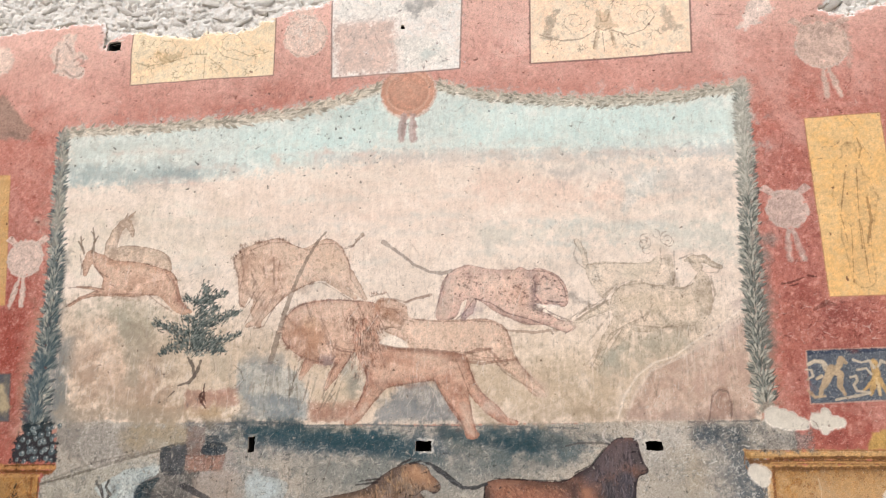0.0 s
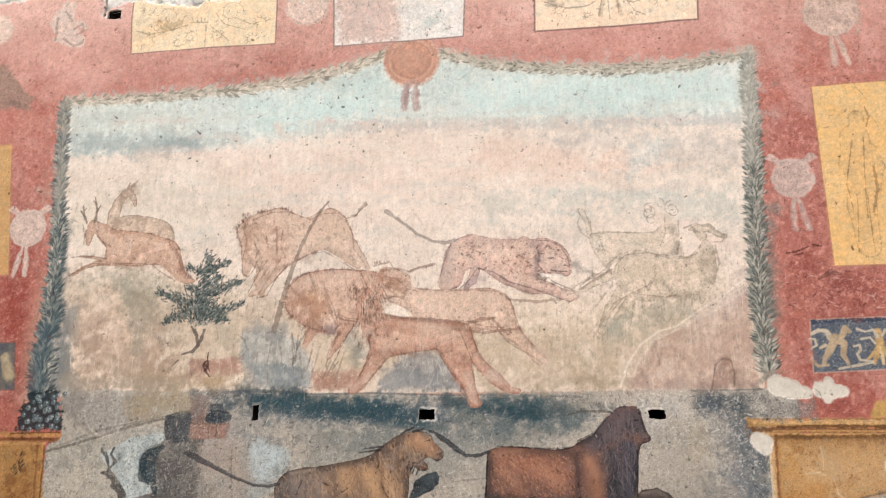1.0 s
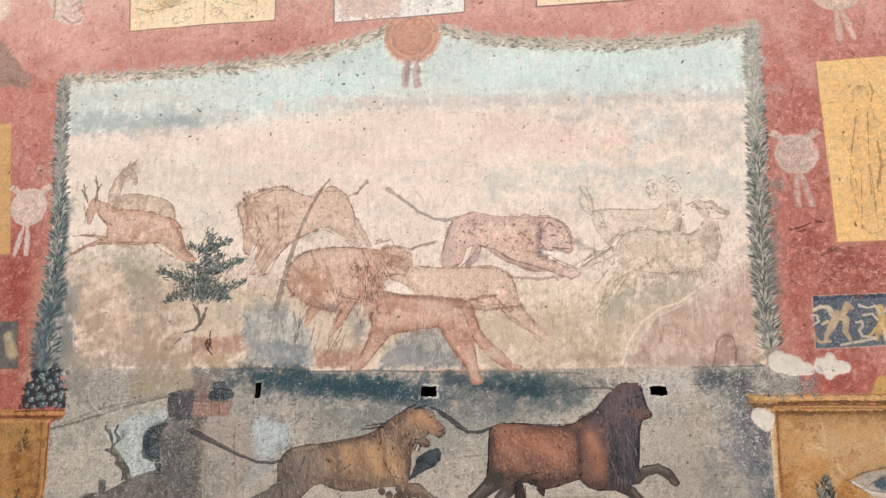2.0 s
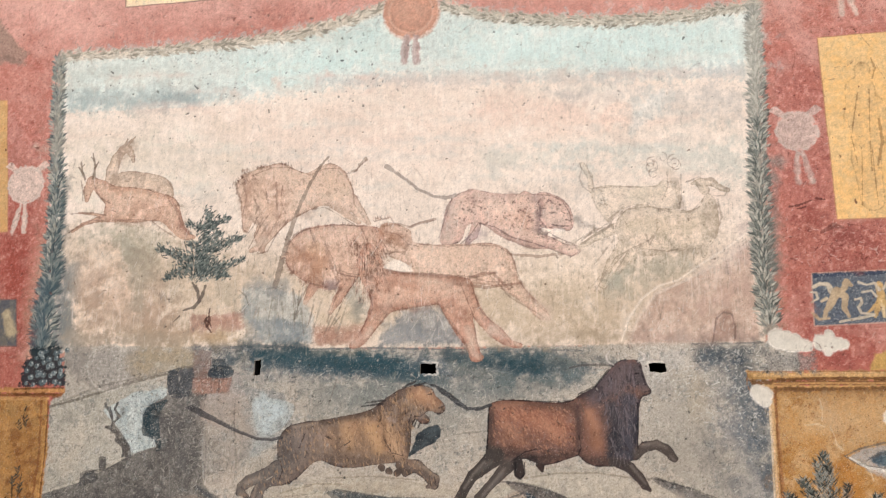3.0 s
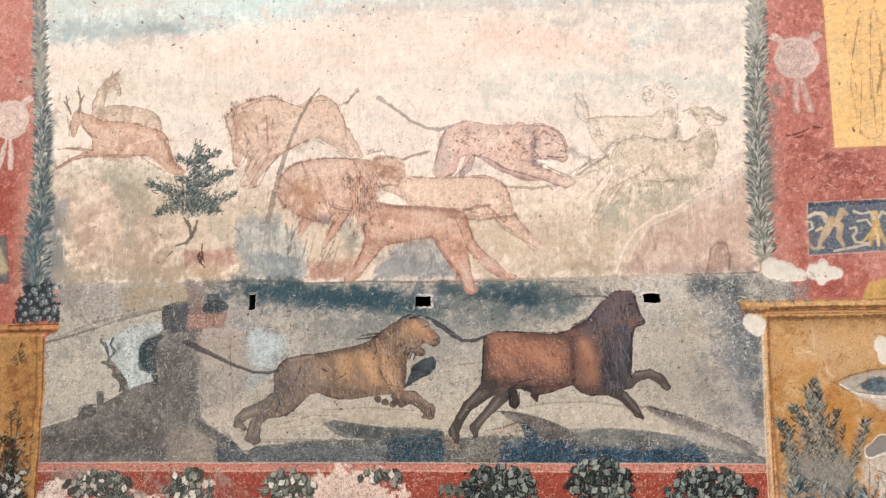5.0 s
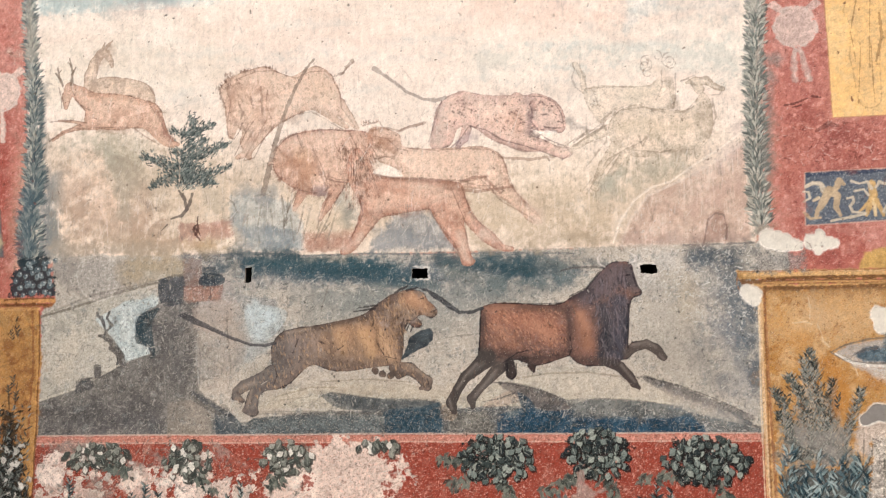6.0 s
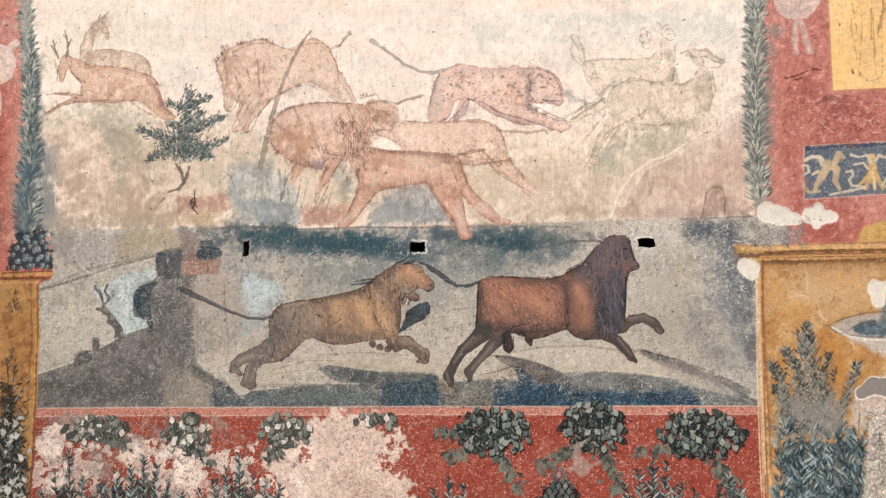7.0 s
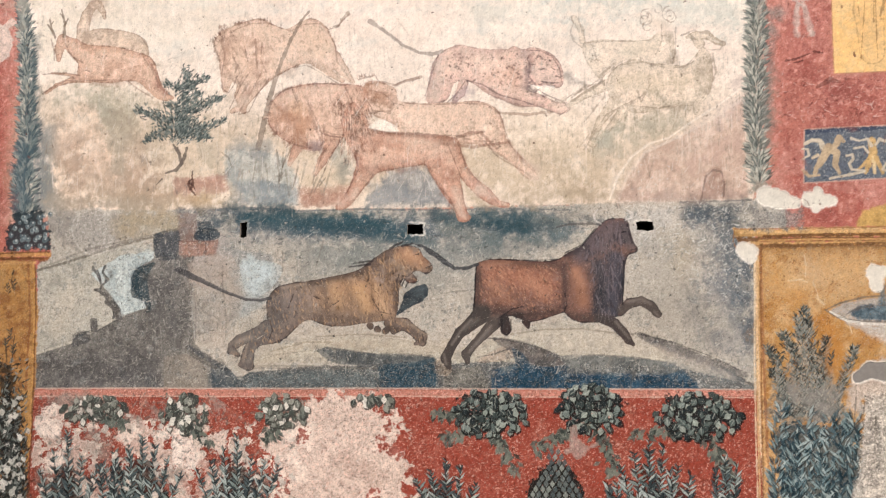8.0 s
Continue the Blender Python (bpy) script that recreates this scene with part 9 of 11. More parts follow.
lay(shape([(-2.103, 0.687), (1.772, 0.703), (1.774, 0.669), (-2.106, 0.646)]), "ca8470", 0.9, 0.004, 0.003, wear=0.7)
line([(-2.103, 0.646, 0.0039), (-0.071, 0.659, 0.0036), (1.771, 0.666, 0.0033)], "dcb7a2", 0.6)
line([(-2.103, 0.690, 0.0049), (-0.071, 0.701, 0.0045), (1.772, 0.706, 0.0042)], "d3b6a4", 0.6)
LOSS = piece("bare_plaster", wall, "pale pinkish bare plaster where the red has flaked")
w, d = shape([(-0.562, 0.656), (-0.315, 0.676), (-0.102, 0.629), (-0.066, 0.546), (-0.103, 0.397), (-0.014, 0.250), (0.015, 0.073), (-0.783, 0.056), (-0.751, 0.147), (-0.688, 0.299), (-0.782, 0.388), (-0.687, 0.510)])
lay((w, d + 0.03 * PATCH[w]), "d6beae", 0.97, 0.006, 0.012, LOSS, 0.05, 0.6)
w, d = shape([(-2.102, 0.527), (-1.943, 0.606), (-1.646, 0.516), (-1.225, 0.535), (-0.939, 0.477), (-0.750, 0.540), (-0.500, 0.602), (-0.565, 0.061), (-2.139, 0.027)])
lay((w, np.maximum(d, 0.02 - 0.09 * PATCH[w] - 0.03 * ROUGH[w])), "e2cebe", 0.97, 0.005, 0.006, LOSS, 0.05, 0.4)
lay((w, np.maximum(d, 0.10 - 0.09 * MID[w] - 0.03 * ROUGH[w])), "dbc6b6", 0.85, 0.01, 0.006, LOSS, 0.05, 0.4)
wash(chain([(-0.317, 0.304, 0.0598), (-0.196, 0.217, 0.0891)]), "c3a493", 0.5, 0.08)
for cx, cz in [(-0.688, 0.208), (-0.579, 0.451), (-0.196, 0.128), (-0.073, 0.367)]:
    lay(chain([(cx, cz, 0.03)]), "b5523f", 0.9, 0.008, 0.02)

# the flaked garden: muddied red, grey shadows and fallen paint
wild = shape([(-2.117, 0.652), (-1.066, 0.659), (-0.782, 0.448), (-0.751, 0.111), (-2.113, 0.084)])
cloudy(wild, "b07a69", PATCH, 0.2, 0.5, 1.0)
cloudy(wild, "a39c92", MID, 0.6, 0.45, 0.9)
cloudy(wild, "5f645e", ROUGH, 0.9, 0.5, 0.7)
for q, tint in (([(-1.761, 0.453, 0.0312), (-1.728, 0.345, 0.0436)], "a39c91"), ([(-1.483, 0.194, 0.0371), (-1.289, 0.228, 0.0370)], "8b897f"), ([(-2.040, 0.185, 0.0439), (-1.875, 0.141, 0.0499)], "8d8378"), ([(-1.776, 0.220, 0.0499), (-1.678, 0.129, 0.0435)], "a85441"), ([(-1.161, 0.170, 0.0553), (-1.130, 0.261, 0.0307)], "a9523f"), ([(-1.993, 0.606, 0.0251), (-1.811, 0.638, 0.0313)], "9c9a90"), ([(-1.003, 0.203, 0.0612), (-0.814, 0.176, 0.0548)], "77786f")):
    wash(chain(q), tint, 0.6, 0.035)
for form, tint in (([(-2.103, 0.521), (-1.976, 0.528), (-1.942, 0.450), (-2.009, 0.419), (-2.089, 0.449)], "e6d3c4"), ([(-2.060, 0.583), (-1.983, 0.603), (-1.969, 0.544), (-2.043, 0.534)], "e4d0c1"), ([(-1.630, 0.463), (-1.516, 0.495), (-1.499, 0.434), (-1.597, 0.393)], "e3cfbf"), ([(-2.025, 0.325), (-1.935, 0.348), (-1.941, 0.248), (-2.001, 0.223), (-2.034, 0.263)], "e3d0c2"), ([(-1.296, 0.473), (-1.161, 0.505), (-1.161, 0.291), (-1.289, 0.283), (-1.306, 0.381)], "e6d4c6"), ([(-1.098, 0.445), (-1.009, 0.461), (-1.015, 0.354), (-1.091, 0.369)], "e3d0c1"), ([(-1.419, 0.456), (-1.322, 0.467), (-1.322, 0.427), (-1.402, 0.417)], "e6d6c8")):
    lay(blot(form), tint, 0.85, 0.004, 0.008, LOSS, 0.05)
bare_area = shape([(-0.687, 0.616), (-0.101, 0.650), (-0.072, 0.486), (-0.256, 0.365), (-0.105, 0.123), (-0.720, 0.111)])
cloudy(bare_area, "cfae9c", FINE, 0.5, 0.4, 0.8)
cloudy(bare_area, "a98a79", GRAIN2, 1.5, 0.5, 0.6)
for _ in range(130):
    x, z = [(-0.301, 0.394)][0]
    x, z = x + rng.normal(0.03, 0.12), z + rng.uniform(-0.28, 0.25)
    leaf(x, z, rng.uniform(0.008, 0.02), 0.007, rng.uniform(0, 6.28), ("5f5a52", "8b7f73", "a39384")[rng.integers(3)], None, 0.6)
for cx, cz, n in ((*[(-0.704, 0.178)][0], 6), (*[(-0.149, 0.411)][0], 9), (*[(-0.102, 0.546)][0], 5)):
    for _ in range(n):
        lay(chain([(cx + rng.normal(0, 0.02), cz + rng.normal(0, 0.03), rng.uniform(0.008, 0.02))]), "ad4f3c", 0.9, 0.004, 0.008)
cloudy(band, "deac98", FINE - 0.4 * MID, 1.3, 0.4, 0.6)
cloudy(band, "963f2e", -FINE, 1.2, 0.35, 0.8)

for _ in range(1300):
    x, z = rng.uniform(-2.1, 0.0), rng.uniform(0.08, 0.68)
    i, j = int((z - ZB) / STEP), int((x - X0) / STEP)
    if OWNER[i, j] == LOSS:
        a, q = rng.normal(0.2, 0.6), rng.uniform(0.006, 0.03)
        line([(x, z, 0.0018), (x + q * math.cos(a), z + q * math.sin(a), 0.0008)], ("c5a291", "f3e4d8", "b38a79", "cdb09f")[rng.integers(4)], 0.5)
for _ in range(420):
    x, z = rng.uniform(-2.08, -0.6), rng.uniform(0.09, 0.66)
    leaf(x, z, rng.uniform(0.015, 0.04), rng.uniform(0.007, 0.014), rng.uniform(0, 6.28), ("5e625c", "8b8d83", "a89c90", "434a48", "c0937f")[rng.integers(5)], None, 0.55)

# ---- hanging ivy and shrubs of the painted garden ----
def ivy(cx, cz, rx, rz, count, pale, trails, label):
    ob = thing("painted_ivy", (cx, cz - rz), label, "wall painting", "painted ivy clumps")
    own = piece("painted_leaves", ob)
    if pale < 0.5:
        lay(limbs([[(cx - rx * 0.5, cz + rz * 0.2, rz * 0.55), (cx + rx * 0.5, cz, rz * 0.6)]]), "262f31", 0.95, 0.012, 0.02, own)
    else:
        lay(limbs([[(cx - rx * 0.5, cz + rz * 0.2, rz * 0.5), (cx + rx * 0.5, cz, rz * 0.55)]]), "6b6a62", 0.6, 0.012, 0.02, own)
    body = own
    for tx, tz in trails:
        own = piece("ivy_trail", ob)
        for k in range(70):
            s = rng.uniform(0, 1)
            leaf(cx + tx * s + rng.normal(0, 0.018), cz - 0.4 * rz + tz * s + rng.normal(0, 0.014), 0.042, 0.022, rng.uniform(3.6, 5.8), ("5c655e", "7b8073", "39443f", "6d746a")[rng.integers(4)], own, 0.85)
    own = body
    tints = ("7f8b84", "62706b", "475452", "98a196", "2f3b3f") if pale < 0.5 else ("7c7f74", "646a61", "9b9b8e", "525a53", "3f4743", "d6d0c3", "878a7f")
    for _ in range(count):
        a, q = rng.uniform(0, 2 * math.pi), math.sqrt(rng.uniform(0, 1))
        x, z = cx + rx * q * math.cos(a), cz + rz * q * math.sin(a)
        b = rng.uniform(3.6, 5.8)
        leaf(x + 0.004, z - 0.004, 0.042, 0.038, b, "141b1e" if pale < 0.5 else "4d4c46", own, 0.85)
        leaf(x, z, 0.036, 0.030, b, tints[rng.integers(len(tints))], own, 0.9)
        if rng.uniform() < 0.5:
            line([(x, z, 0.002), (x + 0.028 * math.cos(b), z + 0.028 * math.sin(b), 0.001)], "c4c8bb", 0.4)


IVY = "clump of dark grey-green ivy painted on red"
PALE = "clump of faded whitish ivy painted on flaking red"
for px, rx, rz, pale, trails, label in (((-1.761, 0.586), 0.17, 0.07, 1, ((0.20, -0.06),), PALE), ((-1.241, 0.572), 0.14, 0.10, 1, ((0.14, -0.12),), PALE), ((-0.697, 0.585), 0.14, 0.09, 1, ((-0.08, -0.12),), PALE),
                                        ((-0.193, 0.640), 0.11, 0.04, 1, (), PALE), ((0.423, 0.586), 0.20, 0.12, 0, ((0.13, -0.26), (-0.24, -0.10), (-0.30, 0.05)), IVY),
                                        ((0.949, 0.608), 0.16, 0.13, 0, ((-0.30, -0.16), (0.13, -0.28)), IVY), ((1.488, 0.575), 0.20, 0.12, 0, ((0.17, -0.25), (-0.33, -0.05)), IVY)):
    ivy(px[0], px[1], rx, rz, int(2000 * rx * rz * 3), pale, trails, label)


def shrub(cx, cz, height, width, stems, tints, label, group="painted shrubs", lean=0.0, amount=0.95, big=0.068):
    """Upright stems with slim leaves set in pairs, from the foot at (cx, cz)."""
    ob = thing("painted_shrub", (cx, cz), label, "wall painting", group)
    mass = limbs([[(cx - 0.3 * width, cz, 0.22 * width), (cx, cz + 0.55 * height, 0.12 * width), (cx + 0.3 * width, cz, 0.22 * width)]], 0.05, 0.13)
    lay((mass[0], mass[1] + 0.02 * PATCH[mass[0]]), tints[1], 0.8 * amount, 0.012, 0.012, piece("dark_foliage", ob), 0.1)
    for k in range(stems):
        own = piece("leafy_stem", ob)
        u = (k + 0.5) / stems * 2 - 1 if stems > 1 else 0
        h = height * (1 - 0.45 * abs(u) + rng.normal(0, 0.05))
        bx = cx + u * width * 0.5
        tipx = bx + u * width * 0.35 + lean * h
        n = max(5, int(h / (0.22 * big)))
        line([(bx, cz, 0.004), (tipx, cz + h, 0.002)], tints[0], 0.8, own)
        for i in range(n):
            s = i / n
            x, z = bx + (tipx - bx) * s, cz + h * s
            for side in (-1, 1):
                if rng.uniform() < 0.12:
                    continue
                z += rng.uniform(-0.008, 0.008)
                a = math.pi / 2 + side * rng.uniform(0.25, 1.1)
                size = big * (1 - 0.5 * s) * rng.uniform(0.55, 1.2)
                leaf(x + 0.003 * side, z, size, size * 0.36, a - 0.12, tints[1], own, amount * 0.8)
                leaf(x, z, size, size * 0.25, a, tints[2 + int(rng.integers(len(tints) - 2))], own, amount)


DARK = ("12191c", "10171a", "83928e", "56676a", "a6b1ac", "3c4b50")
for px, h, wd, n in (((-1.907, 0.017), 0.40, 0.24, 5), ((-1.482, 0.026), 0.42, 0.32, 7), ((-0.940, 0.038), 0.37, 0.32, 7), ((-1.640, 0.020), 0.34, 0.16, 3), ((0.194, 0.062), 0.28, 0.24, 5), ((1.240, 0.084), 0.36, 0.22, 5), ((1.395, 0.088), 0.26, 0.12, 2), ((1.618, 0.092), 0.29, 0.10, 3), ((1.055, 0.080), 0.18, 0.06, 2)):
    shrub(px[0], px[1], h, wd, n, DARK, "dark grey-green leafy shrub painted on red")
cone_bush = thing("painted_shrub", (0.768, 0.118), "dark scaly cone-shaped bush painted on red", "wall painting", "painted shrubs")
own = piece("painted_leaves", cone_bush)
lay(shape([(0.593, 0.085), (0.624, 0.196), (0.698, 0.296), (0.771, 0.335), (0.843, 0.293), (0.899, 0.193), (0.926, 0.092)]), "1f2927", 0.97, 0.006, 0.008, own)
for i in range(11):
    for k in range(12):
        x, z = (0.768, 0.103)
        x, z = x - 0.19 + 0.034 * k + (0.017 if i % 2 else 0), z + 0.028 * i
        if abs(x - (0.768, 0.118)[0]) < 0.165 - 0.014 * i:
            leaf(x, z + 0.012, 0.032, 0.024, -math.pi / 2 + rng.normal(0, 0.15), ("8c928a", "6c7674", "566264")[rng.integers(3)], own, 0.9)
# a pale smudge under the ivy
smudge = limbs([[(0.860, 0.502, 0.0143), (0.868, 0.424, 0.0257), (0.885, 0.375, 0.0285)], [(0.824, 0.386, 0.0114), (0.885, 0.381, 0.0200), (0.975, 0.417, 0.0085)]])
lay(smudge, "c0a698", 0.8, 0.004, 0.004, worn=0.25, second="a58a80")
outline(smudge, "8f5a4d", 0.004, 0.5)
# the tall shrub before the ochre pedestal
rosemary = thing("painted_shrub", (2.054, 0.552), "tall bushy grey-green shrub painted on ochre", "wall painting", "painted shrubs")
own = piece("grey_foliage", rosemary)
w, d = blot([(1.871, 0.678), (1.928, 0.792), (1.980, 0.906), (1.999, 1.019), (2.043, 1.019), (2.083, 0.849), (2.141, 0.793), (2.179, 0.680), (2.190, 0.553), (1.863, 0.550)])
lay((w, d + 0.015 * SPOT[w]), "8a8982", 0.75, 0.02, 0.012, own, 0.12, second="9a968c")
for sprig in ([(2.023, 1.119, 0.0249), (2.037, 0.991, 0.0331), (2.049, 0.821, 0.0384), (2.071, 0.566, 0.0381)], [(1.916, 0.991, 0.0194), (1.958, 0.891, 0.0276), (2.004, 0.735, 0.0357), (2.027, 0.566, 0.0328)], [(1.837, 0.917, 0.0167), (1.875, 0.849, 0.0249), (1.926, 0.707, 0.0330), (1.973, 0.565, 0.0328)], [(2.126, 0.968, 0.0137), (2.110, 0.863, 0.0247), (2.090, 0.707, 0.0328), (2.098, 0.566, 0.0327)], [(2.264, 0.917, 0.0109), (2.223, 0.821, 0.0191), (2.171, 0.680, 0.0245), (2.147, 0.561, 0.0272)], [(1.984, 1.076, 0.0111), (2.008, 0.934, 0.0221)], [(1.868, 0.806, 0.0138), (1.919, 0.621, 0.0275)]):
    own = piece("leafy_sprig", rosemary)
    for (ax, az, ar), (bx, bz, br) in zip(sprig, sprig[1:]):
        for _ in range(int(950 * math.hypot(bx - ax, bz - az))):
            k, side = rng.uniform(0, 1), rng.choice((-1, 1))
            x, z, rad = ax + (bx - ax) * k, az + (bz - az) * k, ar + (br - ar) * k
            x += rad * rng.normal(0, 0.55)
            leaf(x, z, rng.uniform(0.018, 0.034), 0.008, math.pi / 2 + side * rng.uniform(0.3, 1.0) + 0.3 * (bx - ax) / max(0.01, az - bz), ("6c736e", "868a83", "4d5451", "9a9a90", "2f3634")[rng.integers(5)], own, 0.8)
wash(chain([(1.948, 0.678, 0.0275), (2.056, 0.637, 0.0437), (2.137, 0.601, 0.0381)]), "9a948c", 0.6, 0.04)
w, d = shape([(1.876, 0.513), (2.162, 0.539), (2.270, 0.540), (2.276, 0.120), (1.864, 0.112)], 0.15)
lay((w, d + 0.012 * MID[w]), "3d5a66", 0.85, 0.012, 0.01, mottle=0.12, second="4d6870")
def sprigs(of, stems, density, size, tints, amount=0.85):
    """Leafy stems of (x, z, half width), tip first, their slim leaves pointing up and out."""
    for stem in stems:
        own = piece("leafy_sprig", of)
        for (ax, az, ar), (bx, bz, br) in zip(stem, stem[1:]):
            for _ in range(int(density * math.hypot(bx - ax, bz - az))):
                k, side = rng.uniform(0, 1), rng.choice((-1, 1))
                x, z, rad = ax + (bx - ax) * k, az + (bz - az) * k, ar + (br - ar) * k
                q = size * rng.uniform(0.45, 1.25)
                a = math.pi / 2 + side * rng.uniform(0.2, 1.0) + 0.6 * (bx - ax) / max(0.02, az - bz)
                x, z = x - side * rad * rng.uniform(0, 2.4), z + rng.normal(0, 0.012)
                leaf(x + 0.004, z - 0.003, q, q * 0.34, a, tints[0], own, amount * 0.8)
                leaf(x, z, q, q * 0.25, a, tints[1 + int(rng.integers(len(tints) - 1))], own, amount)


TEAL = ("163039", "88a0a2", "5a7780", "a9b9b7", "3a5866", "24414e", "6b868c")
for foot, stems in (((1.936, 0.141), ([(1.897, 0.610, 0.0082), (1.877, 0.451, 0.0137), (1.876, 0.140, 0.0163)], [(1.939, 0.508, 0.0082), (1.935, 0.339, 0.0136), (1.914, 0.141, 0.0163)], [(1.859, 0.366, 0.0082), (1.862, 0.253, 0.0109), (1.870, 0.140, 0.0136)])), ((2.045, 0.144), ([(2.028, 0.580, 0.0109), (1.997, 0.424, 0.0163), (1.979, 0.142, 0.0162)], [(2.063, 0.481, 0.0109), (2.049, 0.312, 0.0163), (2.039, 0.143, 0.0162)], [(1.975, 0.424, 0.0082), (1.961, 0.283, 0.0136), (1.952, 0.142, 0.0136)])), ((2.153, 0.146), ([(2.125, 0.567, 0.0109), (2.137, 0.398, 0.0162), (2.115, 0.145, 0.0162)], [(2.184, 0.539, 0.0108), (2.179, 0.342, 0.0162), (2.164, 0.146, 0.0161)], [(2.091, 0.397, 0.0081), (2.085, 0.257, 0.0135), (2.077, 0.144, 0.0135)])),):
    ob = thing("painted_shrub", foot, "blue-green leafy shrub painted before the pedestal", "wall painting", "painted shrubs")
    sprigs(ob, stems, 190, 0.050, TEAL, 0.75)
for foot, stems in (((2.234, 0.147), ([(2.250, 0.596, 0.0108), (2.235, 0.427, 0.0162), (2.212, 0.147, 0.0161)], [(2.286, 0.512, 0.0081), (2.266, 0.344, 0.0134), (2.245, 0.148, 0.0161)])),):
    ob = thing("painted_shrub", foot, "blue-green leafy shrub painted before the pedestal", "wall painting", "painted shrubs")
    sprigs(ob, stems, 190, 0.050, TEAL, 0.75)
SLIM = ("2b2f2b", "262b2a", "5f665e", "474e4a", "848880", "2f3534")
for px, h in (((-2.246, 0.010), 0.62), ((-2.300, 0.008), 0.75), ((-2.199, 0.011), 0.5), ((-2.353, 0.007), 0.6)):
    shrub(px[0], px[1], h * 1.25, 0.10, 2, SLIM, "dark slim shrub painted on orange ochre")
for _ in range(26):
    x, z = (-2.242, 0.400)
    lay(chain([(x + rng.uniform(-0.1, 0.11), z + rng.uniform(-0.35, 0.25), rng.uniform(0.006, 0.016))]), "d6d0c4", 0.85, 0.004, 0.006)
for _ in range(60):
    x, z = (-1.483, 0.379)
    lay(chain([(x + rng.uniform(-0.65, 0.85), z + rng.uniform(-0.3, 0.22), rng.uniform(0.006, 0.02))]), ("ddc8b8", "e4d3c4", "c9beb2")[rng.integers(3)], 0.85, 0.004, 0.008)

# the darker, stained pedestal and its dense dark shrubs
stained = shape([(-2.318, 1.404), (-2.115, 1.408), (-2.119, 0.966), (-2.140, 0.083), (-2.307, 0.080)])
cloudy(stained, "8f5a2a", SPOT, -0.2, 0.55, 1.4)
cloudy(stained, "7a4a26", FINE, 0.9, 0.5, 0.9)
cloudy(stained, "d3a66c", -FINE, 1.1, 0.4, 0.9)
for q in ([(-2.318, 1.445, 0.0045), (-2.183, 1.450, 0.0044), (-2.021, 1.451, 0.0044)], [(-2.318, 1.414, 0.0051), (-2.166, 1.415, 0.0057), (-2.048, 1.417, 0.0044)], [(-2.105, 1.376, 0.0044), (-2.106, 1.092, 0.0044), (-2.111, 0.715, 0.0050), (-2.133, 0.083, 0.0050)]):
    line(q, "7f4a26", 0.75)
thicket = thing("painted_shrub", [(-2.233, 0.081)][0], "dense blackish-green shrub with white flecks painted on ochre", "wall painting", "painted shrubs")
own = piece("dark_foliage", thicket)
w, d = blot([(-2.313, 0.777), (-2.266, 0.824), (-2.225, 0.777), (-2.197, 0.651), (-2.182, 0.463), (-2.168, 0.338), (-2.153, 0.083), (-2.307, 0.074)])
lay((w, d + 0.012 * SPOT[w]), "23292a", 0.85, 0.012, 0.012, own, 0.12, second="343a39")
for _ in range(420):
    x, z = [(-2.243, 0.431)][0]
    x, z = x + rng.uniform(-0.09, 0.085), z + rng.uniform(-0.36, 0.42)
    if z > [(-2.245, 0.683)][0][1] and rng.uniform() < 0.55:
        continue
    leaf(x, z, rng.uniform(0.02, 0.04), 0.011, math.pi / 2 + rng.choice((-1, 1)) * rng.uniform(0.2, 1.2), ("4d5551", "2b3233", "6d746d", "8b9089", "1d2425")[rng.integers(5)], own if z < [(-2.245, 0.683)][0][1] else None, 0.85)
for q in ([(-2.249, 1.283, 0.0032), (-2.236, 1.330, 0.0038)], [(-2.289, 1.251, 0.0032), (-2.256, 1.299, 0.0032), (-2.229, 1.352, 0.0032)], [(-2.280, 0.966, 0.0038), (-2.266, 0.840, 0.0044)], [(-2.227, 0.998, 0.0032), (-2.239, 0.840, 0.0038)]):
    line(q, "3b3a34", 0.7)
for x, z in ([(-2.236, 1.283)][0], [(-2.269, 1.267)][0], [(-2.230, 0.928)][0], [(-2.274, 0.966)][0], [(-2.254, 1.014)][0]):
    for k in range(7):
        leaf(x, z - 0.008 * k, rng.uniform(0.02, 0.032), 0.009, math.pi / 2 + (1 if k % 2 else -1) * rng.uniform(0.4, 1.1), ("3a3f3a", "565a50")[rng.integers(2)], None, 0.85)
for _ in range(46):
    x, z = [(-2.249, 0.337)][0]
    lay(chain([(x + rng.uniform(-0.07, 0.08), z + rng.uniform(-0.25, 0.32), rng.uniform(0.006, 0.017))]), ("d6d0c4", "c4c2b7", "e0dbd0")[rng.integers(3)], 0.85, 0.004, 0.008)

# ---- the painted fountain basin ----
basin = thing("painted_basin", (2.369, 0.178), "pale grey stone basin painted on a pillar with blue water", "wall painting")
bowl = piece("painted_bowl", basin)
lay(shape([(2.143, 1.104), (2.231, 1.146), (2.394, 1.171), (2.608, 1.170), (2.602, 0.948), (2.389, 0.962), (2.255, 1.019)]), "b5aca2", 0.95, 0.006, 0.004, bowl, 0.08, second="a89f96")
water = piece("painted_water", basin)
lay(shape([(2.230, 1.095), (2.312, 1.132), (2.420, 1.145), (2.607, 1.144), (2.605, 1.057), (2.391, 1.052), (2.283, 1.064)]), "5d6f7d", 0.95, 0.006, 0.004, water, 0.1, second="6e7d86")
line([(2.149, 1.096, 0.0055), (2.256, 1.041, 0.0082), (2.390, 1.019, 0.0082), (2.604, 1.018, 0.0081)], "cfc8bd", 0.7)
lay(shape([(2.390, 1.230), (2.417, 1.230), (2.414, 1.103), (2.381, 1.103)]), "5f7680", 0.8, 0.008, 0.004)
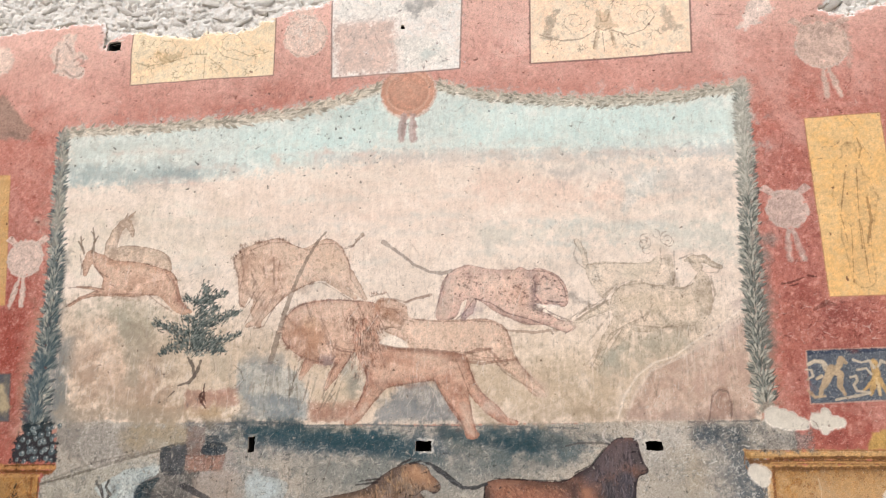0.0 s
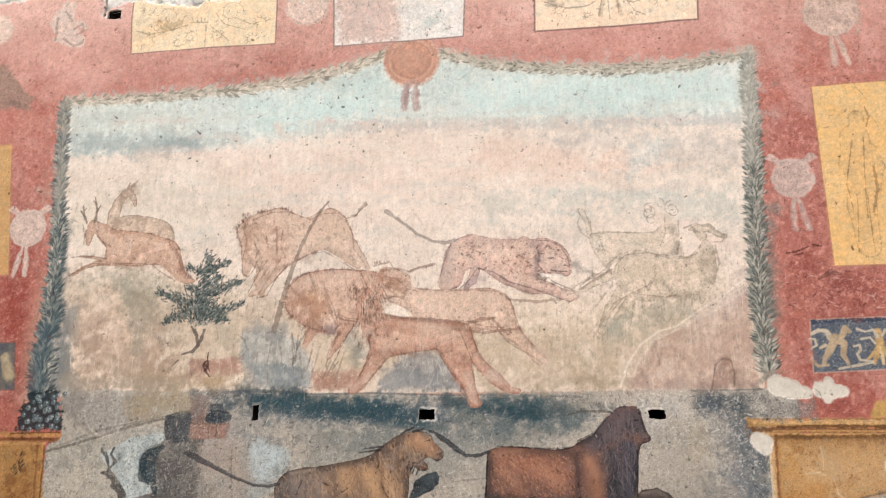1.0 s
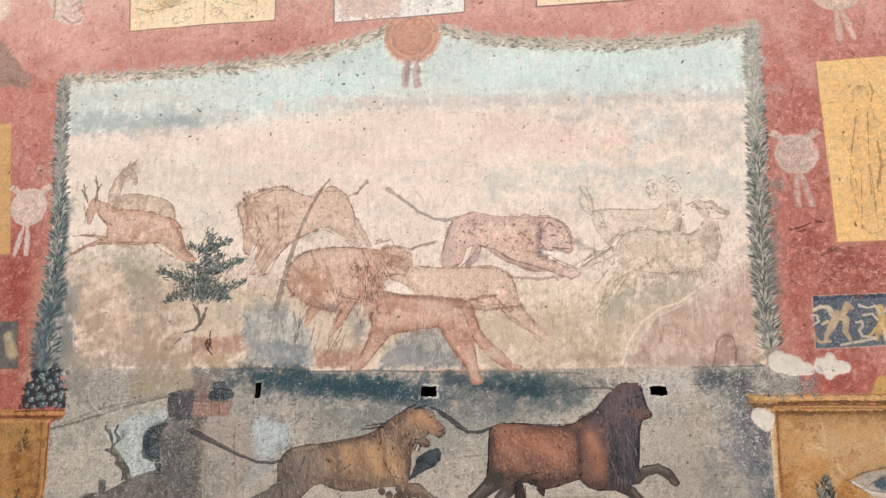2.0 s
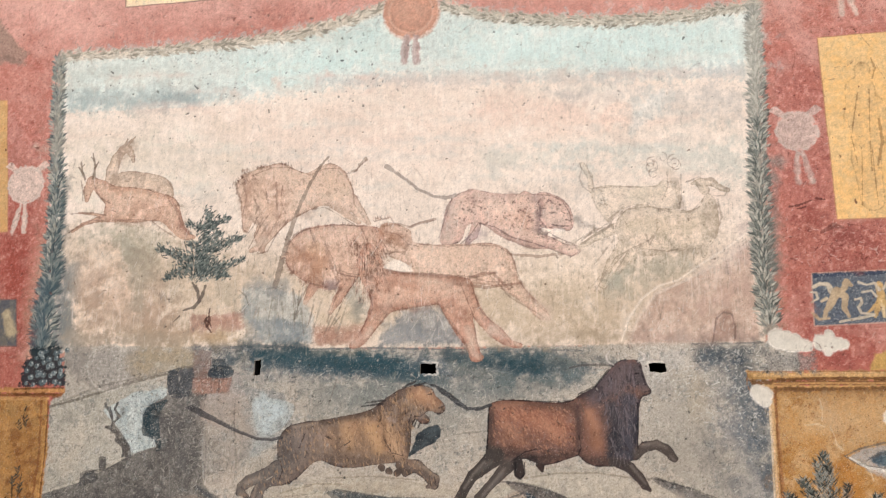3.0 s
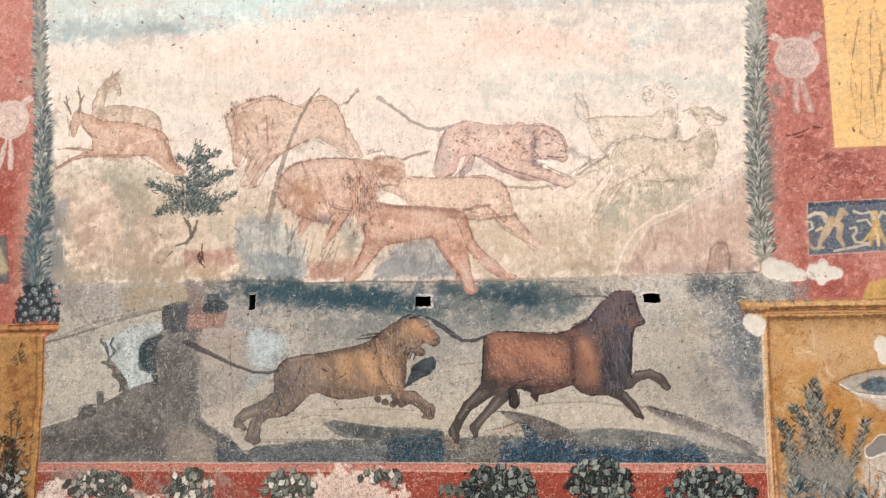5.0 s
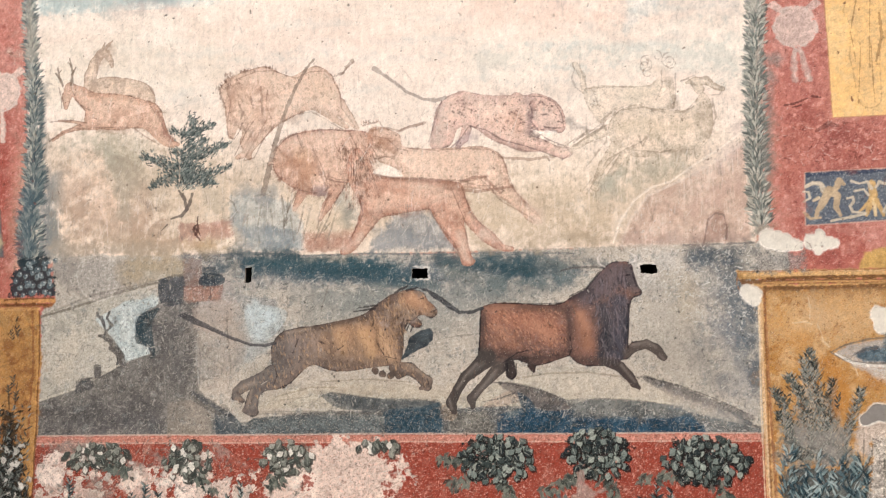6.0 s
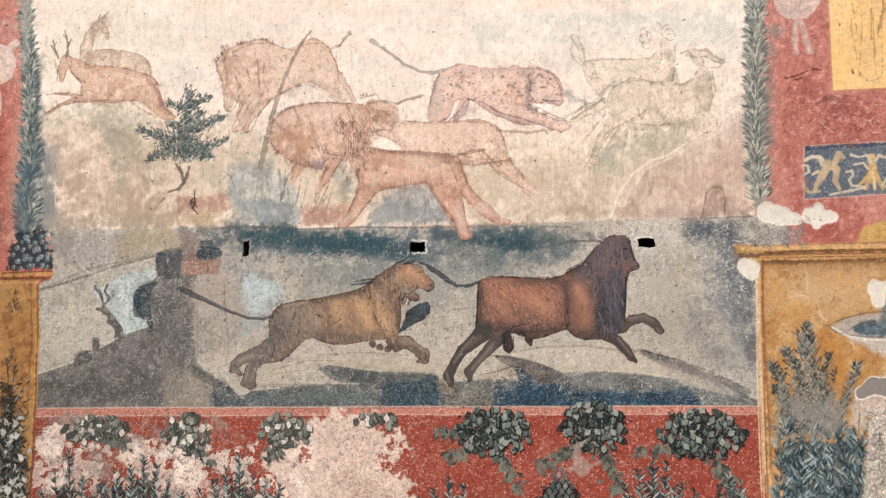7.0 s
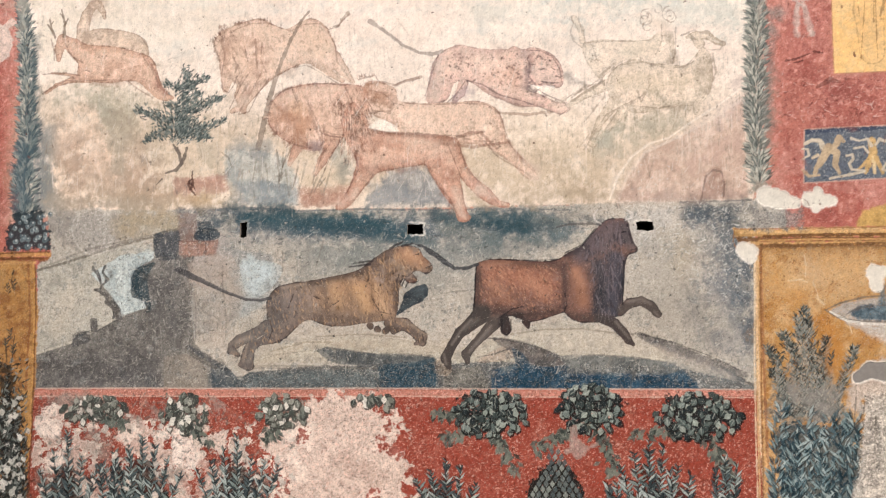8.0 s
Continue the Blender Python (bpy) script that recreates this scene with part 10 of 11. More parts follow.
lay(shape([(2.283, 1.047), (2.348, 0.962), (2.600, 0.892), (2.603, 0.990)]), "c0b6ab", 0.8, 0.01, 0.006)
pillar = piece("painted_pillar", basin)
lay(shape([(2.301, 0.681), (2.382, 0.709), (2.595, 0.710), (2.580, 0.127), (2.220, 0.119), (2.264, 0.260)]), "b3aaa0", 0.95, 0.01, 0.008, pillar, 0.1, 0.8, second="c0b7ab")
lay(shape([(2.221, 0.708), (2.291, 0.821), (2.386, 0.872), (2.599, 0.850), (2.595, 0.710), (2.300, 0.667), (2.271, 0.568), (2.219, 0.624)]), "c3b3a5", 0.9, 0.012, 0.008, pillar)
line([(2.357, 0.569, 0.0081), (2.364, 0.429, 0.0107), (2.356, 0.317, 0.0107)], "7d7770", 0.6)

# mouldings, cracks and stains of the ochre pedestal
for q, tint, amount in (([(1.689, 1.522, 0.0040), (2.022, 1.522, 0.0040), (2.425, 1.522, 0.0040)], "a8713c", 0.8), ([(1.722, 1.504, 0.0087), (2.076, 1.504, 0.0086), (2.424, 1.505, 0.0085)], "d8ad70", 0.7), ([(1.833, 1.482, 0.0069), (2.076, 1.487, 0.0074), (2.424, 1.485, 0.0068)], "7c4f2a", 0.85), ([(1.813, 1.462, 0.0046), (2.075, 1.464, 0.0051), (2.423, 1.462, 0.0045)], "cf9a58", 0.8), ([(1.821, 1.439, 0.0075), (2.020, 1.433, 0.0086), (2.239, 1.439, 0.0074), (2.422, 1.442, 0.0068)], "85592f", 0.75), ([(1.821, 1.422, 0.0046), (1.808, 1.192, 0.0046), (1.806, 0.848, 0.0046), (1.800, 0.167, 0.0046)], "96602f", 0.75), ([(1.801, 1.422, 0.0058), (1.786, 0.963, 0.0057), (1.783, 0.166, 0.0057)], "d9b078", 0.65), ([(1.783, 1.336, 0.0035), (1.773, 0.848, 0.0034), (1.772, 0.166, 0.0034)], "e0c6a2", 0.7),):
    line(q, tint, amount)
for q, tint, amount in (([(1.689, 1.516, 0.0040), (1.682, 1.458, 0.0040), (1.698, 1.423, 0.0035)], "a06a33", 0.7),):
    line(q, tint, amount)
for q, tint in (([(1.880, 1.335, 0.0287), (1.906, 1.248, 0.0287)], "c98e38"), ([(1.847, 1.077, 0.0229), (1.931, 1.134, 0.0344), (2.014, 1.190, 0.0286)], "c5872f"), ([(2.094, 1.076, 0.0285), (2.173, 0.962, 0.0284), (2.156, 0.821, 0.0227)], "c27d22"), ([(2.032, 1.362, 0.0286), (2.072, 1.304, 0.0343)], "c9a67c"), ([(2.155, 1.360, 0.0456), (2.262, 1.302, 0.0455)], "d2a366"), ([(2.282, 0.991, 0.0283), (2.375, 0.962, 0.0226)], "c88a3a"), ([(1.963, 1.334, 0.0229), (1.961, 1.277, 0.0229)], "d6ab72")):
    wash(chain(q), tint, 0.6, 0.05)
face_area = shape([(1.832, 1.416), (2.422, 1.420), (2.407, 0.850), (2.167, 0.708), (1.817, 0.706)])
cloudy(face_area, "9a5f24", FINE, 1.3, 0.45, 0.7)
cloudy(face_area, "e0bd88", -FINE, 1.3, 0.4, 0.7)
cloudy(face_area, "8a5a2a", GRAIN2 + 0.6 * SPOT, 2.0, 0.55, 0.5)
for q in ([(2.070, 1.247, 0.0029), (2.086, 1.204, 0.0034), (2.093, 1.161, 0.0034), (2.122, 1.133, 0.0028)], [(2.030, 1.385, 0.0029), (2.039, 1.333, 0.0034), (2.033, 1.276, 0.0029)], [(2.230, 1.076, 0.0028), (2.249, 0.991, 0.0028)], [(1.947, 1.257, 0.0029), (2.016, 1.262, 0.0034), (2.043, 1.247, 0.0029)]):
    line(q, "d9c4a3", 0.5)
# leaf tips of the tall shrub
for x, z in ([(2.013, 1.116)][0], [(2.034, 1.076)][0], [(1.919, 0.980)][0], [(1.940, 0.945)][0], [(1.848, 0.900)][0], [(1.892, 0.888)][0], [(2.118, 0.962)][0], [(2.144, 0.877)][0], [(2.239, 0.900)][0], [(1.857, 0.806)][0], [(1.965, 0.928)][0], [(2.103, 0.900)][0]):
    for k in range(8):
        leaf(x + rng.normal(0, 0.006), z + rng.normal(0, 0.008) - 0.006 * k, rng.uniform(0.02, 0.034), 0.010, math.pi / 2 + (1 if k % 2 else -1) * rng.uniform(0.3, 1.1), ("2f3533", "434a47", "5d645e")[rng.integers(3)], None, 0.9)
wash(chain([(2.003, 0.707, 0.0342), (2.139, 0.680, 0.0397), (2.082, 0.580, 0.0284)]), "979189", 0.6, 0.04)
for q in ([(2.127, 1.107, 0.0040), (2.204, 1.144, 0.0045), (2.313, 1.171, 0.0045), (2.416, 1.179, 0.0040)], [(2.127, 1.107, 0.0040), (2.170, 1.076, 0.0045), (2.256, 1.053, 0.0051), (2.412, 1.047, 0.0045)], [(2.230, 1.087, 0.0034), (2.285, 1.115, 0.0040), (2.353, 1.129, 0.0040), (2.415, 1.131, 0.0034)]):
    line(q, "6f6a64", 0.7)
line([(2.149, 1.099, 0.0040), (2.229, 1.053, 0.0057), (2.323, 1.038, 0.0057), (2.412, 1.035, 0.0056)], "d9d3c8", 0.7)
lay(shape([(2.243, 1.084), (2.312, 1.112), (2.414, 1.123), (2.413, 1.058), (2.283, 1.056)]), "4d6674", 0.7, second="607782", **CRISP)
for q in ([(2.350, 0.583, 0.0039), (2.348, 0.513, 0.0056), (2.340, 0.401, 0.0045)], [(2.301, 0.681, 0.0034), (2.286, 0.512, 0.0034), (2.271, 0.344, 0.0034)], [(2.261, 0.708, 0.0040), (2.250, 0.568, 0.0045)]):
    line(q, "6f6960", 0.6)
stone_area = shape([(2.296, 0.709), (2.404, 0.723), (2.390, 0.173), (2.240, 0.170), (2.267, 0.400)])
cloudy(stone_area, "d8cfc0", FINE, 0.6, 0.5, 0.8)
cloudy(stone_area, "8c847a", -FINE, 1.0, 0.4, 0.8)
# worn red: scuffs, dark flakes and a broken strip low beside the frame
for q, tint in (([(1.982, 2.198, 0.0404), (2.096, 2.339, 0.0403)], "a9584a"), ([(2.203, 2.220, 0.0459), (2.365, 2.171, 0.0399)], "9c4d45"), ([(1.989, 2.518, 0.0289), (2.102, 2.600, 0.0288)], "b5665a"), ([(2.255, 2.103, 0.0286), (2.418, 2.127, 0.0285)], "b8695c"), ([(1.950, 1.996, 0.0288), (2.002, 1.851, 0.0287)], "b05a4b"), ([(2.078, 1.576, 0.0229), (2.243, 1.616, 0.0228)], "ad5a50")):
    wash(chain(q), tint, 0.5, 0.05)
for q in ([(1.958, 2.379, 0.0046), (2.000, 2.383, 0.0069), (2.042, 2.399, 0.0058), (2.075, 2.410, 0.0040)], [(1.999, 2.366, 0.0035), (2.041, 2.376, 0.0046)], [(2.097, 2.420, 0.0046), (2.139, 2.410, 0.0052)]):
    line(q, "6d352d", 0.75)
for _ in range(160):
    x, z = [(2.256, 2.175)][0]
    x, z = x + rng.uniform(-0.35, 0.22), z + rng.uniform(-0.1, 0.1)
    a, q = rng.normal(0.2, 0.6), rng.uniform(0.008, 0.035)
    line([(x, z, 0.0024), (x + q * math.cos(a), z + q * math.sin(a), 0.0012)], ("d9a294", "7f3a33", "e6bfb2", "93483f")[rng.integers(4)], 0.5)
for side in ((window(1.88, X1, 1.55, 3.6), 0.6), (window(X0, -2.2, 1.45, 3.6), 0.6), (window(X0, X1, 3.62, ZT), 0.4)):
    w = side[0]
    keep = np.isin(OWNER[w], (RED,))
    for field, level, tint, amount in ((FINE, 1.1, "e4b3a4", 0.35), (-FINE, 1.2, "8f4236", 0.3), (ROUGH, 1.2, "dca596", 0.35), (-ROUGH, 1.2, "a04b3e", 0.3)):
        m = (keep * np.clip((field[w] - level) / 0.7, 0, 1) * amount * side[1])[..., None]
        PAINT[w] = PAINT[w] * (1 - m) + linear(tint).astype(np.float32) * m

# ---- lime losses and repairs with their own edges ----
FILL = piece("lime_patch", wall, "smooth off-white lime filling")


def patch(form, depth=0.0014, tint="d8d0c1"):
    w, d = form
    lay((w, d - 0.006), "e8dfd2", 0.8, 0.005, 0.003)
    lay(form, tint, 1.0, 0.004, 0.001, FILL, 0.015, 0.0)
    DEPTH[w] += np.where(d < 0, depth, 0)


patch(limbs([[(1.853, 1.689, 0.0477), (1.915, 1.669, 0.0448), (1.982, 1.649, 0.0262)], [(1.995, 1.648, 0.0209), (2.005, 1.660, 0.0105)]], 0.01))
patch(limbs([[(2.061, 1.668, 0.0365), (2.109, 1.659, 0.0363), (2.174, 1.659, 0.0206)], [(2.103, 1.704, 0.0209), (2.093, 1.620, 0.0181)]], 0.008))
patch(limbs([[(1.737, 1.417, 0.0363), (1.757, 1.400, 0.0414), (1.765, 1.373, 0.0258)]], 0.01))
patch(limbs([[(2.370, 1.290, 0.0383), (2.374, 1.230, 0.0273)], [(2.357, 1.307, 0.0219), (2.424, 1.301, 0.0219)]], 0.01))
patch(limbs([[(2.271, 0.770, 0.0272), (2.331, 0.807, 0.0379), (2.438, 0.794, 0.0539)]], 0.01), 0.003, "8f8983")
lay(shape([(1.775, 1.618), (2.024, 1.614), (2.016, 1.528), (1.772, 1.514)]), "8d8a85", 0.7, 0.015, 0.012, wear=0.9)

# ---- age: fine pits, cracks, rubbed spots ----
def pits(area, count, tint, big=0.006, amount=0.75):
    (x0, z0), (x1, z1) = area
    for _ in range(count):
        x, z = rng.uniform(x0, x1), rng.uniform(z0, z1)
        if SPOT[int((z - ZB) / STEP), int((x - X0) / STEP)] < rng.normal(0.1, 0.8):
            continue
        r = big * rng.uniform(0.3, 1.05) ** 2.2
        form = chain([(x, z, r), (x + rng.normal(0, 1.1) * r, z + rng.normal(0.3, 1.0) * r, r * 0.5)], 0.01)
        lay(form, tint, amount * rng.uniform(0.3, 1.1), 0.0016, 0.001)
        DEPTH[form[0]] += np.where(form[1] < 0, 0.0025, 0)


def cracks(area, count, tint, length=0.12, amount=0.4):
    (x0, z0), (x1, z1) = area
    for _ in range(count):
        x, z, a = rng.uniform(x0, x1), rng.uniform(z0, z1), rng.uniform(0, 2 * math.pi)
        pts = [(x, z, 0.0015)]
        for _ in range(rng.integers(3, 7)):
            a += rng.normal(0, 0.7)
            x, z = x + 0.2 * length * math.cos(a), z + 0.2 * length * math.sin(a)
            pts.append((x, z, 0.0012))
        line(pts, tint, amount)


pits(((-2.2, 2.9), (1.75, 3.65)), 560, "77756f", 0.006)
pits(((-1.5, 3.1), (-0.2, 3.5)), 240, "62676a", 0.006)
pits(((-2.2, 1.7), (1.8, 2.9)), 620, "7d6453", 0.005)
pits(((-2.8, 3.6), (2.7, 4.3)), 600, "874d42", 0.006)
pits(((1.9, 1.6), (2.6, 3.6)), 240, "854a40", 0.0055)
pits(((-2.6, 1.7), (-2.1, 3.6)), 180, "84463a", 0.0055)
pits(((-2.1, 0.7), (1.8, 1.6)), 900, "4d4e4d", 0.005)
pits(((-2.1, 0.7), (1.8, 1.6)), 500, "c4bdb0", 0.0055, 0.5)
pits(((-0.1, 0.1), (1.8, 0.66)), 300, "cf8f7c", 0.005, 0.6)
pits(((-2.1, 0.1), (-0.1, 0.66)), 200, "9a6d5c", 0.005, 0.6)
cracks(((-2.2, 1.7), (1.75, 3.6)), 70, "b29f8b")
cracks(((-2.2, 3.0), (1.75, 3.6)), 40, "a5a095")
cracks(((-2.7, 3.6), (2.6, 4.3)), 40, "8e5348", 0.12)
cracks(((1.9, 1.6), (2.5, 3.6)), 14, "83463c", 0.14, 0.5)
cracks(((-2.1, 0.75), (1.8, 1.6)), 60, "6d6b67")
for s in ([(2.106, 2.238, 0.0083), (2.172, 2.273, 0.0138), (2.216, 2.260, 0.0082)],):
    line(s, "7d463e", 0.6)
PAINT *= (1 + 0.015 * STREAK + (0.012 + 0.10 * WEAR) * FINE + (0.018 + 0.04 * WEAR) * ROUGH + (0.008 + 0.06 * WEAR) * GRAIN)[..., None]
np.clip(PAINT, 0.01, 0.95, out=PAINT)

# ---- openings: peg holes and the broken upper edge of the plaster ----
GONE = np.zeros((NZ, NX), bool)
HOLES = [((-0.902, 1.558), 0.017, 0.040), ((0.043, 1.547), 0.041, 0.024), ((1.240, 1.546), 0.043, 0.022), ((-0.100, 4.038), 0.013, 0.013), ((-1.955, 4.018), 0.044, 0.030)]
for (hx, hz), a, b in HOLES:
    w = window(hx - 0.12, hx + 0.12, hz - 0.12, hz + 0.12)
    d = np.maximum(np.abs(GX[w] - hx) - a, np.abs(GZ[w] - hz) - b) + 0.002 * ROUGH[w]
    ring = (0.25 if hz < 2 and hx < -0.5 else 1.0) * np.clip(1 - np.abs(d - 0.009) / 0.009, 0, 1)[..., None] * np.clip(0.2 + 0.45 * SPOT[w], 0, 0.9)[..., None]
    PAINT[w] = PAINT[w] * (1 - ring) + linear("e2dacd").astype(np.float32) * ring
    GONE[w] |= d < 0
RIM = [shape([(-3.232, 4.129), (-2.758, 4.153), (-2.526, 4.179), (-2.255, 4.194), (-2.048, 4.205), (-2.030, 4.115), (-2.034, 4.011), (-1.987, 4.072), (-1.919, 4.108), (-1.826, 4.126), (-1.595, 4.079), (-1.425, 4.052), (-1.373, 4.093), (-1.150, 4.082), (-1.042, 4.115), (-1.000, 4.144), (-0.899, 4.169), (-0.792, 4.218), (-0.647, 4.223), (-0.532, 4.255), (-0.521, 4.787), (-3.391, 5.026)], 0.1),
       shape([(2.350, 4.003), (2.403, 3.977), (2.493, 3.949), (2.559, 3.981), (2.640, 4.005), (2.814, 4.036), (2.966, 4.232), (2.533, 4.265), (2.412, 4.050)], 0.1)]
for w, d in RIM:
    d = d + 0.006 * ROUGH[w] + 0.0015 * FINE[w]
    ring = (np.clip(1.2 - np.abs(d - 0.006) / 0.016, 0, 1) * np.clip(0.6 + 0.35 * SPOT[w], 0.1, 1))[..., None] * 0.9
    PAINT[w] = PAINT[w] * (1 - ring) + linear("fff8ec").astype(np.float32) * ring
    DEPTH[w] += 0.012 * np.clip(1 - d / 0.025, 0, 1)
    GONE[w] |= d < 0
DEPTH += 0.005 * BROAD + np.where(OWNER == LOSS, 0.0018, 0).astype(np.float32)


# stray flecks of a stem or spray belong to whatever surrounds them
def tidy(number):
    """Keeps the largest connected patch of a part."""
    left = set(map(tuple, np.argwhere(OWNER == number)))
    groups = []
    while left:
        seed = left.pop()
        group, front = [seed], [seed]
        while front:
            i, j = front.pop()
            for q in ((i + a, j + b) for a in (-1, 0, 1) for b in (-1, 0, 1)):
                if q in left:
                    left.discard(q)
                    group.append(q)
                    front.append(q)
        groups.append(group)
    groups.sort(key=len)
    for group in groups[:-1]:
        inside = set(group)
        around = [(i + a, j + b) for i, j in group for a, b in ((0, 1), (0, -1), (1, 0), (-1, 0)) if (i + a, j + b) not in inside and 0 <= i + a < NZ and 0 <= j + b < NX]
        heir = int(np.bincount([int(OWNER[q]) for q in around]).argmax())
        for q in group:
            OWNER[q] = heir


for number in range(1, len(PARTS)):
    if PARTS[number][0] in ("leafy_stem", "leafy_sprig", "ivy_trail", "painted_stem", "leaf_spray", "dark_foliage", "painted_leaves"):
        tidy(number)

# ---- the sheet, cut into the painted parts ----
def sheet(name, fine, coarse, parent, label):
    """The canvas cells of one part as a mesh: fine ones, and pairs of pairs joined where the paint is even."""
    i, j = np.nonzero(fine)
    quad = np.stack([i * NX + j, i * NX + j + 1, (i + 1) * NX + j + 1, (i + 1) * NX + j], 1)
    i, j = (2 * q for q in np.nonzero(coarse))
    wide = np.stack([i * NX + j, i * NX + j + 2, (i + 2) * NX + j + 2, (i + 2) * NX + j], 1)
    quad = np.concatenate([quad, wide])
    used, index = np.unique(quad, return_inverse=True)
    index = index.reshape(-1).astype(np.int32)
    me = bpy.data.meshes.new(name)
    me.vertices.add(len(used))
    me.loops.add(len(index))
    me.polygons.add(len(quad))
    base, above = parent.location.copy(), parent.parent
    while above:
        base, above = base + above.location, above.parent
    co = np.stack([GX.ravel()[used] - base[0], DEPTH.ravel()[used] - base[1], GZ.ravel()[used] - base[2]], 1)
    me.vertices.foreach_set("co", co.astype(np.float32).ravel())
    me.loops.foreach_set("vertex_index", index)
    me.polygons.foreach_set("loop_start", np.arange(0, len(index), 4, dtype=np.int32))
    me.polygons.foreach_set("use_smooth", np.ones(len(quad), bool))
    me.update(calc_edges=True)
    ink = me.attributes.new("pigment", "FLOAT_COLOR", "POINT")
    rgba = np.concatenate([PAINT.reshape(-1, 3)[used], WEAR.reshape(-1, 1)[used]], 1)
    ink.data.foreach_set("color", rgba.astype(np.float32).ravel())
    me.materials.append(FRESCO)
    ob = new(name, me)
    ob.parent = parent
    if label:
        ob["label"] = label
    return ob


CELLS = ~(GONE[:-1, :-1] | GONE[1:, :-1] | GONE[:-1, 1:] | GONE[1:, 1:])
CELL_OWNER = OWNER[:-1, :-1]
BUDGET = 1430000
ez, ex = (NZ - 1) // 2 * 2, (NX - 1) // 2 * 2
tone = PAINT @ np.array([0.3, 0.5, 0.2], np.float32)
tone = np.sqrt(tone)
corner = tone[0:ez + 1:2, 0:ex + 1:2]
middle = tone[1:ez:2, 1:ex:2]
uneven = np.abs(middle - 0.25 * (corner[:-1, :-1] + corner[1:, :-1] + corner[:-1, 1:] + corner[1:, 1:]))
uneven = np.maximum(uneven, np.abs(tone[0:ez:2, 1:ex:2] - 0.5 * (corner[:-1, :-1] + corner[:-1, 1:])))
uneven = np.maximum(uneven, np.abs(tone[1:ez:2, 0:ex:2] - 0.5 * (corner[:-1, :-1] + corner[1:, :-1])))
even = np.ones(uneven.shape, bool)
for a in (0, 1):
    for b in (0, 1):
        even &= CELLS[a:ez:2, b:ex:2] & (CELL_OWNER[a:ez:2, b:ex:2] == CELL_OWNER[0:ez:2, 0:ex:2])
want = min(int(even.sum()), max(0, int((CELLS.sum() - BUDGET) / 3)))
if want:
    even &= uneven <= np.partition(uneven[even], want - 1)[want - 1]
FINE_CELLS = CELLS.copy()
for a in (0, 1):
    for b in (0, 1):
        FINE_CELLS[a:ez:2, b:ex:2] &= ~even
for number in range(1, len(PARTS)):
    fine, coarse = FINE_CELLS & (CELL_OWNER == number), even & (CELL_OWNER[0:ez:2, 0:ex:2] == number)
    if fine.any() or coarse.any():
        sheet(PARTS[number][0], fine, coarse, PARTS[number][1], PARTS[number][2])


for ob in THINGS:
    if not ob.children:
        bpy.data.objects.remove(ob)


def part(name, bm, mat, parent, label=""):
    me = bpy.data.meshes.new(name)
    bm.to_mesh(me)
    bm.free()
    me.materials.append(mat)
    ob = new(name, me)
    ob.parent = parent
    if label:
        ob["label"] = label
    return ob


# the broken thickness of the plaster round openings and along its upper edge
rim = bmesh.new()
for axis in (0, 1):
    a = CELLS[1:, :] != CELLS[:-1, :] if axis == 0 else CELLS[:, 1:] != CELLS[:, :-1]
    for i, j in np.argwhere(a):
        p, q = ((i + 1, j), (i + 1, j + 1)) if axis == 0 else ((i, j + 1), (i + 1, j + 1))
        front = [rim.verts.new((GX[k], DEPTH[k], GZ[k])) for k in (p, q)]
        deep = 0.014 if any(math.hypot(GX[p] - hx, GZ[p] - hz) < 0.07 for (hx, hz), _, _ in HOLES) else 0.05
        back = [rim.verts.new((v.co.x, deep, v.co.z)) for v in front]
        rim.faces.new((front[0], front[1], back[1], back[0]))
bmesh.ops.remove_doubles(rim, verts=rim.verts, dist=0.0004)
part("plaster_edge", rim, EDGE, wall, "broken off-white plaster edge")


def box(bm, x0, x1, y0, y1, z0, z1):
    v = [bm.verts.new((x, y, z)) for x in (x0, x1) for y in (y0, y1) for z in (z0, z1)]
    for f in ((0, 1, 3, 2), (4, 6, 7, 5), (0, 4, 5, 1), (2, 3, 7, 6), (0, 2, 6, 4), (1, 5, 7, 3)):
        bm.faces.new([v[k] for k in f])


# masonry behind the plaster: solid, with the peg holes left open
core = bmesh.new()
cuts = sorted([(hx - a - 0.004, hx + a + 0.004, hz - b - 0.004, hz + b + 0.004) for (hx, hz), a, b in HOLES])
edge_x = -3.4
for a, b, c, d in cuts:
    box(core, edge_x, a, 0.05, 0.42, 0, 4.9)
    box(core, a, b, 0.05, 0.42, 0, c)
    box(core, a, b, 0.05, 0.42, d, 4.9)
    box(core, a, b, 0.30, 0.42, c, d)
    edge_x = b
box(core, edge_x, 3.4, 0.05, 0.42, 0, 4.9)
part("masonry_core", core, MORTAR, wall, "pale lime mortar core of the wall")
# added sleeves, coloured dark in place of the shade deep in each hole
for (hx, hz), a, b in HOLES:
    sleeve = bmesh.new()
    box(sleeve, hx - a - 0.003, hx + a + 0.003, 0.013, 0.298, hz - b - 0.003, hz + b + 0.003)
    front = [f for f in sleeve.faces if abs(f.calc_center_median().y - 0.013) < 1e-4]
    bmesh.ops.delete(sleeve, geom=front, context="FACES_ONLY")
    part("hole_lining", sleeve, HOLE_SHADE, wall, "rough peg hole, its inner shade given as a dark tint")

# plain plaster beyond the painted sheet
for x0, x1 in ((-3.4, X0), (X1, 3.4)):
    bm = bmesh.new()
    box(bm, x0, x1, 0.0, 0.05, 0, 4.64)
    part("side_plaster", bm, OLD, wall)

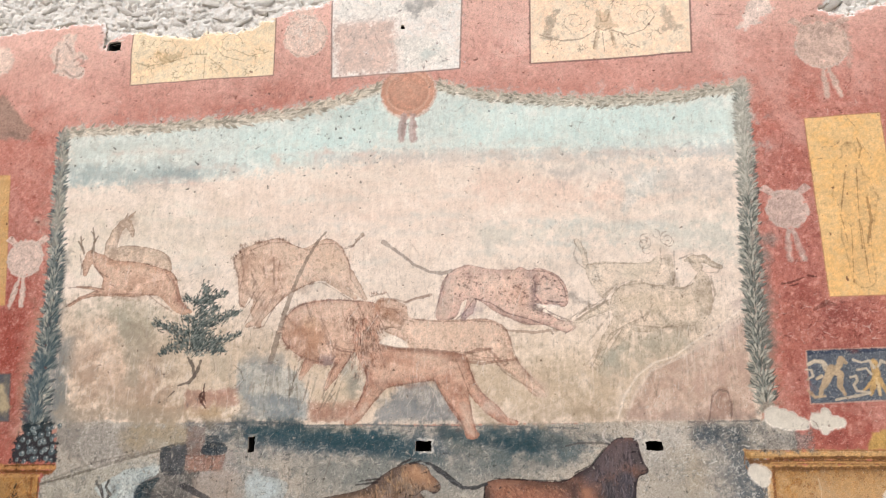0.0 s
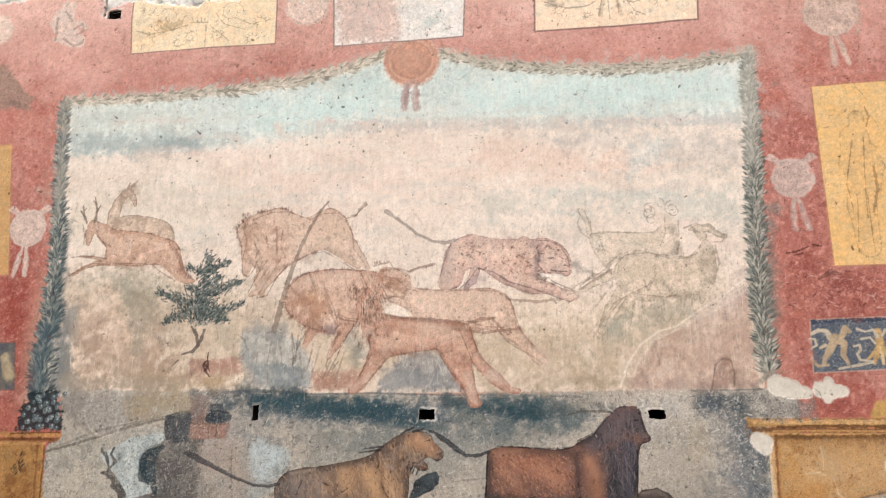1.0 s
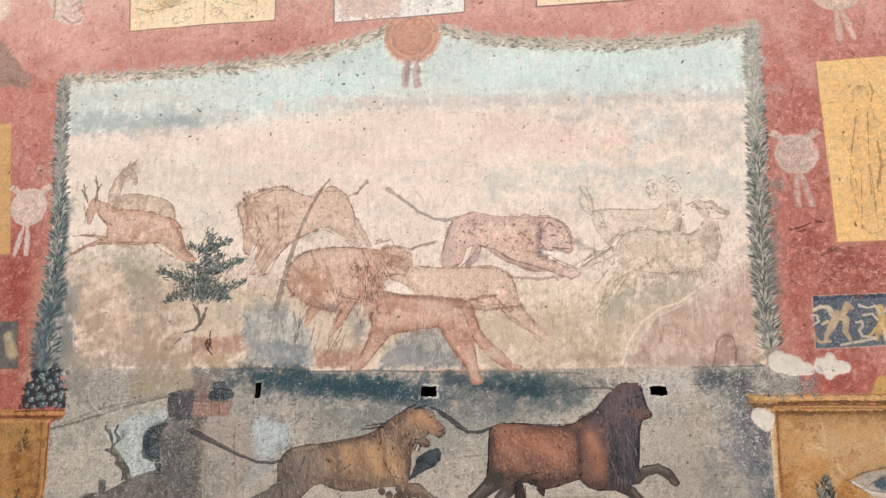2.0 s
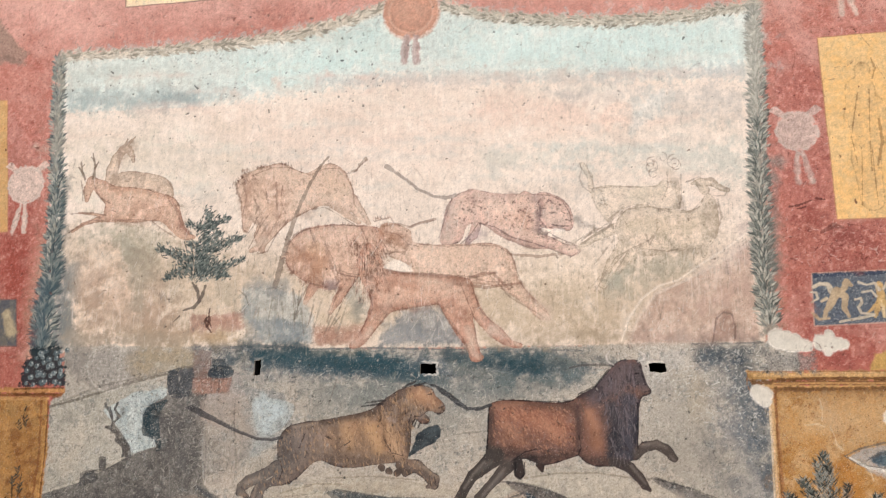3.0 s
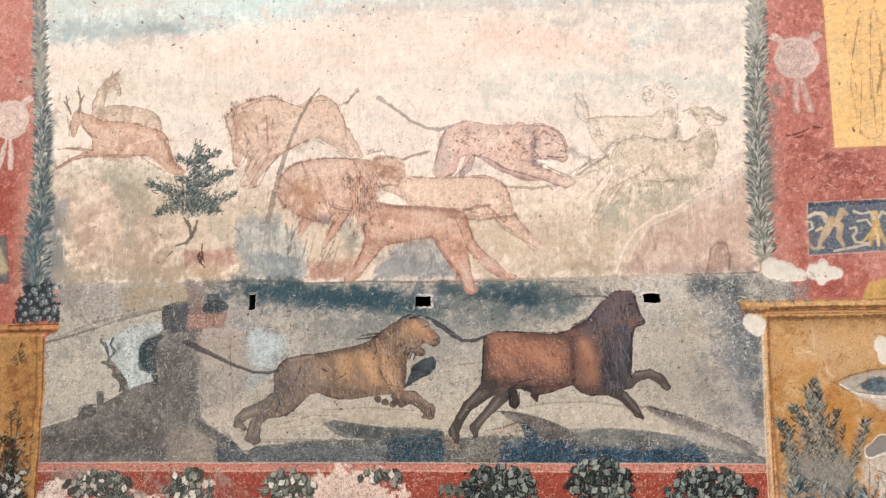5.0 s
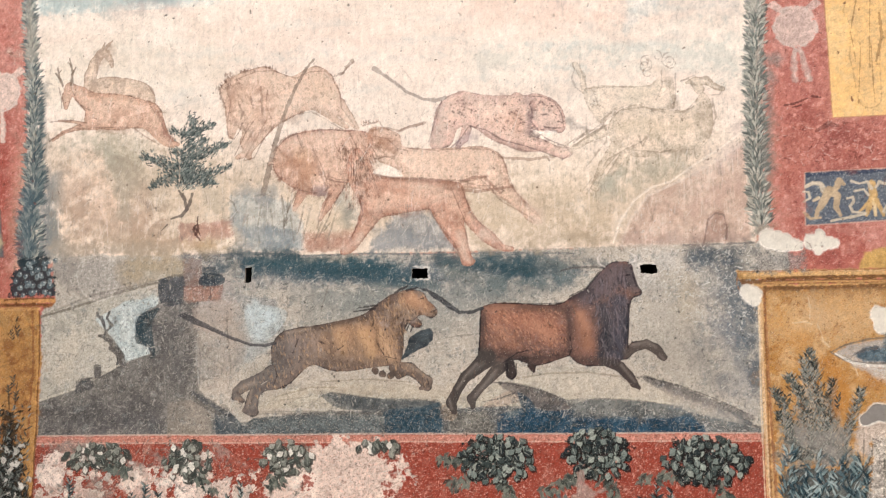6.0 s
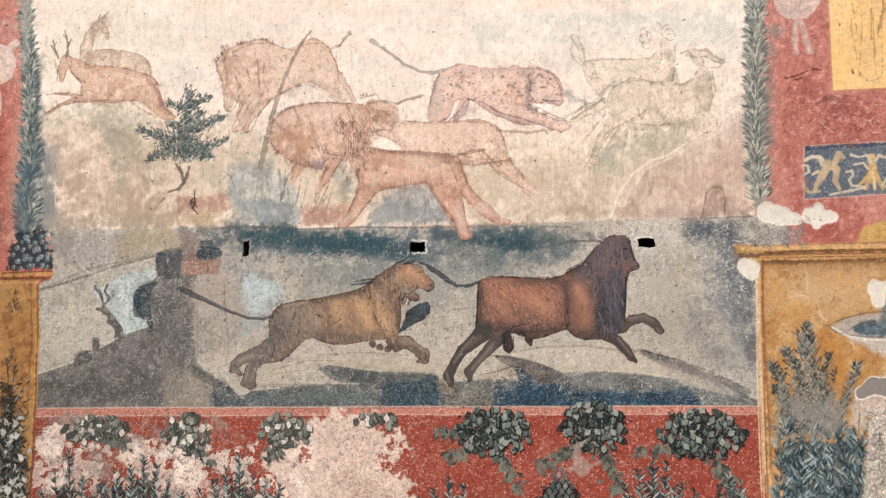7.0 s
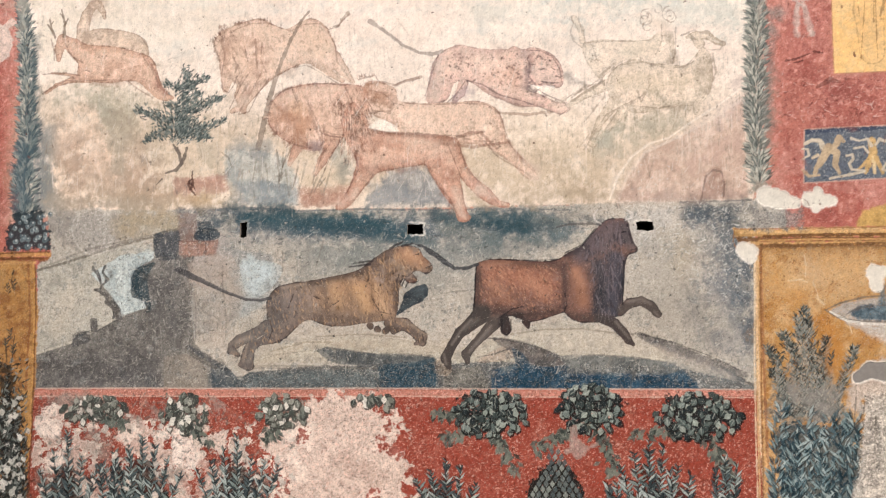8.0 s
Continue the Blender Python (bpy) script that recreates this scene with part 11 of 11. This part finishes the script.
for x0, x1, z0, z1 in ((X0, X1, 0.0, ZB), (-0.55, 2.4, NZ * STEP + ZB - STEP, 4.64)):
    bm = bmesh.new()
    box(bm, x0, x1, 0.0, 0.05, z0, z1)
    part("side_plaster", bm, OLD, wall)

# rubble stones bare above the broken plaster edge
def stone_mesh(seed):
    r = random.Random(seed)
    bm = bmesh.new()
    bmesh.ops.create_icosphere(bm, subdivisions=2, radius=1.0)
    n = Vector((seed * 3.1, seed * 1.7, 0.3))
    for v in bm.verts:
        c = v.co
        k = 0.84 + 0.42 * noise.noise(c * 1.3 + n) + 0.26 * noise.noise(c * 3.2 + n)
        v.co = Vector([math.copysign(abs(q) ** 0.75, q) for q in c]) * k
    for f in bm.faces:
        f.smooth = True
    me = bpy.data.meshes.new("stone")
    bm.to_mesh(me)
    bm.free()
    me.materials.append(STONE)
    return me


def rubble(x0, x1, z0, z1, step=0.009):
    """The mortar bed between the stones, uneven and recessed."""
    nx, nz = int((x1 - x0) / step), int((z1 - z0) / step)
    bm = bmesh.new()
    grid = []
    for i in range(nx + 1):
        for k in range(nz + 1):
            x, z = x0 + i * step, z0 + k * step
            rough = noise.noise((x * 9, z * 13, 0.0)), noise.noise((x * 26, z * 34, 4.0)), noise.noise((x * 80, z * 90, 9.0))
            y = 0.026 - 0.010 * rough[0] - 0.009 * rough[1] - 0.005 * rough[2] + 0.07 * max(0.0, rough[1] + 0.6 * rough[2] - 0.28) + 0.03 * max(0.0, 0.05 - abs(rough[0] + 0.6 * rough[1] + 0.2 * rough[2])) / 0.05
            grid.append(bm.verts.new((x, y, z)))
    hx, hz = HOLES[4][0]
    for i in range(nx):
        for k in range(nz):
            q = i * (nz + 1) + k
            if abs(grid[q].co.x + 0.5 * step - hx) < 0.05 and abs(grid[q].co.z + 0.5 * step - hz) < 0.034:
                continue
            bm.faces.new((grid[q], grid[q + nz + 1], grid[q + nz + 2], grid[q + 1])).smooth = True
    return part("rubble_mortar", bm, BED, wall, "grey-brown mortar between rubble stones")


rubble(-2.83, -0.5, 3.86, 4.6)
rubble(2.0, 2.74, 3.9, 4.6)
STONES = [stone_mesh(k + 1) for k in range(9)]
pick = random.Random(5)


def bare(x, z):
    for w, d in RIM:
        i, j = int((z - GZ[w][0, 0]) / STEP), int((x - GX[w][0, 0]) / STEP)
        if 0 <= j < d.shape[1] and i >= 0 and d[min(i, d.shape[0] - 1), j] < 0.012:
            return True
    return z > 4.66


z = 3.84
while z < 4.62:
    tall, x = pick.uniform(0.05, 0.085), -2.85 - pick.uniform(0, 0.1)
    while x < 2.75:
        wide = pick.uniform(0.05, 0.20)
        cx, cz = x + 0.5 * wide, z + 0.5 * tall + pick.uniform(-0.025, 0.025)
        if bare(cx, cz) and math.hypot(cx - HOLES[4][0][0], cz - HOLES[4][0][1]) > 0.10 and pick.random() < 0.75:
            ob = new("stone", STONES[pick.randrange(9)])
            ob.parent = wall
            ob.matrix_basis = Matrix.LocRotScale((cx, 0.038 + pick.uniform(-0.004, 0.012), cz), Euler((pick.uniform(-0.3, 0.3), pick.uniform(-0.6, 0.6), pick.uniform(-0.2, 0.2))), (0.5 * wide, pick.uniform(0.016, 0.026), 0.5 * tall * pick.uniform(0.6, 1.1)))
        x += wide * pick.uniform(0.8, 1.2)
    z += tall

# ---- the courtyard round it ----
bm = bmesh.new()
n = 60
for i in range(n + 1):
    for j in range(n + 1):
        x, y = -60 + 120 * i / n, -60 + 120 * j / n
        bm.verts.new((x, y, 0.0))
bm.verts.ensure_lookup_table()
for i in range(n):
    for j in range(n):
        a = i * (n + 1) + j
        bm.faces.new([bm.verts[k] for k in (a, a + n + 1, a + n + 2, a + 1)])
me = bpy.data.meshes.new("ground")
bm.to_mesh(me)
bm.free()
me.materials.append(EARTH)
tagged(new("ground", me), "trodden beige earth of the courtyard", "ground", kind="structure")
for name, b in (("wall_west", (-3.8, -3.4, -9.0, 0.42, 0.0, 3.2)), ("wall_east", (3.4, 3.8, -9.0, 0.42, 0.0, 3.2)), ("wall_south", (-3.8, 3.8, -9.4, -9.0, 0.0, 3.2))):
    bm = bmesh.new()
    box(bm, *b)
    me = bpy.data.meshes.new(name)
    bm.to_mesh(me)
    bm.free()
    me.materials.append(OLD)
    tagged(new(name, me), "plain old plastered courtyard wall", "wall", kind="structure")
